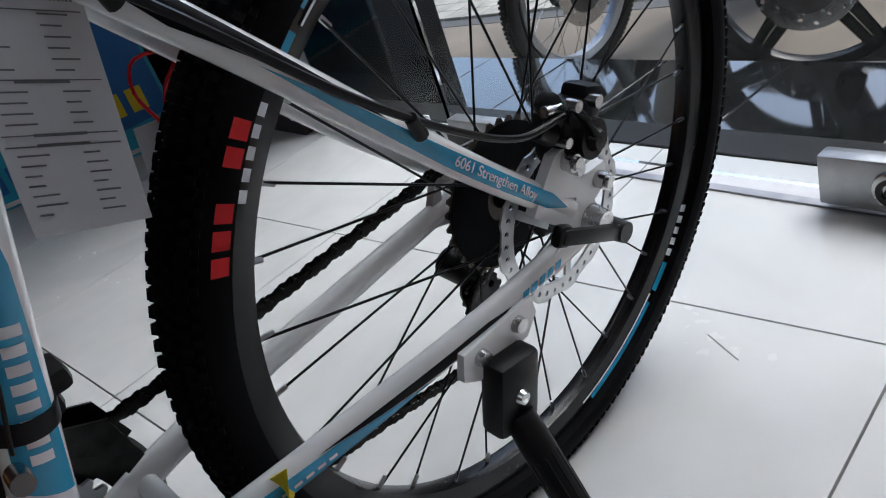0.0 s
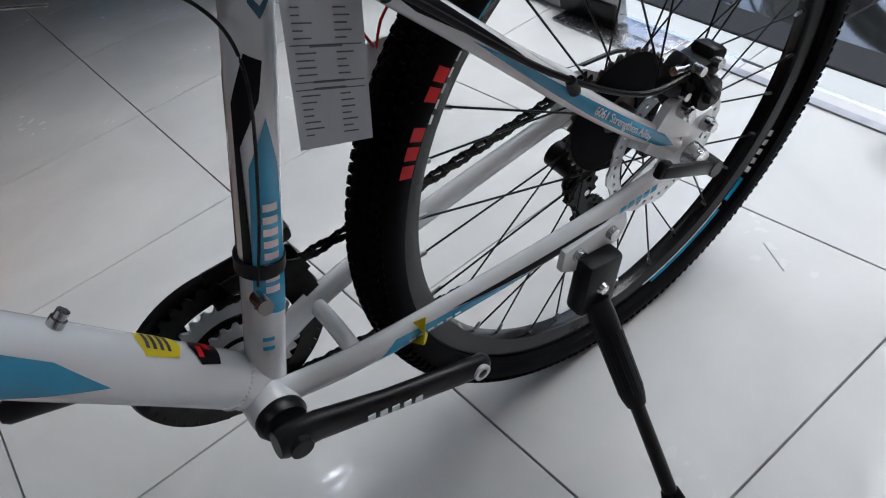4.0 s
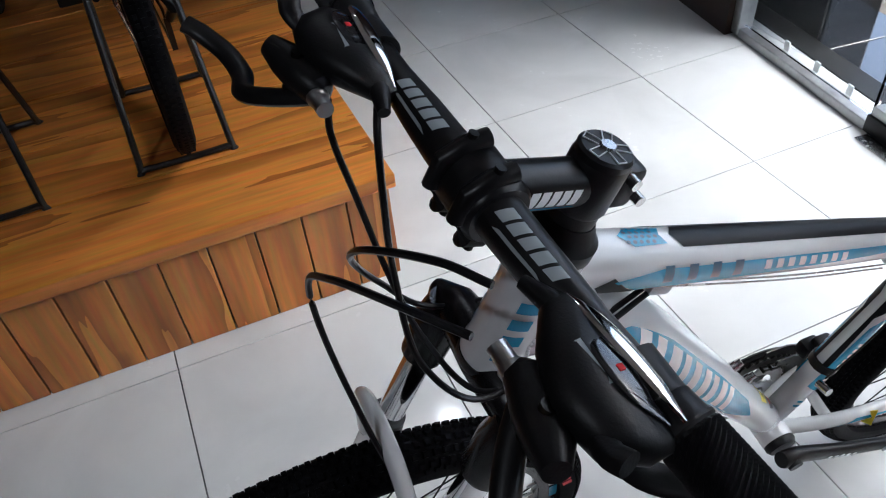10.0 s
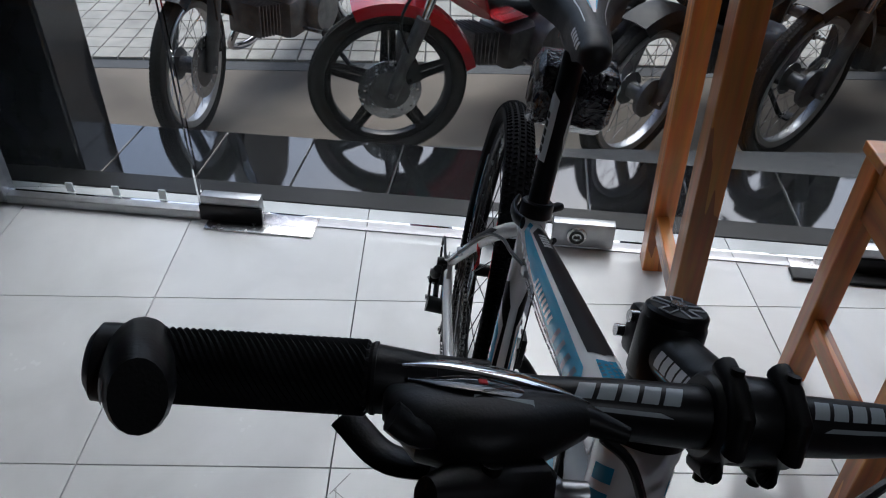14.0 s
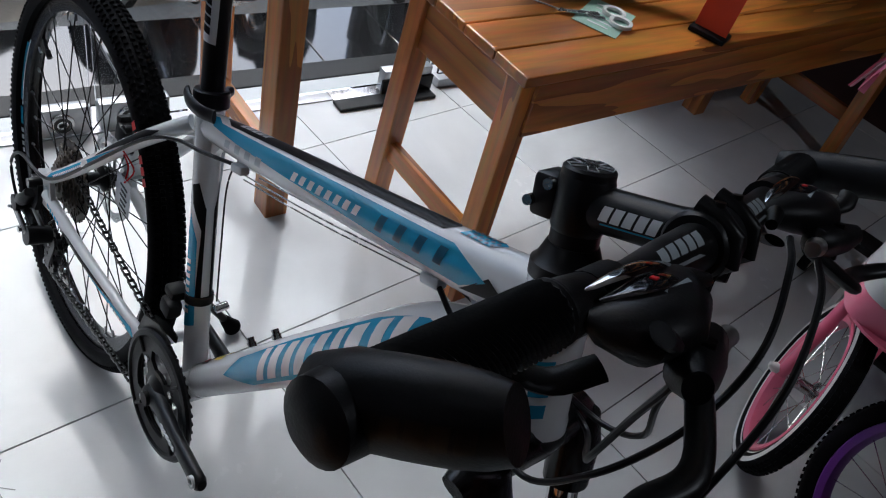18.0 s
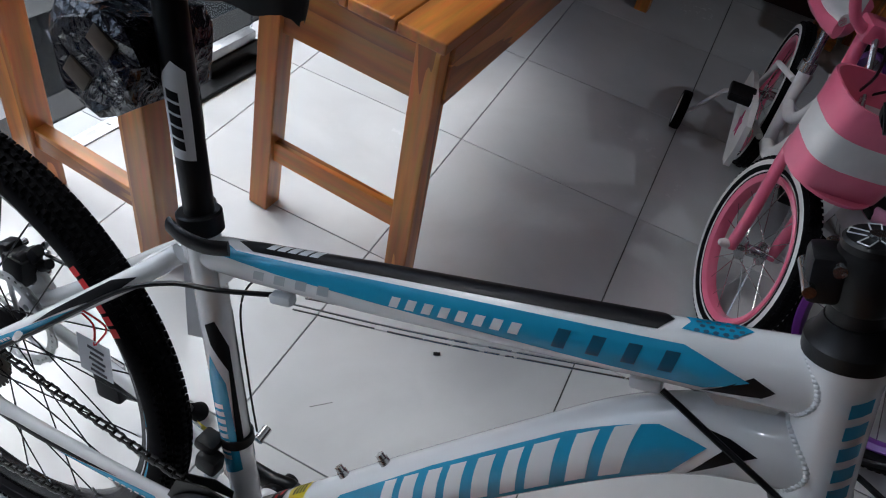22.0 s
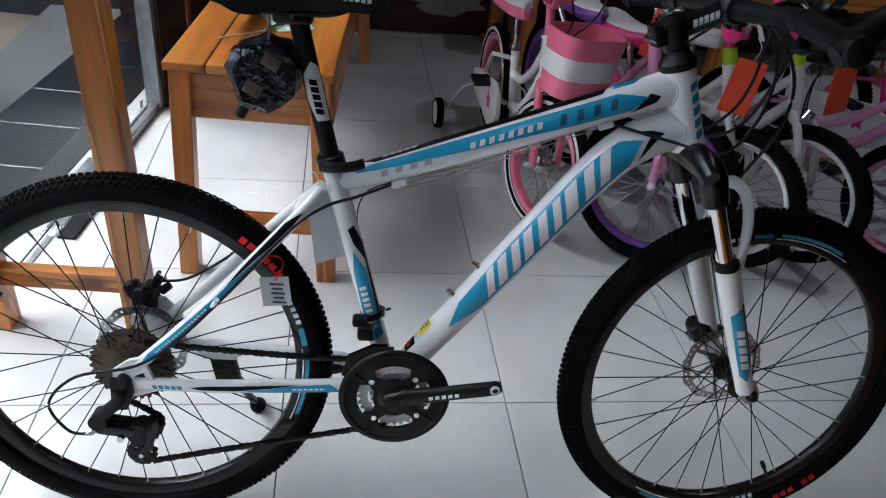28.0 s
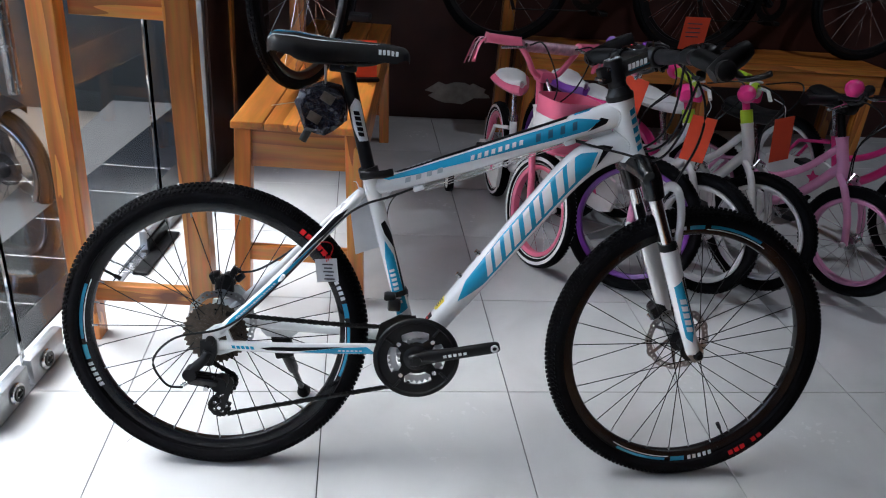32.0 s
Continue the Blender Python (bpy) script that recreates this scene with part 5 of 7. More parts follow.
cable([(.414, .004, .668), (.372, .020, .640), (.360, .022, .59), (.382, .022, .50), (.405, .020, .43)], .0012, "inner_wire", DARKSTEEL)
for _q in ((.275, .042, .613), (.148, .066, .488), (.148, -.066, .474)):
    part("cable_clip", tube([Vector(_q) + Vector((-.004, 0, -.005)), Vector(_q) + Vector((.004, .004 if _q[1] > 0 else -.004, .011))], (.0050, .0040), 10), PLASTIC if _q[1] > 0 else PALE, bike)

# drivetrain
BB = (.437, .301)


RINGM = wear(mat("pale_ring_alloy", (0.66, 0.67, 0.68), 0.45, 0.25), 50, 0.85, 0.05)


def ring_plate(name, r, teeth, y, material, inner, label=""):
    out = []
    for j in range(teeth * 4):
        th = 2 * math.pi * j / (teeth * 4)
        rr = r + (.0030 if j % 4 in (1, 2) else -.002)
        out.append((BB[0] + rr * math.cos(th), BB[1] + rr * math.sin(th)))
    return part(name, plate(out, y - .0015, y + .0015, [circle(BB, inner, 40)]), material, bike, label, smooth=False)


ring_plate("chainring", .084, 42, -.048, DARKSTEEL, .066)
ring_plate("chainring", .0600, 32, -.046, RINGM, .045, "bright middle chainring")
ring_plate("chainring", .0395, 22, -.038, RINGM, .026, "bright small chainring")
def kidney(a, h=.50, r0=.036, r1=.0635, n=9):
    out = [(BB[0] + r1 * math.cos(a + h * (2 * k / n - 1)), BB[1] + r1 * math.sin(a + h * (2 * k / n - 1))) for k in range(n + 1)]
    inn = [(BB[0] + r0 * math.cos(a + h * .85 * (1 - 2 * k / n)), BB[1] + r0 * math.sin(a + h * .85 * (1 - 2 * k / n))) for k in range(n + 1)]
    e0 = (BB[0] + .05 * math.cos(a + h * 1.22), BB[1] + .05 * math.sin(a + h * 1.22))
    e1 = (BB[0] + .05 * math.cos(a - h * 1.22), BB[1] + .05 * math.sin(a - h * 1.22))
    return out + [e0] + inn + [e1]


_sa = .10
guard = part("chain_guard", plate(circle(BB, .0905, 72), -.0565, -.0515, [kidney(_sa + math.pi / 2 * _k) for _k in range(4)]), PLASTIC, bike, "black plastic chain guard with four windows", smooth=False)
part("guard_rim", lathe([(.082, -.0565), (.085, -.0595), (.0915, -.0585), (.0945, -.055), (.092, -.051), (.086, -.051)], (BB[0], 0, BB[1]), "y", 80, True), PLASTIC, guard)
part("crank_boss", lathe([(0, -.064), (.017, -.064), (.024, -.060), (.030, -.0555), (.030, -.050), (0, -.050)], (BB[0], 0, BB[1]), "y", 32), BLACK, bike)
for _k in range(4):
    _a = _sa + math.pi / 4 + math.pi / 2 * _k
    part("ring_bolt", tube([(BB[0] + .052 * math.cos(_a), -.055, BB[1] + .052 * math.sin(_a)), (BB[0] + .052 * math.cos(_a), -.0600, BB[1] + .052 * math.sin(_a))], .0050, 12), STEEL, bike)
    part("guard_rib", tube([(BB[0] + .062 * math.cos(_a + .12), -.0565, BB[1] + .062 * math.sin(_a + .12)), (BB[0] + .084 * math.cos(_a + .10), -.0575, BB[1] + .084 * math.sin(_a + .10))], .003, 8), PLASTIC, guard)
_cd = Vector((.1663, 0, .0440)).normalized()


PALESTEEL = mat("bare_steel_thread", (0.62, 0.62, 0.63), 0.35, 0.4)


def crank(s):
    d = _cd if s < 0 else -_cd
    c = Vector((BB[0], s * .060, BB[1]))
    pts = [c - d * .016, c - d * .010, c + d * .02, c + d * .08, c + d * .160, c + d * .176, c + d * .182]
    for i, yo in enumerate((0, 0, 0, .010, .020, .021, .021)):
        pts[i] = pts[i] + Vector((0, s * yo, 0))
    ar = part("crank_arm", tube(pts, [(.011, .012), (.012, .0165), (.0105, .016), (.009, .0135), (.0085, .0135), (.0085, .0125), (.006, .008)], 16), BLACK, bike, "black crank arm with no pedal")
    e = c + d * .170 + Vector((0, s * .021, 0))
    part("pedal_thread", lathe([(.0048, .006), (.0085, .006), (.0085, .0098), (.0070, .0104), (.0048, .0098)] if s > 0 else [(.0048, -.006), (.0085, -.006), (.0085, -.0098), (.0070, -.0104), (.0048, -.0098)], e, "y", 20, True), PALESTEEL, ar)
    part("axle_cap", tube([c, c + Vector((0, s * .015, 0))], [.0115, .0100], 20), PLASTIC, ar)
    mk = bmesh.new()
    for k in range(5):
        q = c + d * (.062 + .011 * k) + Vector((0, s * (.0175 + .0014 * k), 0))
        add_box(mk, q, (.007, .0012, .006), Euler((0, -math.atan2(d.z, d.x), 0)).to_matrix())
    part("maker_mark", mk, PALE, ar, smooth=False)


crank(-1)
crank(1)


def chain(pts, n, name="chain_run"):
    P = curve([(p[0], p[1], p[2]) for p in pts], 60)
    seg = [0.0]
    for a, b in zip(P, P[1:]):
        seg.append(seg[-1] + (b - a).length)
    n = int(seg[-1] / .0127)
    bm = bmesh.new()

    def at(u):
        i = min(int(np.searchsorted(seg, u, side="right")) - 1, len(P) - 2)
        return P[i].lerp(P[i + 1], (u - seg[i]) / (seg[i + 1] - seg[i]))
    for k in range(n):
        a, b = at(k * .0127), at(min((k + 1) * .0127, seg[-1]))
        w = .0038 if k % 2 else .0026
        up = (0, 1, 0)
        for s in (-1, 1):
            o = Vector((0, s * w, 0))
            add_tube(bm, [a + o, a.lerp(b, .22) + o, a.lerp(b, .5) + o, a.lerp(b, .78) + o, b + o], [(.0042, .0007), (.0044, .0007), (.0030, .0007), (.0044, .0007), (.0042, .0007)], 8, up=up)
        add_tube(bm, [a - Vector((0, .0045, 0)), a + Vector((0, .0045, 0))], .0024, 7)
    return part(name, bm, DARKSTEEL, bike)


chain([(BB[0] - .005, -.042, BB[1] + .067), (.31, -.040, .366), (.15, -.038, .373), (.02, -.036, .381)], 60)
chain([(BB[0] - .012, -.042, BB[1] - .067), (.31, -.043, .209), (.16, -.045, .177), (.022, -.046, .146)], 60)
chain([(.022, -.046, .146), (.004, -.046, .146), (-.010, -.046, .162), (-.007, -.046, .180), (.018, -.044, .20), (.044, -.042, .214), (.045, -.040, .236), (.022, -.038, .250), (-.022, -.036, .276)], 40)
# rear mech
def slab(c, size, tilt, bev=.004):
    return box(c, size, Euler((0, radians(tilt), 0)).to_matrix(), bev)


_b = tube([(-.004, -.082, .312), (-.010, -.086, .296), (-.028, -.086, .278), (-.040, -.086, .266)], [(.013, .009), (.013, .010), (.011, .011), (.010, .010)], 14)
add_tube(_b, [(-.040, -.096, .262), (-.040, -.066, .262)], [.0145, .0135], 18)
rm = part("rear_derailleur", _b, PLASTIC, bike, "black rear derailleur with an open long cage")
part("link_arm", slab((-.012, -.092, .246), (.062, .005, .020), 8), GLOSS, rm)
part("link_arm", slab((-.012, -.066, .248), (.060, .005, .018), 8), BLACK, rm)
part("return_spring", tube([(-.030, -.079, .254), (.008, -.079, .250)], .0055, 10), DARKSTEEL, rm)
part("knuckle", tube([(.020, -.094, .240), (.020, -.056, .236)], [.0165, .0150], 20), PLASTIC, rm)
part("stop_screw", tube([(-.048, -.094, .246), (-.058, -.096, .240)], .0032, 8), STEEL, rm)
part("stop_screw", tube([(-.044, -.084, .240), (-.054, -.086, .233)], .0032, 8), STEEL, rm)
part("cable_clamp", tube([(-.006, -.098, .232), (-.006, -.088, .232)], .0055, 10), STEEL, rm)
for _y in (-.057, -.040):
    part("cage_plate", plate([(0.041, 0.239), (0.044, 0.229), (0.041, 0.214), (0.034, 0.197), (0.028, 0.178), (0.025, 0.166), (0.018, 0.159), (0.006, 0.160), (0.002, 0.167), (0.008, 0.174), (0.017, 0.183), (0.022, 0.200), (0.026, 0.214), (0.022, 0.229), (0.026, 0.239)], _y, _y + .0028), BLACK, rm)
for _q in ((.024, .219), (.012, .168)):
    out = [(_q[0] + (.0225 + (.0024 if j % 4 in (1, 2) else -.0016)) * math.cos(2 * math.pi * j / 44), _q[1] + (.0225 + (.0024 if j % 4 in (1, 2) else -.0016)) * math.sin(2 * math.pi * j / 44)) for j in range(44)]
    part("pulley", plate(out, -.051, -.044, [circle((_q[0] + .0135 * math.cos(a), _q[1] + .0135 * math.sin(a)), .0042, 8) for a in (0, 1.26, 2.5, 3.77, 5.03)]), PLASTIC, rm, smooth=False)
    part("pulley_bolt", tube([(_q[0], -.060, _q[1]), (_q[0], -.036, _q[1])], .0042, 10), STEEL, rm)
part("axle_nut", tube([(0, -.090, .333), (0, -.070, .333)], [.008, .0105], 12), BLACK, rm)
# front mech
_c0 = seat.at(.118, 0)
fm = part("front_derailleur", tube([seat.pts[0] + SD * .131, seat.pts[0] + SD * .143], .0190, 24), PLASTIC, bike, "black front derailleur clamped to the seat tube")
part("cage_plate", plate([(0.346, 0.341), (0.356, 0.378), (0.396, 0.398), (0.431, 0.399), (0.431, 0.386), (0.399, 0.380), (0.371, 0.358), (0.363, 0.334)], -.052, -.050), DARKSTEEL, fm)
part("cage_plate", plate([(0.349, 0.331), (0.356, 0.372), (0.396, 0.394), (0.421, 0.394), (0.421, 0.382), (0.399, 0.376), (0.371, 0.352), (0.363, 0.326)], -.037, -.035), DARKSTEEL, fm)
part("link_arm", box((0.383, -.032, 0.414), (.028, .022, .026), bev=.006), PLASTIC, fm)
part("link_arm", box((0.373, -.022, 0.430), (.026, .026, .016), bev=.005), PLASTIC, fm)
part("clamp_bolt", tube([(0.409, .018, 0.418), (0.409, .036, 0.423)], .006, 12), STEEL, fm)
# brakes
def caliper(o, m, front):
    b = bmesh.new()
    add_box(b, (0, .058, 0), (.040, .034, .046), None, .008)
    add_tube(b, [(-.004, .050, -.004), (-.004, .082, -.004)], [.017, .0155], 20)
    add_box(b, (.018, .064, .026), (.016, .016, .030), Euler((0, .5, 0)).to_matrix(), .004)
    add_box(b, (-.020, .060, .016), (.022, .026, .026), Euler((0, -.4, 0)).to_matrix(), .005)
    add_tube(b, [(.006, .046, .018), (.006, .076, .018)], [.010, .009], 16)
    add_tube(b, [(.026, .066, .010), (.040, .066, .022)], [.008, .007], 14)
    c = part("brake_caliper", b, PLASTIC, bike, "black mechanical disc brake caliper")
    c.matrix_basis = m
    part("caliper_bolt", tube([(.012, .060, -.022), (.012, .080, -.022)], .0050, 12), STEEL, c)
    part("caliper_bolt", tube([(-.016, .060, .020), (-.016, .080, .020)], .0050, 12), STEEL, c)
    part("actuator_arm", tube([(-.004, .084, -.004), (.010, .084, .022), (.018, .080, .034)], (.006, .003), 10), DARKSTEEL, c)
    part("pad_adjuster", tube([(-.004, .082, -.004), (-.004, .088, -.004)], [.009, .007], 16), DARKSTEEL, c)
    part("arm_bolt", tube([(.018, .078, .034), (.018, .088, .034)], .0045, 12), STEEL, c)
    part("caliper_bolt", tube([(.020, .060, .004), (.020, .078, .004)], .0042, 12), STEEL, c)
    part("return_spring", tube([(.018, .070, .030), (.034, .070, .034)], .0042, 10), STEEL, c)
    return c


caliper(None, Matrix.Translation((.004, 0, .412)), False)
caliper(None, STEER @ Matrix.Translation((1.0, .004, .392)) @ pose(0, 0, 0, 0, 60, 0), True)
# quick release, kickstand
_b = box((.018, .087, .335), (.088, .008, .014), Euler((0, radians(-30), 0)).to_matrix(), .004)
add_tube(_b, [(-.018, .076, .315), (-.018, .092, .315)], [.010, .009], 16)
add_box(_b, (.052, .084, .355), (.016, .010, .018), Euler((0, radians(-30), 0)).to_matrix(), .004)
part("quick_release", _b, BLACK, bike, "black quick-release lever")
part("release_cup", tube([(0, .070, .334), (0, .086, .334)], [.013, .010], 16), STEEL, bike)
_b = plate([(.085, .318), (.160, .318), (.165, .296), (.150, .285), (.095, .285), (.082, .300)], .068, .075)
part("stand_bracket", _b, WHITE, bike)
for _x in (.145, .104):
    part("stand_bolt", tube([(_x, .072, .305), (_x, .081, .305)], [.0075, .0060], 12), STEEL, bike)
kb_ = bmesh.new()
add_box(kb_, (.130, .082, .262), (.044, .024, .066), Euler((0, radians(-12), 0)).to_matrix(), .006)
ks = part("kickstand", kb_, PLASTIC, bike, "black kickstand standing on the floor")
part("pivot_bolt", tube([(.131, .092, .262), (.131, .098, .262)], [.0075, .005], 14), STEEL, ks)
K0, K1 = Vector((.134, .090, .242)), Vector((.162, .249, .054))
part("stand_sleeve", tube([K0, K0.lerp(K1, .08), K0.lerp(K1, .42), K0.lerp(K1, .46)], [.0125, .0135, .0125, .010], 18), PLASTIC, ks)
for _k in range(12):
    _a = 2 * math.pi * _k / 12
    _o = Vector((math.cos(_a) * .0128, math.sin(_a) * .0128 * .75, math.sin(_a) * .0128 * .65))
    part("sleeve_rib", tube([K0.lerp(K1, .14) + _o, K0.lerp(K1, .40) + _o * .95], .0012, 5), PLASTIC, ks)
part("stand_leg", tube([K0.lerp(K1, .4), K0.lerp(K1, .92)], .0075, 14), BLACK, ks)
part("stand_foot", tube([K0.lerp(K1, .86), K0.lerp(K1, .95), K1, K1 + (K1 - K0) * .02], [.0095, .014, .0175, .016], 18), RUBBER, ks)
fpartb("tape_scrap", tube([(.309, .048, .302), (.306, .062, .312), (.304, .054, .330)], (.006, .0008), 8), YELLOW, "torn yellow tape on the stay")
part("bearing_cup", lathe([(0, .034), (.0215, .034), (.0225, .040), (.019, .046), (0, .046)], (BB[0], 0, BB[1]), "y", 28), BLACK, bike)

# ---- other bicycles, motorbikes and shop things ----
PINK = wear(mat("pink_paint", (0.80, 0.16, 0.27), 0.3, coat=0.5), 20, 0.9, 0.0, 0.05)
HOTPINK = wear(mat("magenta_plastic", (0.75, 0.03, 0.22), 0.35, coat=0.3), 30, 0.88, 0.0, 0.05)
LILAC = wear(mat("lilac_pink_paint", (0.72, 0.30, 0.50), 0.3, coat=0.5), 20, 0.9, 0.0, 0.05)
PURPLE = wear(mat("purple_rim_paint", (0.16, 0.035, 0.30), 0.35, coat=0.3), 30, 0.85, 0.0, 0.05)
LIME = wear(mat("lime_plastic", (0.42, 0.62, 0.02), 0.4), 30, 0.9, 0.0, 0.05)
IVORY = wear(mat("white_plastic", (0.74, 0.73, 0.72), 0.4), 25, 0.9, 0.0, 0.06)
ORANGE = wear(mat("orange_red_card", (0.80, 0.07, 0.02), 0.6), 20, 0.9, 0.0, 0.05)
MOTORED = wear(mat("red_fender_paint", (0.50, 0.012, 0.02), 0.25, coat=0.6), 15, 0.85, 0.0, 0.06)
DUSTY = wear(mat("dusty_black_rubber", (0.030, 0.028, 0.026), 0.8, spec=0.3), 12, 0.6, 0.2, 0.1, 200)
ENGINE = wear(mat("dull_engine_metal", (0.20, 0.20, 0.20), 0.45, 0.8), 25, 0.55, 0.15, 0.12)
WIRE = wear(mat("black_painted_rod", (0.012, 0.012, 0.013), 0.35), 40, 0.7, 0.0)
CLOTHBLUE = wear(mat("blue_banner_print", (0.02, 0.17, 0.50), 0.5), 5, 0.75, 0.0)
CLOTHCYAN = wear(mat("cyan_banner_print", (0.03, 0.42, 0.62), 0.5), 5, 0.85, 0.0)
GREEN = wear(mat("green_card", (0.35, 0.55, 0.46), 0.6), 20, 0.9, 0.0)


def aim(m, a, b):
    """Pose of a unit piece along z from a to b."""
    a, b = Vector(a), Vector(b)
    return m @ Matrix.Translation(a) @ (b - a).to_track_quat("Z", "Y").to_matrix().to_4x4() @ Matrix.Diagonal((1, 1, (b - a).length, 1))


SPOKE = {}


def unit_spoke(material, r=0.0011):
    k = (material.name, r)
    if k not in SPOKE:
        b = bmesh.new()
        add_tube(b, [(0, 0, 0), (0, 0, 1)], r, 5, up=(1, 0, 0))
        me = bpy.data.meshes.new("spoke")
        b.to_mesh(me)
        b.free()
        me.materials.append(material)
        SPOKE[k] = me
    return SPOKE[k]


def small_wheel(t, name, m, R, w, tyre, rim, spoke_mat, n=20, wall=None, hub_mat=None, hub_r=0.016, hub_w=0.05, rim_h=0.011, cross=0.6):
    """A spoked wheel about the y axis of m: rim with tyre, hub and spokes."""
    ri = R - w * 1.05
    prof = [(ri - rim_h, -w * 0.30), (ri - rim_h - 0.003, 0), (ri - rim_h, w * 0.30), (ri, w * 0.42), (ri + 0.004, w * 0.36), (ri + 0.001, 0), (ri + 0.004, -w * 0.36), (ri, -w * 0.42)]
    wh = part(name, lathe(prof, n=56, closed=True), rim, t)
    wh.matrix_basis = m
    c, a = R - w * 0.5, w * 0.5
    tp = [(c + a * math.cos(2 * math.pi * k / 12), a * math.sin(2 * math.pi * k / 12)) for k in range(12)]
    part("tyre", lathe(tp, n=56, closed=True), tyre, wh)
    tread = bmesh.new()
    for k in range(int(2 * math.pi * R / 0.015)):
        th = k * 0.015 / R
        for s in (-0.55, 0, 0.55):
            q = th + (0.5 * 0.015 / R if s == 0 else 0)
            rr = c + a * math.cos(s) + 0.0005
            add_box(tread, (rr * math.cos(q), a * math.sin(s), rr * math.sin(q)), (0.0022, w * 0.17, 0.009), Matrix.Rotation(-q, 3, "Y"))
    tagged(part("tread", tread, tyre, wh, smooth=False), kind="stuff")
    if wall:
        for s in (-1, 1):
            pr = [(c - a * 0.75, s * a * 0.72), (c + a * 0.1, s * (a * 1.0 + 0.001)), (c + a * 0.45, s * (a * 0.9 + 0.001)), (c + a * 0.3, s * a * 0.85), (c - a * 0.5, s * a * 0.6)]
            part("white_wall", lathe(pr, n=56, closed=True), wall, wh)
    hb = hub_mat or STEEL
    h = hub_w / 2
    part("hub", lathe([(0, -h - 0.016), (0.006, -h - 0.016), (0.006, -h), (hub_r * 1.6, -h), (hub_r * 1.6, -h + 0.004), (hub_r * 0.8, -h + 0.01), (hub_r * 0.8, h - 0.01), (hub_r * 1.6, h - 0.004), (hub_r * 1.6, h), (0.006, h), (0.006, h + 0.016), (0, h + 0.016)], n=20), hb, wh)
    me = unit_spoke(spoke_mat)
    for k in range(n):
        s = 1 if k % 2 else -1
        th = 2 * math.pi * k / n
        q = th + (cross if (k // 2) % 2 else -cross)
        p0 = (hub_r * 1.45 * math.cos(q), s * (h - 0.002), hub_r * 1.45 * math.sin(q))
        p1 = ((ri - rim_h) * math.cos(th), 0, (ri - rim_h) * math.sin(th))
        o = new("spoke", me)
        o.parent = wh
        o.matrix_basis = aim(Matrix.Identity(4), p0, p1)
    return wh


def arc_guard(R, w, a0, a1, n=18, drop=0.012):
    """A mudguard: a bent strip about the y axis, angles in degrees from forward, upward."""
    b = bmesh.new()
    rings = []
    for k in range(n + 1):
        a = radians(a0 + (a1 - a0) * k / n)
        ca, sa = math.cos(a), math.sin(a)
        out = [(R - drop, -w / 2), (R, -w / 2 * 0.8), (R + 0.006, 0), (R, w / 2 * 0.8), (R - drop, w / 2), (R - 0.003, w / 2 * 0.75), (R + 0.003, 0), (R - 0.003, -w / 2 * 0.75)]
        rings.append([Vector((r * ca, y, r * sa)) for r, y in out])
    return add_ring_tube(b, rings)


def kid_saddle(t, c, top, shell, s=1.0):
    def sad(grow, z0, z1):
        rings = []
        for k in range(11):
            u = k / 10
            x = -0.11 + 0.22 * u
            w = (0.072 * (1 - u) ** 0.7 + 0.016) * grow if u < 0.98 else 0.010
            if u < 0.08:
                w *= 0.72
            z = 0.014 * (1 - 2 * u) ** 2
            rings.append([Vector((x * s, w * math.cos(q) * s, (z0 + z + (z1 - z0) * (0.5 + 0.5 * math.sin(q))) * s)) for q in [2 * math.pi * j / 14 for j in range(14)]])
        return add_ring_tube(bmesh.new(), rings)
    sd = part("saddle", sad(1.0, -0.03, 0.022), shell, t)
    sd.matrix_basis = Matrix.Translation(c)
    part("saddle_pad", sad(0.78, 0.0, 0.030), top, sd)


PADPINK = wear(mat("pale_pink_vinyl", (0.72, 0.42, 0.50), 0.4), 60, 0.5, 0.2)


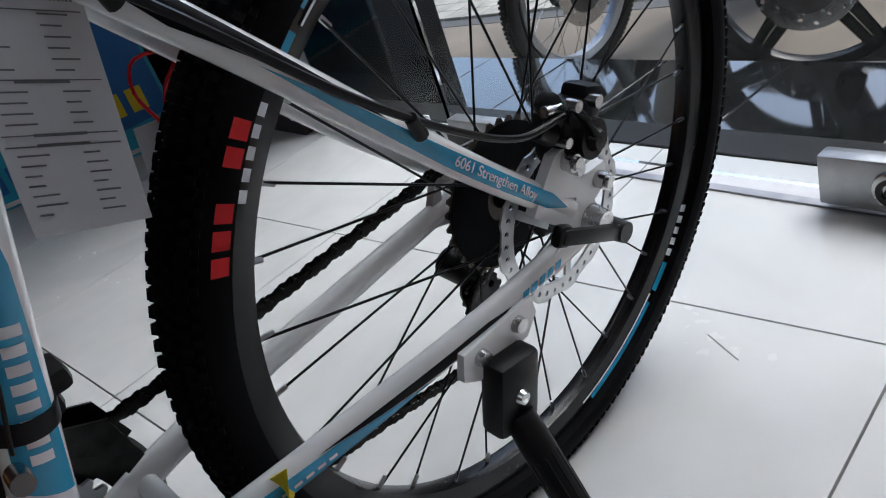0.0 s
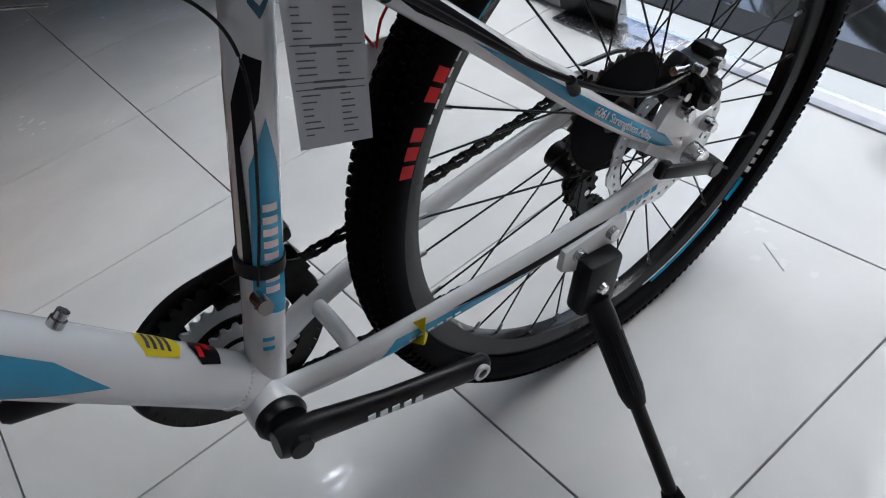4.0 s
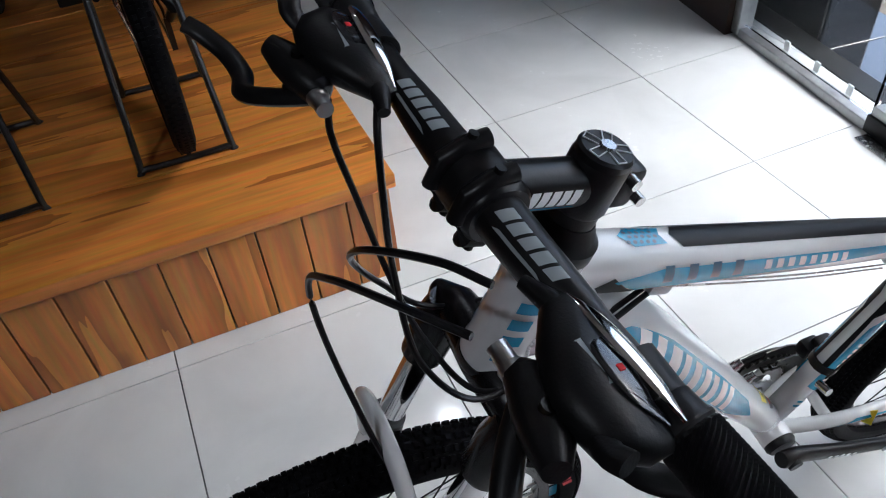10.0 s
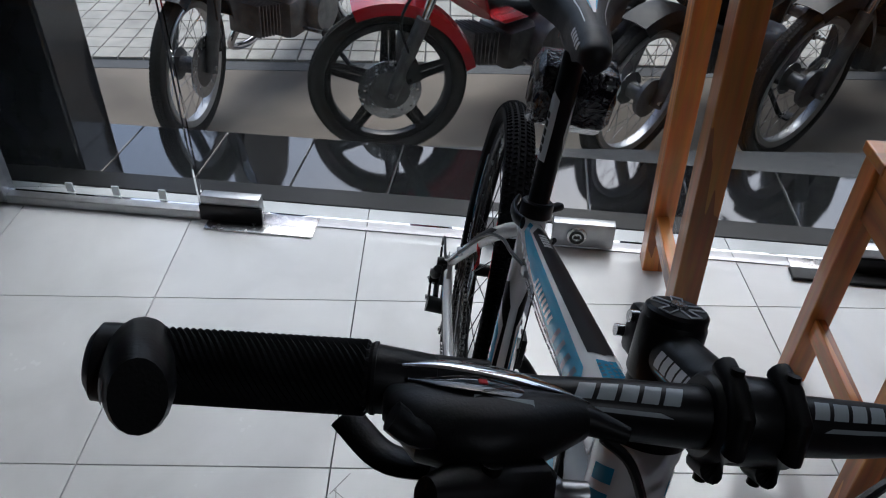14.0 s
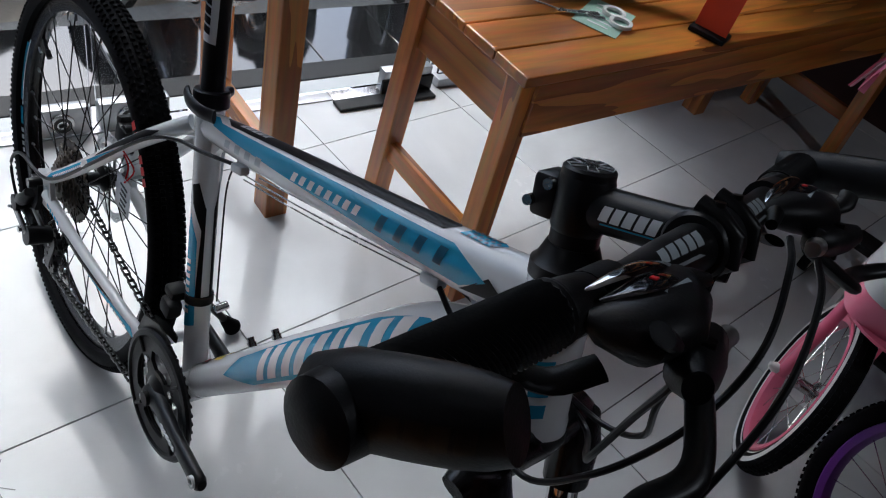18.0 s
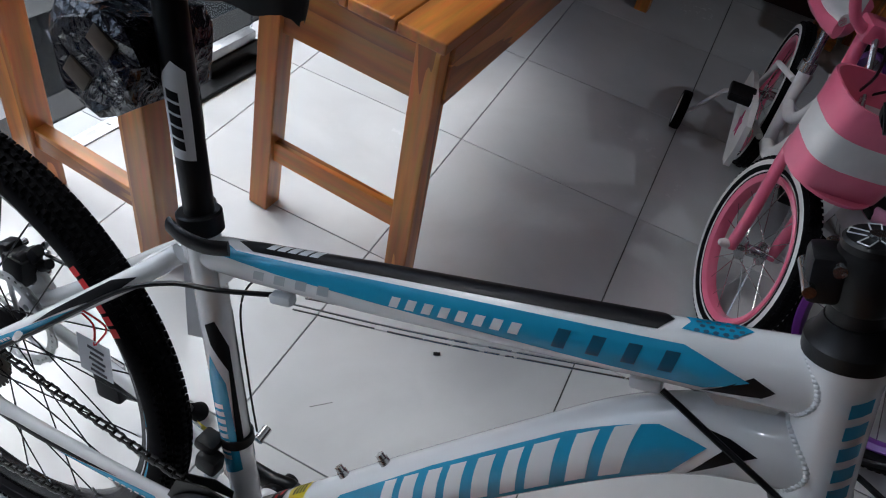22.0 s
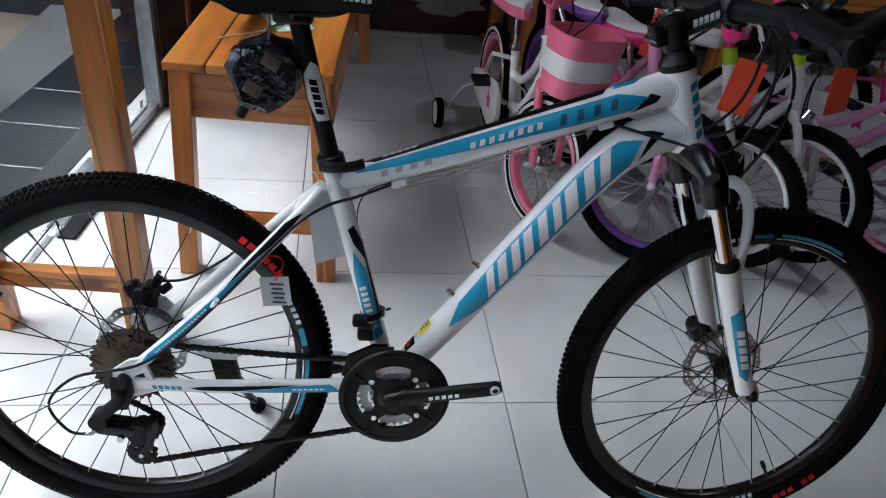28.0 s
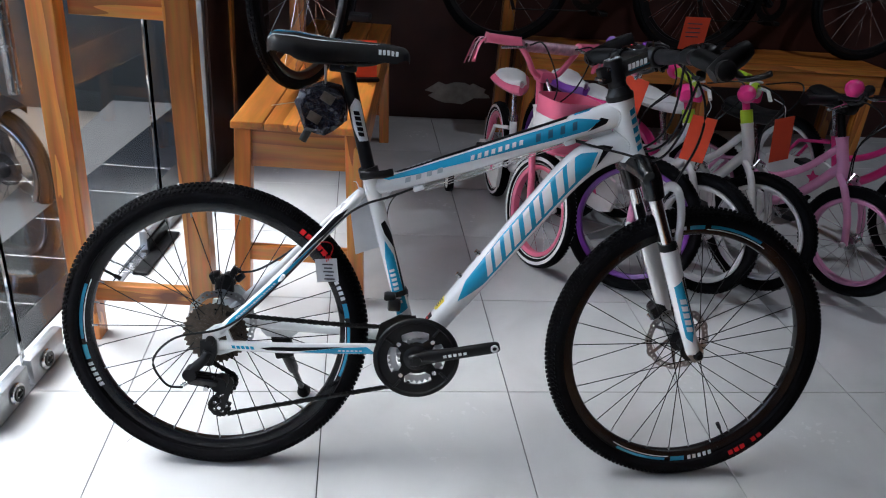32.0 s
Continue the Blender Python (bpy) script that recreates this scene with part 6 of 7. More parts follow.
def kid_bike(label, front, head, steer, R, frame_m, fork_m, rim_m, wall_m=None, tyre_m=RUBBER, stem_m=STEEL, collar_m=None, saddle_m=(IVORY, PINK), bar_m=None, half=0.27, rise=0.10, basket=False, trainers=False, guard_m=None, guards=None, grip_m=PINK, ball=None, bar_turn=0, knobs=None, pad=None, name="kids_bicycle"):
    t = thing(name, label, "bicycle", pose(front[0], front[1], 0, 0, 0, head), group="row of kids' bicycles")
    wb, w = R * 3.3, 0.042
    ax0 = Vector((-wb, 0, R))
    pivot, axis = Vector((-0.045, 0, R + 0.06)), Vector((-0.34, 0, 0.94)).normalized()
    S = Matrix.Translation(pivot) @ Matrix.Rotation(radians(steer), 4, axis) @ Matrix.Translation(-pivot)

    def st(nm, b, m_, lab=""):
        o = part(nm, b, m_, t, lab)
        o.matrix_basis = S
        return o

    def bt(nm, b, m_, lab=""):
        o = part(nm, b, m_, t, lab)
        o.matrix_basis = S @ Matrix.Translation(bz) @ Matrix.Rotation(radians(bar_turn), 4, "Z") @ Matrix.Translation(-bz)
        return o
    small_wheel(t, "front_wheel", S @ Matrix.Translation((0, 0, R)), R, w, tyre_m, rim_m, STEEL, 20, wall_m)
    small_wheel(t, "rear_wheel", Matrix.Translation(ax0), R, w, tyre_m, rim_m, STEEL, 20, wall_m)
    hb, ht = pivot + axis * (R - 0.02), pivot + axis * (R + 0.10)
    for s in (-1, 1):
        st("fork_blade", tube(curve([(0, s * 0.045, R - 0.005), (-0.018, s * 0.047, R + 0.09), (-0.06, s * 0.042, 2 * R - 0.02), (hb.x + 0.004, s * 0.022, hb.z - 0.012)], 14), 0.0125, 12), fork_m)
        st("axle_nut", lathe([(0, 0), (0.009, 0), (0.011, 0.012), (0.006, 0.022), (0, 0.024)] if s > 0 else [(0, 0), (0.009, 0), (0.011, -0.012), (0.006, -0.022), (0, -0.024)], (0, s * 0.052, R), n=14), IVORY)
    st("fork_crown", tube([hb - axis * 0.024, hb], 0.024, 16, up=(0, 1, 0)), fork_m)
    part("head_tube", tube([hb, hb + axis * 0.015, hb + axis * 0.03, ht - axis * 0.012, ht], [0.024, 0.024, 0.020, 0.020, 0.023], 18, up=(0, 1, 0)), frame_m, t)
    if collar_m:
        st("headset_collar", tube([ht, ht + axis * 0.045], 0.021, 16, up=(0, 1, 0)), collar_m)
    sp = ht + axis * 0.10
    st("stem", tube([ht, sp, sp + Vector((0.03, 0, 0.01))], [0.0135, 0.0135, 0.017], 14, up=(0, 1, 0)), stem_m)
    bz = sp + Vector((0.03, 0, 0.01))
    hw, rs = half, rise
    bt("stem_clamp", box(sp + Vector((0.02, 0, 0.005)), (0.070, 0.062, 0.046) if knobs else (0.055, 0.05, 0.04), bev=0.008), stem_m)
    pts = [(bz.x - 0.05, -hw, bz.z + rs), (bz.x - 0.02, -hw * 0.63, bz.z + rs * 1.05), (bz.x, -hw * 0.41, bz.z + rs * 0.6), (bz.x, -0.04, bz.z), (bz.x, 0.04, bz.z), (bz.x, hw * 0.41, bz.z + rs * 0.6), (bz.x - 0.02, hw * 0.63, bz.z + rs * 1.05), (bz.x - 0.05, hw, bz.z + rs)]
    bt("handlebar", tube(curve(pts, 42), 0.0105, 12), bar_m or fork_m)
    for s in (-1, 1):
        g = [(bz.x - 0.05 + 0.02 * k, s * (hw - 0.055 * k), bz.z + rs + 0.001 * k) for k in (-0.2, 0, 1, 1.9)]
        bt("grip", tube(g, [0.02, 0.016, 0.0165, 0.017], 14), grip_m)
        if knobs:
            bt("grip_knob", lathe([(0, -0.03), (0.016, -0.027), (0.028, -0.010), (0.029, 0.006), (0.018, 0.024), (0, 0.029)], (bz.x - 0.055, s * (hw + 0.012), bz.z + rs), "y", 20), knobs)
        if pad:
            for k in range(5):
                a = k * 1.25
                st("streamer", tube(curve([(bz.x - 0.05, s * (hw + 0.008), bz.z + rs), (bz.x - 0.06 + 0.02 * math.cos(a), s * (hw + 0.035), bz.z + rs - 0.02 + 0.012 * math.sin(a)), (bz.x - 0.07 + 0.03 * math.cos(a), s * (hw + 0.045 + 0.01 * math.sin(a)), bz.z + rs - 0.075 - 0.012 * (k % 3))], 8), (0.007, 0.0012), 6), pad if k % 2 else grip_m)
        bt("brake_lever", tube([(bz.x + 0.0, s * (hw - 0.12), bz.z + rs), (bz.x + 0.03, s * (hw - 0.10), bz.z + rs - 0.005), (bz.x + 0.025, s * (hw - 0.01), bz.z + rs - 0.015)], [(0.007, 0.005)] * 3, 8), IVORY if knobs else STEEL)
        st("brake_cable", tube(curve([(bz.x + 0.01, s * (hw - 0.13), bz.z + rs), (bz.x + 0.10, s * 0.10, bz.z + rs + 0.02), (bz.x + 0.14, s * 0.04, bz.z + 0.0), (bz.x + 0.07, 0.0, bz.z - 0.12), (hb.x + 0.03, -s * 0.01, hb.z - 0.03)], 24), 0.0028, 6), IVORY if hw > 0.25 else CABLE)
    if pad:
        st("bar_pad", tube([(bz.x - 0.012, -hw * 0.52, bz.z + rs * 0.92), (bz.x - 0.012, -hw * 0.50, bz.z + rs * 0.92), (bz.x - 0.012, hw * 0.50, bz.z + rs * 0.92), (bz.x - 0.012, hw * 0.52, bz.z + rs * 0.92)], [0.010, 0.019, 0.019, 0.010], 14), pad, "pale pink padded sleeve on the cross bar")
    st("front_brake", tube([(hb.x + 0.035, -0.04, R * 2 - 0.03), (hb.x + 0.045, -0.03, R * 2 + 0.015), (hb.x + 0.04, 0.0, R * 2 + 0.03), (hb.x + 0.045, 0.03, R * 2 + 0.015), (hb.x + 0.035, 0.04, R * 2 - 0.03)], 0.006, 8), STEEL)
    bb = Vector((-wb * 0.60, 0, R + 0.015))
    seat = Vector((-wb * 0.70, 0, R + 0.20))
    part("seat_tube", tube([bb, seat], 0.0145, 14, up=(0, 1, 0)), frame_m, t)
    part("down_tube", tube(curve([hb + axis * 0.02, (-wb * 0.32, 0, R + 0.125), (-wb * 0.46, 0, R + 0.045), bb], 18), 0.018, 14, up=(0, 1, 0)), frame_m, t)
    part("top_tube", tube(curve([ht - axis * 0.03, (-wb * 0.36, 0, R + 0.20), (-wb * 0.52, 0, R + 0.13), bb.lerp(seat, 0.55)], 18), 0.0135, 12, up=(0, 1, 0)), frame_m, t)
    for s in (-1, 1):
        part("chain_stay", tube([bb + Vector((-0.02, s * 0.02, 0)), (-wb * 0.75, s * 0.042, R + 0.008), ax0 + Vector((0, s * 0.05, 0))], 0.009, 10), frame_m, t)
        part("seat_stay", tube([seat + Vector((0, s * 0.012, -0.04)), ax0 + Vector((0.08, s * 0.042, 0.13)), ax0 + Vector((0, s * 0.05, 0))], 0.008, 10), frame_m, t)
        cr = part("crank", tube([bb + Vector((0, s * 0.05, 0)), bb + Vector((s * 0.085, s * 0.058, -s * 0.055))], [(0.008, 0.006)] * 2, 8), STEEL, t)
        part("pedal", box(bb + Vector((s * 0.085, s * 0.098, -s * 0.055)), (0.075, 0.066, 0.020), bev=0.005), PLASTIC, cr, smooth=False)
    part("seat_post", tube([seat, seat + Vector((-0.035, 0, 0.10))], 0.011, 12, up=(0, 1, 0)), STEEL, t)
    part("seat_clamp", tube([seat - Vector((0, 0, 0.012)), seat + Vector((-0.004, 0, 0.012))], 0.019, 14, up=(0, 1, 0)), STEEL, t)
    kid_saddle(t, seat + Vector((-0.04, 0, 0.125)), *saddle_m)
    gm = guard_m or IVORY
    x0, x1 = -wb - 0.045, bb.x + 0.075
    pr = [(x1 + 0.0, R + 0.015), (x1 - 0.02, R + 0.07), (bb.x - 0.02, R + 0.09), (ax0.x + 0.03, R + 0.055), (x0, R + 0.03), (x0 - 0.005, R - 0.02), (ax0.x, R - 0.045), (bb.x, R - 0.07), (x1 - 0.02, R - 0.05)]
    cg = part("chain_guard", plate(pr, -0.074, -0.060), gm, t)
    part("guard_print", plate([(bb.x - 0.05 + 0.035 * math.cos(q) * (1 if k % 2 else 0.5), R + 0.012 + 0.035 * math.sin(q) * (1 if k % 2 else 0.5)) for k, q in enumerate([math.pi * j / 5 for j in range(10)])], -0.0755, -0.0738), HOTPINK, cg)
    if guards:
        part("rear_mudguard", arc_guard(R + 0.016, 0.058, 20, 190), guards, t).matrix_basis = Matrix.Translation(ax0)
    if trainers:
        for s in (-1, 1):
            p = ax0 + Vector((-0.02, s * 0.20, -R + 0.058))
            tw = part("training_wheel", lathe([(0.0, -0.012), (0.045, -0.012), (0.047, -0.004), (0.047, 0.004), (0.045, 0.012), (0.0, 0.012)], p, n=28), IVORY, t)
            part("tyre_band", lathe([(0.046, -0.013), (0.056, -0.013), (0.058, 0.0), (0.056, 0.013), (0.046, 0.013)], p, n=32, closed=True), RUBBER, tw)
            part("training_arm", tube([ax0 + Vector((0, s * 0.055, 0)), ax0 + Vector((-0.01, s * 0.12, -0.04)), p + Vector((0, -s * 0.02, 0.004))], [(0.011, 0.005)] * 3, 8), IVORY, t)
    if basket:
        c = Vector((hb.x + 0.13, 0, hb.z + 0.095))

        def band(z0, z1, g0, g1, m_, nm):
            rings = []
            for zz, g in ((z0, g0), (z1, g1)):
                rings.append([Vector((c.x + 0.080 * g * math.copysign(abs(math.cos(q)) ** 0.6, math.cos(q)), 0.102 * g * math.copysign(abs(math.sin(q)) ** 0.6, math.sin(q)), c.z + zz)) for q in [2 * math.pi * j / 28 for j in range(28)]])
            inner = [[v * 1.0 for v in r] for r in rings]
            for r in inner:
                for v in r:
                    v.x = c.x + (v.x - c.x) * 0.95
                    v.y *= 0.95
            b = bmesh.new()
            add_ring_tube(b, [rings[0], rings[1], inner[1], inner[0]], closed=True)
            return st(nm, b, m_)
        bs = band(-0.085, -0.03, 0.88, 0.93, PINK, "basket")
        band(-0.0298, 0.03, 0.93, 0.98, IVORY, "basket_band")
        band(0.0302, 0.09, 0.98, 1.03, PINK, "basket_rim")
        st("basket_bottom", lathe([(0, -0.087), (0.09, -0.087), (0.09, -0.081), (0, -0.081)], c, "z", 24), PINK)
        st("basket_bracket", tube([(bz.x, 0, bz.z), (c.x - 0.05, 0, c.z + 0.02)], 0.006, 8), STEEL)
    if ball:
        st("bell", lathe([(0, -0.03), (0.018, -0.026), (0.03, -0.008), (0.031, 0.006), (0.02, 0.024), (0, 0.031)], (bz.x + 0.02, -0.05, bz.z + 0.075), "z", 20), ball)
    return t


kid_bike("pink kids' bicycle with a striped basket and training wheels", (1.222, 0.79), -87, 18, 0.205, IVORY, PINK, PINK, IVORY, basket=True, trainers=True, stem_m=PINK, bar_m=PINK, half=0.225, rise=0.10, pad=PADPINK)
kid_bike("pink kids' bicycle with purple rims and a white chain guard", (1.508, 0.635), -80, 48, 0.235, LILAC, LILAC, PURPLE, stem_m=STEEL, saddle_m=(IVORY, PURPLE), grip_m=PURPLE, ball=PURPLE, half=0.22, rise=0.06)
kid_bike("white kids' bicycle with lime collar and magenta stem", (1.765, 0.615), -62, 4, 0.212, IVORY, IVORY, IVORY, stem_m=HOTPINK, collar_m=LIME, guards=HOTPINK, saddle_m=(IVORY, HOTPINK), grip_m=LIME, bar_m=IVORY, half=0.17, rise=0.03, bar_turn=42, knobs=HOTPINK)
kid_bike("white kids' bicycle with magenta mudguards and a price card", (1.988, 0.645), -62, 2, 0.212, IVORY, IVORY, IVORY, stem_m=HOTPINK, collar_m=LIME, guards=HOTPINK, saddle_m=(IVORY, IVORY), grip_m=LIME, bar_m=IVORY, half=0.17, rise=0.03, bar_turn=42, knobs=HOTPINK)
kid_bike("lilac pink kids' bicycle with pale pink rims", (2.325, 0.61), -62, 0, 0.20, LILAC, LILAC, LILAC, stem_m=PLASTIC, ball=HOTPINK, saddle_m=(PLASTIC, PLASTIC), grip_m=PLASTIC, bar_m=PLASTIC, half=0.19, rise=0.03)
kid_bike("dark pink kids' bicycle at the end of the row", (2.72, 0.78), -72, 8, 0.21, HOTPINK, HOTPINK, IVORY, stem_m=PLASTIC, saddle_m=(PLASTIC, PLASTIC), grip_m=PLASTIC, bar_m=PLASTIC, half=0.19, rise=0.03)


def adult_bike(name, label, m, frame_m, R=0.34, w=0.034, rim_m=BLACK, group="", bars=True, spokes=24, steer=0):
    """A plain adult bicycle. Origin at the rear wheel's contact, x forward."""
    t = thing(name, label, "bicycle", m, group)
    wb = 1.03
    small_wheel(t, "rear_wheel", Matrix.Translation((0, 0, R)), R, w, RUBBER, rim_m, STEEL, spokes, hub_mat=BLACK, hub_w=0.07, rim_h=0.02)
    small_wheel(t, "front_wheel", Matrix.Translation((wb, 0, R)) @ pose(0, 0, 0, 0, 0, steer), R, w, RUBBER, rim_m, STEEL, spokes, hub_mat=BLACK, hub_w=0.06, rim_h=0.02)
    bb, st, hb, ht = Vector((0.42, 0, 0.28)), Vector((0.27, 0, 0.74)), Vector((0.90, 0, 0.74)), Vector((0.865, 0, 0.88))
    part("down_tube", tube([bb, hb], 0.021, 14), frame_m, t)
    part("top_tube", tube([st - Vector((0, 0, 0.02)), ht - Vector((0, 0, 0.03))], 0.017, 14), frame_m, t)
    part("seat_tube", tube([bb, st], 0.016, 14), frame_m, t)
    part("head_tube", tube([hb - Vector((-0.006, 0, 0.02)), ht], 0.022, 14), frame_m, t)
    part("bottom_bracket", lathe([(0, -0.036), (0.021, -0.036), (0.021, 0.036), (0, 0.036)], bb, n=20), frame_m, t)
    for s in (-1, 1):
        part("chain_stay", tube([bb + Vector((-0.03, s * 0.02, 0)), (0.1, s * 0.055, R - 0.02), (0, s * 0.062, R)], 0.009, 10), frame_m, t)
        part("seat_stay", tube([st + Vector((0.005, s * 0.016, -0.03)), (0, s * 0.062, R)], 0.0075, 10), frame_m, t)
        part("fork_blade", tube(curve([(hb.x + 0.012, s * 0.03, hb.z - 0.05), (wb - 0.06, s * 0.05, R + 0.14), (wb, s * 0.056, R)], 12), 0.012, 12), frame_m, t)
        cr = part("crank", tube([bb + Vector((0, s * 0.06, 0)), bb + Vector((s * 0.12, s * 0.07, -s * 0.12))], [(0.010, 0.007)] * 2, 8), BLACK, t)
        part("pedal", box(bb + Vector((s * 0.12, s * 0.12, -s * 0.12)), (0.09, 0.08, 0.022), bev=0.004), PLASTIC, cr, smooth=False)
    part("fork_crown", box((hb.x + 0.012, 0, hb.z - 0.035), (0.045, 0.09, 0.03), bev=0.008), frame_m, t)
    part("chainring", lathe([(0.055, -0.002), (0.088, -0.0015), (0.088, 0.0015), (0.055, 0.002)], bb + Vector((0, -0.048, 0)), n=40, closed=True), DARKSTEEL, t)
    for k in range(6):
        part("sprocket", lathe([(0.017, -0.001), (0.045 - 0.0045 * k, -0.001), (0.045 - 0.0045 * k, 0.001), (0.017, 0.001)], (0, -0.030 - 0.0045 * k, R), n=28, closed=True), DARKSTEEL, t)
    dr = part("rear_derailleur", tube([(0.005, -0.062, R - 0.03), (0.0, -0.075, R - 0.06), (0.02, -0.060, R - 0.085)], [0.011, 0.014, 0.010], 10), PLASTIC, t)
    part("cage", add_plate(bmesh.new(), [(0.012, R - 0.08), (0.03, R - 0.085), (0.055, R - 0.155), (0.04, R - 0.165)], -0.060, -0.048), BLACK, dr)
    part("chain", tube([bb + Vector((-0.0, -0.048, 0.088)), (0, -0.042, R + 0.036), (-0.036, -0.042, R), (0.012, -0.052, R - 0.06), (0.045, -0.052, R - 0.16), bb + Vector((0, -0.048, -0.088))], (0.003, 0.004), 6), DARKSTEEL, t)
    part("seat_post", tube([st, st + Vector((-0.05, 0, 0.15))], 0.0135, 12), BLACK, t)
    kid_saddle(t, st + Vector((-0.05, 0, 0.175)), SADDLE, SADDLE, 1.2)
    if bars:
        b0 = ht + Vector((-0.012, 0, 0.05))
        part("stem", tube([ht, b0, b0 + Vector((0.09, 0, 0.02))], [0.016, 0.018, 0.017], 12, up=(0, 1, 0)), BLACK, t)
        part("handlebar", tube(curve([(b0.x + 0.05, -0.30, b0.z + 0.03), (b0.x + 0.085, -0.12, b0.z + 0.025), (b0.x + 0.09, 0, b0.z + 0.02), (b0.x + 0.085, 0.12, b0.z + 0.025), (b0.x + 0.05, 0.30, b0.z + 0.03)], 20), 0.0125, 12), BLACK, t)
        for s in (-1, 1):
            part("grip", tube([(b0.x + 0.048, s * 0.31, b0.z + 0.03), (b0.x + 0.066, s * 0.20, b0.z + 0.029)], 0.016, 12), GRIP, t)
            part("brake_cable", tube(curve([(b0.x + 0.08, s * 0.17, b0.z + 0.02), (b0.x + 0.19, s * 0.08, b0.z - 0.02), (b0.x + 0.14, 0, b0.z - 0.14), (hb.x + 0.05, 0, hb.z - 0.03)], 18), 0.0026, 6), CABLE, t)
    return t


def wheel_stand(x, y, z):
    t = thing("bicycle_stand", "black bent wire stand holding a bicycle wheel", "stand", pose(x, y, z), group="bicycle stands")
    r = 0.0072
    for s, y0 in ((1, 0.12), (-1, -0.24)):
        top = -0.03
        part("loop", tube(curve([(-0.075, top, 0.43), (-0.098, y0 * 0.96, 0.022), (-0.088, y0, r), (0.088, y0, r), (0.098, y0 * 0.96, 0.022), (0.075, top, 0.43)], 30), r, 8, up=(0, 1, 0.3)), WIRE, t)
    part("hook", tube(curve([(-0.075, -0.03, 0.43), (-0.06, -0.03, 0.45), (-0.03, -0.03, 0.40), (0.03, -0.03, 0.40), (0.06, -0.03, 0.45), (0.075, -0.03, 0.43)], 20), r, 8, up=(0, 1, 0)), WIRE, t)
    return t


TOP = 0.287
for _x, _y, _fm, _lab in ((2.12, -1.44, GLOSS, "black bicycle parked on the pine platform"), (1.74, -1.41, MOTORED, "dark red bicycle parked on the pine platform"), (1.34, -1.43, GLOSS, "black bicycle at the platform's end, rear wheel in a stand")):
    adult_bike("bicycle", _lab, pose(_x, _y, TOP, 0, 0, -91 if _x > 1.5 else -88), _fm, w=0.032 if _x > 1.5 else 0.044, rim_m=BLACK if _x < 1.5 else GLOSS, group="bicycles on the platform")
    wheel_stand(_x, _y, TOP)
for _x, _h in ((1.75, 0), (2.75, 4)):
    adult_bike("bicycle", "black bicycle on the platform along the maroon wall", pose(_x - 0.45, 2.32, 0.501, 0, 0, _h), GLOSS, group="bicycles on the platform", spokes=20)
def hang_card(x, y, z, turn, tilt):
    cd = thing("price_card", "orange-red price card hanging from a handlebar", "card", pose(x, y, z, 0, tilt, turn), group="price cards")
    part("card", box((0, 0, -0.075), (0.078, 0.002, 0.15)), ORANGE, cd, smooth=False)
    part("string", tube(curve([(0, 0, -0.004), (0.01, 0.02, 0.03), (0, 0.06, 0.045)], 8), 0.0014, 5), IVORY, cd)


hang_card(1.675, 0.60, 0.628, -18, 6)
hang_card(1.955, 0.62, 0.633, 14, -8)
hang_card(1.50, 0.78, 0.70, -25, 10)
_rc = thing("price_card", "orange-red price card standing on the rear platform", "card", pose(2.265, 2.14, 0.635, 8, 0, 4), group="price cards")
part("card", box((0, 0, 0), (0.135, 0.003, 0.165)), ORANGE, _rc, smooth=False)
part("holder", tube([(0, 0.012, -0.115), (0, 0.006, -0.04)], 0.003, 6), WIRE, _rc)
for _k in range(4):
    part("print_line", box((-0.01, -0.0025, 0.05 - 0.022 * _k), (0.08 - 0.012 * (_k % 2), 0.001, 0.005)), TEXTINK, _rc, smooth=False)

adult_bike("bicycle", "black bicycle standing on the pine bench", pose(0.518, 1.908, 0.589, 0, 0, 263.4), GLOSS, R=0.33, steer=-18, group="")


def moto_wheel(t, name, m, R, w, alloy, disc):
    rim_m = GLOSS if alloy else ALLOY
    wh = small_wheel(t, name, m, R, w, DUSTY, rim_m, STEEL, 0 if alloy else 32, hub_mat=ENGINE, hub_r=0.038, hub_w=0.09, rim_h=0.02, cross=0.35)
    if alloy:
        for k in range(5):
            q = 2 * math.pi * k / 5 + 0.3
            b = bmesh.new()
            for s in (-1, 1):
                add_tube(b, [(0.035 * math.cos(q + s * 0.5), 0, 0.035 * math.sin(q + s * 0.5)), ((R - w - 0.02) * math.cos(q + s * 0.06), 0, (R - w - 0.02) * math.sin(q + s * 0.06))], [(0.010, 0.016), (0.007, 0.012)], 8)
            part("cast_spoke", b, GLOSS, wh)
    if disc:
        part("brake_disc", plate(circle((0, 0), 0.112, 36), 0.052, 0.057, [circle((0, 0), 0.072, 24)] + [circle(((0.088 + 0.010 * (k % 2)) * math.cos(k * math.pi / 9), (0.088 + 0.010 * (k % 2)) * math.sin(k * math.pi / 9)), 0.005, 8) for k in range(18)]), STEEL, wh, smooth=False)
        part("disc_carrier", lathe([(0.0, 0.045), (0.05, 0.045), (0.074, 0.053), (0.074, 0.056), (0.045, 0.060), (0.0, 0.062)], n=24), ENGINE, wh)
    else:
        part("brake_drum", lathe([(0, 0.03), (0.066, 0.03), (0.070, 0.05), (0.055, 0.058), (0.02, 0.062), (0, 0.062)], n=28), ENGINE, wh)
    return wh


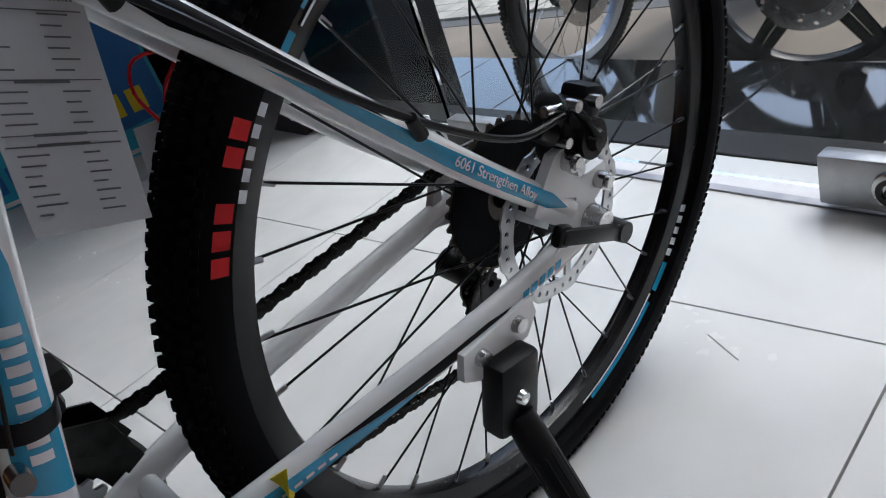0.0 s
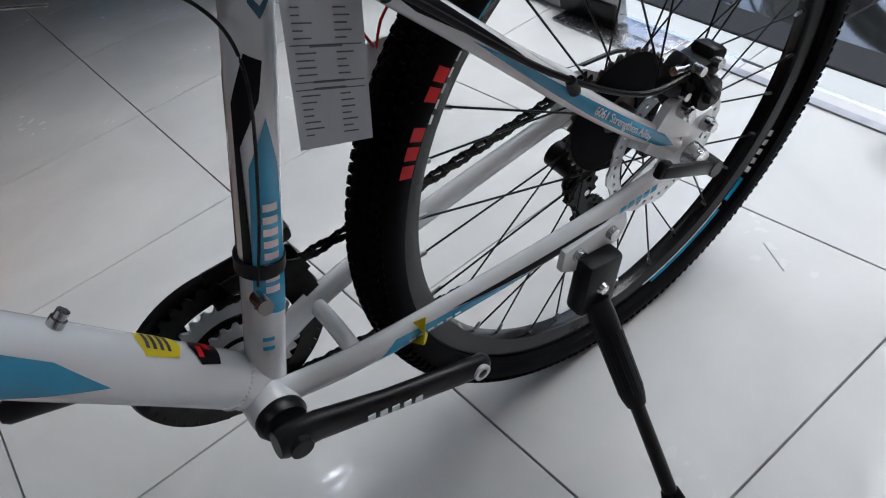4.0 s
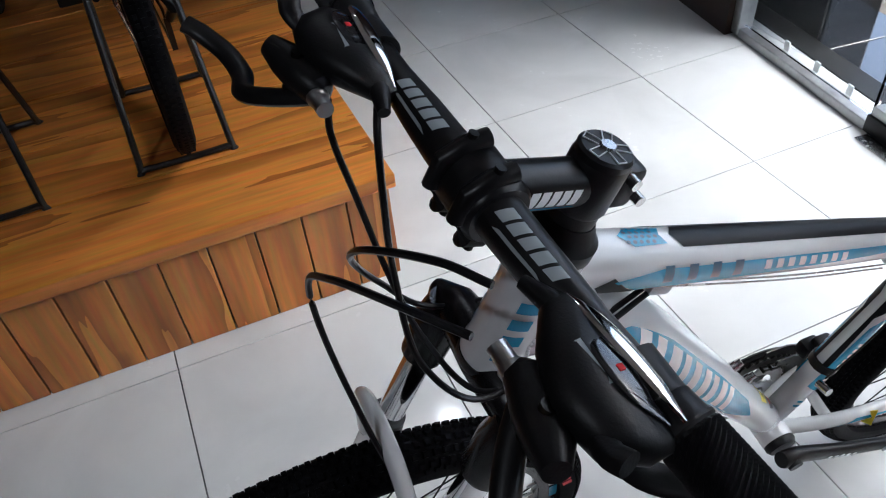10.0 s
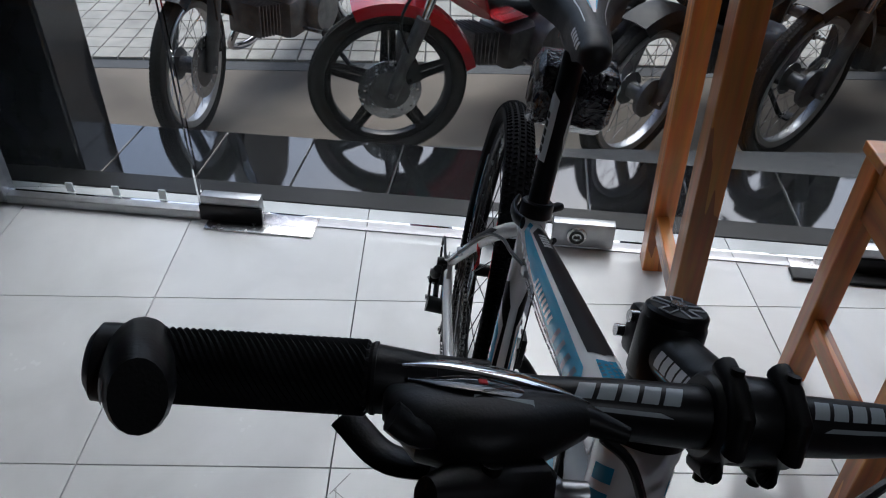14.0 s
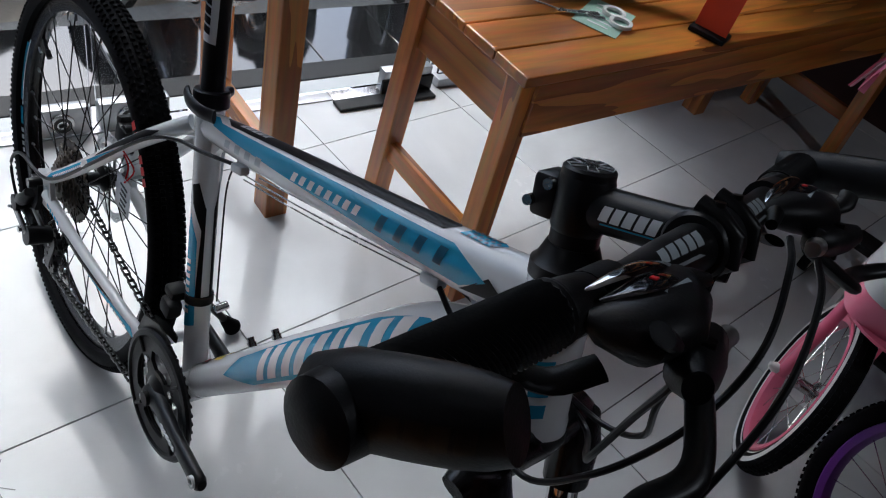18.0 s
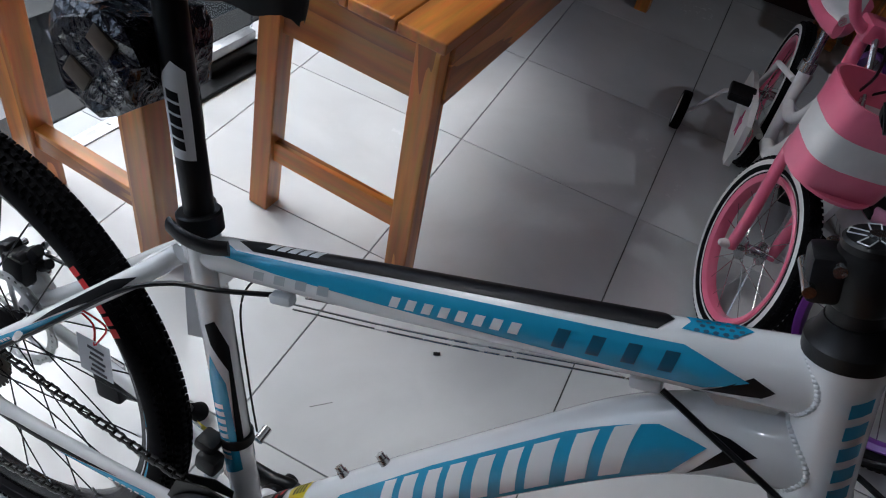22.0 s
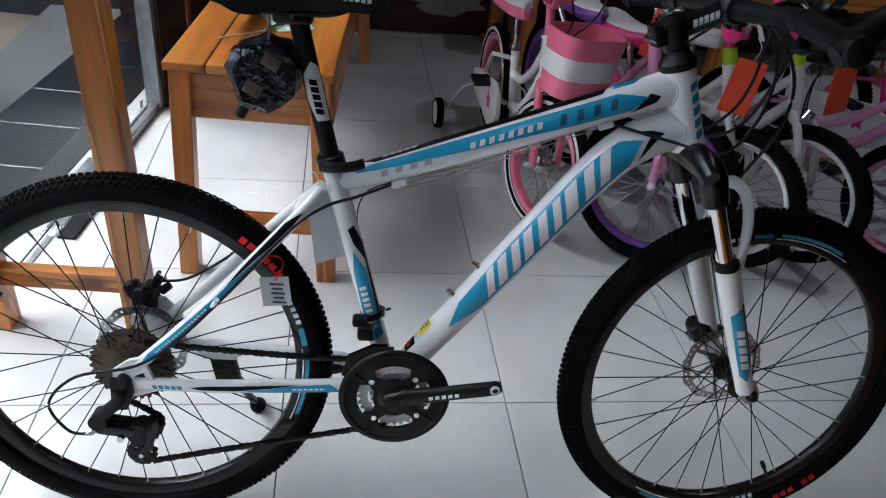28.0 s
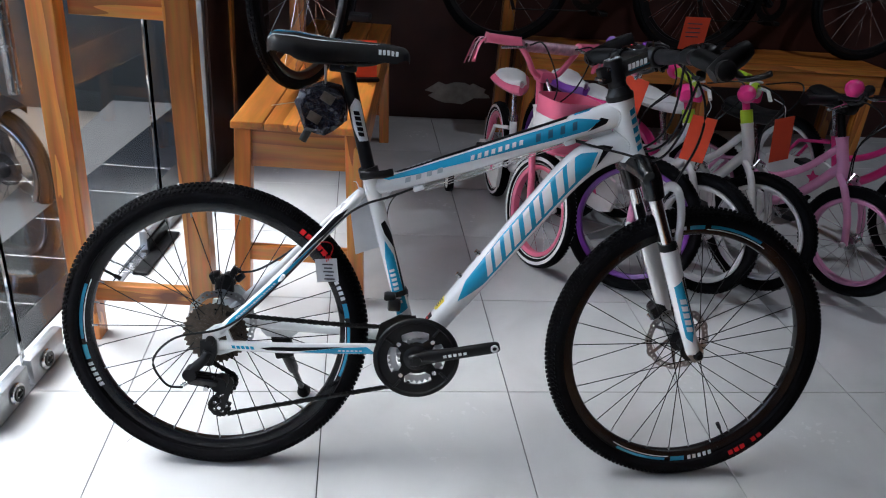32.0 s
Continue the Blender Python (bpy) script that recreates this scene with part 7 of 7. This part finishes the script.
def motorbike(label, front, head, steer, fender_m, body_m, alloy=False, disc=True, R=0.282):
    """A small motorbike. Origin at the front wheel's contact, x forward."""
    t = thing("motorbike", label, "motorbike", pose(front[0], front[1], GROUND, 0, 0, head) @ pose(0, 0, 0, -4, 0, 0), group="motorbikes parked outside")
    S = pose(0, 0, 0, 0, 0, steer)
    w = 0.054
    moto_wheel(t, "front_wheel", S @ Matrix.Translation((0, 0, R)), R, w, alloy, disc)
    moto_wheel(t, "rear_wheel", Matrix.Translation((-1.22, 0, R)), R, 0.060, alloy, False)
    for s in (-1, 1):
        lo = part("fork_slider", tube([(0.0, s * 0.078, R - 0.02), (-0.105, s * 0.078, R + 0.27)], [0.022, 0.025], 14), ENGINE, t)
        up = part("fork_tube", tube([(-0.10, s * 0.078, R + 0.25), (-0.24, s * 0.078, R + 0.66)], 0.0155, 12), CHROME, t)
        lo.matrix_basis = up.matrix_basis = S
    part("axle", lathe([(0, -0.10), (0.011, -0.10), (0.011, 0.10), (0, 0.10)], (0, 0, R), n=14), STEEL, t).matrix_basis = S
    part("front_fender", arc_guard(R + 0.03, 0.13, 66, 165, 22, 0.035), fender_m, t).matrix_basis = S @ Matrix.Translation((0, 0, R))
    if disc:
        part("caliper", box((-0.07, 0.075, R + 0.085), (0.06, 0.045, 0.085), Matrix.Rotation(0.4, 3, "Y"), 0.01), GLOSS, t).matrix_basis = S
        part("brake_hose", tube(curve([(-0.07, 0.09, R + 0.12), (-0.03, 0.11, R + 0.3), (-0.18, 0.09, R + 0.5)], 12), 0.005, 8), CABLE, t).matrix_basis = S
    # leg shield, body and seat, each a swept shell
    rings = []
    for x, z, wy, hz in ((-0.20, 0.80, 0.10, 0.10), (-0.27, 0.66, 0.15, 0.12), (-0.34, 0.50, 0.14, 0.09), (-0.46, 0.43, 0.10, 0.06), (-0.60, 0.42, 0.09, 0.05)):
        rings.append([Vector((x + 0.05 * math.cos(q), wy * math.sin(q), z + hz * math.cos(q) * 0.6)) for q in [2 * math.pi * k / 14 for k in range(14)]])
    part("leg_shield", add_ring_tube(bmesh.new(), rings), body_m, t)
    rings = []
    for x, z, wy, hz in ((-0.62, 0.56, 0.06, 0.05), (-0.75, 0.60, 0.11, 0.09), (-1.0, 0.64, 0.13, 0.09), (-1.3, 0.70, 0.11, 0.07), (-1.58, 0.76, 0.04, 0.03)):
        rings.append([Vector((x, wy * math.cos(q), z + hz * math.sin(q))) for q in [2 * math.pi * k / 14 for k in range(14)]])
    part("side_panel", add_ring_tube(bmesh.new(), rings), body_m, t)
    rings = []
    for x, z, wy, hz in ((-0.58, 0.66, 0.05, 0.03), (-0.72, 0.72, 0.10, 0.045), (-1.0, 0.75, 0.13, 0.05), (-1.35, 0.80, 0.11, 0.045), (-1.48, 0.82, 0.05, 0.03)):
        rings.append([Vector((x, wy * math.cos(q), z + hz * math.sin(q))) for q in [2 * math.pi * k / 14 for k in range(14)]])
    part("seat", add_ring_tube(bmesh.new(), rings), SADDLE, t)
    part("frame_tube", tube(curve([(-0.24, 0, 0.86), (-0.40, 0, 0.52), (-0.70, 0, 0.40), (-0.95, 0, 0.42)], 14), 0.03, 12, up=(0, 1, 0)), BLACK, t)
    part("crankcase", add_lathe(box((-0.66, 0, 0.29), (0.30, 0.20, 0.17), bev=0.035), [(0, -0.15), (0.085, -0.15), (0.10, -0.12), (0.10, 0.12), (0.085, 0.15), (0, 0.15)], (-0.72, 0, 0.29), n=24), ENGINE, t)
    for k in range(7):
        part("cylinder_fin", box((-0.47 + 0.022 * k, 0, 0.315 + 0.005 * k), (0.006, 0.15, 0.13), bev=0.002), ENGINE, t, smooth=False)
    part("exhaust_pipe", tube(curve([(-0.36, -0.05, 0.30), (-0.36, -0.10, 0.20), (-0.55, -0.13, 0.15), (-0.85, -0.15, 0.22)], 16), 0.016, 12), CHROME, t)
    part("muffler", tube([(-0.83, -0.15, 0.21), (-0.9, -0.16, 0.23), (-1.5, -0.17, 0.36), (-1.53, -0.17, 0.366)], [0.02, 0.042, 0.047, 0.03], 16), CHROME, t)
    for s in (-1, 1):
        part("swing_arm", box((-1.0, s * 0.10, 0.29), (0.50, 0.022, 0.045), bev=0.005), BLACK, t, smooth=False)
        part("shock", tube([(-1.12, s * 0.13, 0.34), (-1.05, s * 0.13, 0.62)], 0.026, 12), CHROME, t)
        fp = part("foot_peg_bar", tube([(-0.60, s * 0.10, 0.24), (-0.60, s * 0.27, 0.245)], 0.009, 8), STEEL, t)
        part("foot_peg", tube([(-0.60, s * 0.20, 0.243), (-0.60, s * 0.29, 0.246)], 0.018, 10), DUSTY, fp)
    part("handlebar", tube(curve([(-0.36, -0.33, 0.96), (-0.27, -0.12, 0.97), (-0.27, 0.12, 0.97), (-0.36, 0.33, 0.96)], 14), 0.014, 10), CHROME, t)
    part("headlight", lathe([(0, -0.02), (0.07, -0.02), (0.085, 0.03), (0.08, 0.08), (0, 0.10)], (-0.20, 0, 0.88), "x", 20), body_m, t)
    sa = part("side_stand", tube([(-0.72, 0.10, 0.22), (-0.78, 0.22, 0.03), (-0.80, 0.25, 0.016)], 0.011, 10), BLACK, t)
    part("stand_foot", box((-0.80, 0.25, 0.022), (0.07, 0.04, 0.010), bev=0.003), BLACK, sa)
    return t


motorbike("red motorbike with black cast wheels and a drilled brake disc", (-1.10, -0.50), -48, -32, MOTORED, MOTORED, alloy=True)
motorbike("old red and white motorbike with spoked wheels and a disc brake", (-1.22, -1.24), -24, 15, GLOSS, IVORY)
motorbike("dark motorbike with spoked wheels and a front drum brake", (-1.05, 0.38), -46, -4, PLASTIC, GLOSS, disc=False)
motorbike("dark motorbike with spoked wheels parked by the glass", (-0.86, 1.33), -46, 21, PLASTIC, PLASTIC, disc=False, R=0.27)
motorbike("dark motorbike with a black front hub beside the others", (-1.11, 0.96), -46, -8, PLASTIC, GLOSS, disc=False, R=0.30)


# ---- banner board by the dark panel wall ----
def banner():
    a, b = Vector((-0.34, -2.23, 0)), Vector((0.33, -2.54, 0))
    d = b - a
    m = Matrix.Translation((a + b) / 2) @ pose(0, 0, 0, 0, 0, math.degrees(math.atan2(d.y, d.x))) @ pose(0, 0, 0, 7, 0, 0)
    L, H = d.length, 1.25
    t = thing("banner_board", "cyan and navy printed banner board with yellow print", "banner", m)
    part("board", box((0, 0, H / 2), (L, 0.02, H), bev=0.003), CLOTHCYAN, t, smooth=False)
    part("navy_print", plate([(-L / 2 + 0.01, 0.10), (0.12, 0.06), (0.20, 0.34), (L / 2 - 0.01, 0.50), (L / 2 - 0.01, H - 0.02), (-L / 2 + 0.01, H - 0.02)], 0.0102, 0.012), CLOTHBLUE, t, smooth=False)
    part("edge_strip", box((0, 0.0115, 0.014), (L - 0.02, 0.003, 0.014)), IVORY, t, smooth=False)
    for k in range(4):
        part("letter_block", box((L / 2 - 0.07 - 0.075 * k, 0.0125, 0.085), (0.055, 0.003, 0.075), bev=0.001), CLOTHBLUE, t, smooth=False)
    for k in range(5):
        part("letter_block", box((0.02 - 0.075 * k, 0.0135, 0.165), (0.052, 0.003, 0.075), bev=0.001), YELLOW, t, smooth=False)
    for k in range(3):
        x = -0.20 + 0.22 * k
        z = 0.55 if k < 2 else 0.30
        part("wheel_print", plate(circle((x, z), 0.095, 28), 0.0125, 0.014, [circle((x, z), 0.072, 28)]), GLOSS if k == 2 else RED, t, smooth=False)
        part("bar_print", box((x + 0.02, 0.0135, z + 0.09), (0.17, 0.002, 0.016), Matrix.Rotation(0.35, 3, "Y")), RED, t, smooth=False)
    part("prop", box((0, -0.10, 0.55), (0.04, 0.02, 1.1), Matrix.Rotation(-0.16, 3, "X"), 0.003), WOODZ, t, smooth=False)


banner()


# ---- things on the bench ----
_gc = thing("instruction_card", "pale green printed card lying on the bench", "card", pose(0.47, 0.80, 0.5885, 0, 0, 22))
part("sheet", box((0, 0, 0.0008), (0.10, 0.15, 0.0012)), GREEN, _gc, smooth=False)
for _k in range(6):
    part("print_line", box((0.0, 0.05 - 0.02 * _k, 0.0018), (0.07 - 0.012 * (_k % 3), 0.006, 0.0006)), PALE, _gc, smooth=False)
_sc = thing("scissors", "small scissors with pale handles on the card", "scissors", pose(0.47, 0.79, 0.5905, 0, 0, -30))
for _s in (-1, 1):
    part("blade", box((0, -_s * 0.006, 0.003 + _s * 0.0015), (0.012, 0.10, 0.002), Matrix.Rotation(_s * 0.12, 3, "Z")), STEEL, _sc, smooth=False).matrix_basis = Matrix.Translation((0, -0.05, 0))
    part("handle", lathe([(0.018, -0.003), (0.026, -0.004), (0.026, 0.004), (0.018, 0.003)], (_s * 0.022, 0.035, 0.005), "z", 20, closed=True), IVORY, _sc)
_ps = thing("price_stand", "red price tag in a black holder on the bench", "price tag", pose(0.60, 1.02, 0.5885, 0, 0, 15))
part("holder", box((0, 0, 0.006), (0.085, 0.06, 0.012), bev=0.003), PLASTIC, _ps)
part("tag", box((0, 0, 0.075), (0.075, 0.002, 0.126), Matrix.Rotation(-0.12, 3, "X")), ORANGE, _ps, smooth=False)
_sk = thing("wooden_skewer", "thin pale wooden stick on the bench", "stick", pose(0.37, 0.68, 0.5895, 0, 0, 35))
part("stick", tube([(-0.07, 0, 0.0015), (0.07, 0, 0.0015)], 0.0015, 6), PALE, _sk)


# ---- hung on the bicycle ----
FILM = wear(mat("crinkled_clear_film", (0.014, 0.014, 0.022), 0.14, coat=0.5), 18, 0.35, 0.0, 0.06)


def crinkle(m, scale, strength, dist):
    N, L = m.node_tree.nodes, m.node_tree.links
    v = N.new("ShaderNodeTexVoronoi")
    v.inputs["Scale"].default_value = scale
    tc = N.new("ShaderNodeTexCoord")
    L.new(tc.outputs["Object"], v.inputs["Vector"])
    n = N.new("ShaderNodeTexNoise")
    n.inputs["Scale"].default_value, n.inputs["Distortion"].default_value = scale * 0.7, 2.5
    L.new(tc.outputs["Object"], n.inputs["Vector"])
    ad = N.new("ShaderNodeMath")
    L.new(v.outputs["Distance"], ad.inputs[0])
    L.new(n.outputs["Fac"], ad.inputs[1])
    bp = N.new("ShaderNodeBump")
    bp.inputs["Strength"].default_value, bp.inputs["Distance"].default_value = strength, dist
    L.new(ad.outputs["Value"], bp.inputs["Height"])
    L.new(bp.outputs["Normal"], N["Principled BSDF"].inputs["Normal"])
    L.new(bp.outputs["Normal"], N["Principled BSDF"].inputs["Coat Normal"])


crinkle(FILM, 75, 0.8, 0.003)


def pedal_pack():
    t = thing("wrapped_pedals", "pair of black pedals wrapped in clear film, tied under the saddle", "pedals", BIKE)
    c = Vector((0.219, 0.018, 0.822))
    out = [(-0.054, 0.014), (-0.044, 0.036), (-0.004, 0.050), (0.032, 0.044), (0.050, 0.016), (0.045, -0.024), (0.006, -0.052), (-0.036, -0.042)]
    rng = random.Random(4)
    b = bmesh.new()
    rings = []
    for y, g in ((-0.050, 0.80), (-0.044, 0.98), (-0.014, 1.02), (0.000, 0.97), (0.014, 1.03), (0.046, 0.99), (0.053, 0.82)):
        ring = []
        for k in range(len(out)):
            for u in (0, 0.5):
                p, q = out[k], out[(k + 1) % len(out)]
                x, z = p[0] * (1 - u) + q[0] * u, p[1] * (1 - u) + q[1] * u
                j = 1 + rng.uniform(-0.045, 0.045)
                ring.append(Vector((c.x + x * g * j, c.y + y + rng.uniform(-0.003, 0.003), c.z + z * g * j)))
        rings.append(ring)
    add_ring_tube(b, rings)
    pk = part("film", b, FILM, t, "crinkled clear film over black pedals", smooth=False)
    # right: bronze reflectors; left: pale patches painting the bright view through pedal holes
    for s in (-1, 1):
        for dx, dz in ((0.012, 0.028), (-0.014, -0.016)):
            part("reflector", box(c + Vector((dx, 0.002 + s * 0.0525, dz * 0.9)), (0.026, 0.004, 0.019), Matrix.Rotation(0.5, 3, "Y"), 0.001), PALE if s > 0 else COG, pk)
    part("spindle", tube([c + Vector((-0.030, 0.012, -0.045)), c + Vector((-0.044, 0.014, -0.072))], 0.0085, 12), DARKSTEEL, pk)
    part("zip_tie", tube(curve([c + Vector((0.002, 0.012, 0.05)), c + Vector((0.0, 0.018, 0.085)), c + Vector((0.0, 0.016, 0.115)), c + Vector((0.006, -0.014, 0.112)), c + Vector((0.004, -0.014, 0.05))], 16), (0.0022, 0.001), 6), IVORY, t)


pedal_pack()


def sheet_between(bm, q, y, th=0.0006, n=6, bow=0.0):
    """A paper sheet through four corners (x, z) in the bicycle's plane."""
    rows = []
    for i in range(n + 1):
        u = i / n
        row = []
        for j in range(3):
            v = j / 2
            x = (q[0][0] * (1 - v) + q[1][0] * v) * (1 - u) + (q[3][0] * (1 - v) + q[2][0] * v) * u
            z = (q[0][1] * (1 - v) + q[1][1] * v) * (1 - u) + (q[3][1] * (1 - v) + q[2][1] * v) * u
            row.append((x, y + bow * math.sin(math.pi * u) * (1 if j != 1 else 1.2), z))
        rows.append(row)
    f = [[bm.verts.new(p) for p in r] for r in rows]
    g = [[bm.verts.new((p[0], p[1] - th, p[2])) for p in r] for r in rows]
    for i in range(n):
        for j in range(2):
            bm.faces.new((f[i][j], f[i][j + 1], f[i + 1][j + 1], f[i + 1][j]))
            bm.faces.new((g[i][j], g[i + 1][j], g[i + 1][j + 1], g[i][j + 1]))
    for i in range(n):
        bm.faces.new((f[i][0], f[i + 1][0], g[i + 1][0], g[i][0]))
        bm.faces.new((f[i][2], g[i][2], g[i + 1][2], f[i + 1][2]))
    bm.faces.new((f[0][0], g[0][0], g[0][1], f[0][1]))
    bm.faces.new((f[0][1], g[0][1], g[0][2], f[0][2]))
    bm.faces.new((f[n][0], f[n][1], g[n][1], g[n][0]))
    bm.faces.new((f[n][1], f[n][2], g[n][2], g[n][1]))
    return bm


TAGINK = mat("grey_print_ink", (0.14, 0.14, 0.15), 0.7)


def spec_tag():
    t = thing("spec_tag", "grey paper specification tag tied to the seat stay", "tag", BIKE)
    q = ((0.325, 0.654), (0.276, 0.632), (0.294, 0.506), (0.345, 0.526))
    pg = part("paper", sheet_between(bmesh.new(), q, 0.028), PAPER, t, smooth=False)
    ex = Vector((q[1][0] - q[0][0], 0, q[1][1] - q[0][1]))
    ez = Vector((q[3][0] - q[0][0], 0, q[3][1] - q[0][1]))
    o = Vector((q[0][0], 0.0283, q[0][1]))

    def bar(u0, u1, v0, v1):
        p = [o + ex * u + ez * v for u, v in ((u0, v0), (u1, v0), (u1, v1), (u0, v1))]
        b = bmesh.new()
        add_plate(b, [(v.x, v.z) for v in p], 0.0281, 0.0285)
        part("print_bar", b, TAGINK, pg, smooth=False)
    rng = random.Random(9)
    u = 0.42
    while u < 0.95:
        w = rng.choice((0.008, 0.012, 0.02))
        bar(u, u + w, 0.04, 0.17)
        u += w + rng.choice((0.012, 0.018))
    for k in range(20):
        v = 0.21 + 0.037 * k
        if k in (6, 11, 12):
            bar(0.28, 0.70, v, v + 0.011)
            continue
        bar(0.62, 0.62 + rng.uniform(0.12, 0.24), v, v + 0.006)
        bar(0.10, 0.10 + rng.uniform(0.10, 0.26), v, v + 0.006)
    for v in (0.20, 0.43, 0.62, 0.66):
        bar(0.04, 0.96, v, v + 0.004)
    part("tie", tube(curve([(0.300, 0.022, 0.645), (0.292, 0.02, 0.668), (0.285, 0.015, 0.672)], 8), 0.0011, 6), IVORY, t)
    # small grey card on a red string on the other side
    s = thing("hang_card", "small grey printed card on a red string", "card", BIKE)
    q2 = ((0.213, 0.516), (0.258, 0.520), (0.264, 0.470), (0.219, 0.465))
    cg = part("card", sheet_between(bmesh.new(), q2, -0.050), PAPER, s, smooth=False)
    for k in range(5):
        z = 0.506 - 0.008 * k
        part("print_bar", box((0.24 + 0.0012 * k, -0.0512, z), (0.022 - 0.005 * (k % 2), 0.0008, 0.003)), TEXTINK, cg, smooth=False)
    part("string", tube(curve([(0.238, -0.0505, 0.512), (0.232, -0.046, 0.535), (0.215, -0.05, 0.55), (0.24, -0.052, 0.555), (0.250, -0.046, 0.54), (0.240, -0.0505, 0.514)], 24), 0.0012, 6), RED, s)


spec_tag()
# marks on the floor
_db = thing("plastic_scrap", "small torn scrap of plastic on the floor", "scrap", pose(0.747, 0.334, 0.0005, 0, 0, 30))
part("scrap", box((0, 0, 0.002), (0.014, 0.007, 0.003), Matrix.Rotation(0.2, 3, "X"), 0.001), PLASTIC, _db)
SCUFF = mat("grey_scuff", (0.22, 0.22, 0.22), 0.6)
for _a, _b in (((0.047, -0.199), (0.077, -0.148)), ((0.60, 0.10), (0.63, 0.13)), ((1.0, -0.62), (1.012, -0.58)), ((0.56, -0.495), (0.512, -0.46)), ((0.545, -0.484), (0.604, -0.478)), ((0.55, -0.488), (0.575, -0.46))):
    _d = Vector(_b) - Vector(_a)
    _o = part("floor_scratch", box((_d.length / 2, 0, 0.0004), (_d.length, 0.0016, 0.0005)), SCUFF, None, smooth=False)
    _o.matrix_basis = pose(_a[0], _a[1], 0, 0, 0, math.degrees(math.atan2(_d.y, _d.x)))
    tagged(_o, "short dark scratch in the floor glaze", "scratch")
# peeled patch on the maroon wall
_pp = bmesh.new()
_rng = random.Random(3)
add_plate(_pp, [(1.15 + (0.17 + _rng.uniform(-0.05, 0.05)) * math.cos(_q), 0.16 + (0.055 + _rng.uniform(-0.02, 0.02)) * math.sin(_q)) for _q in [2 * math.pi * _k / 22 for _k in range(22)]], 2.594, 2.601)
tagged(part("peeled_patch", _pp, BARE, None, smooth=False), "pale bare plaster where the maroon paint peeled", "patch", kind="structure")
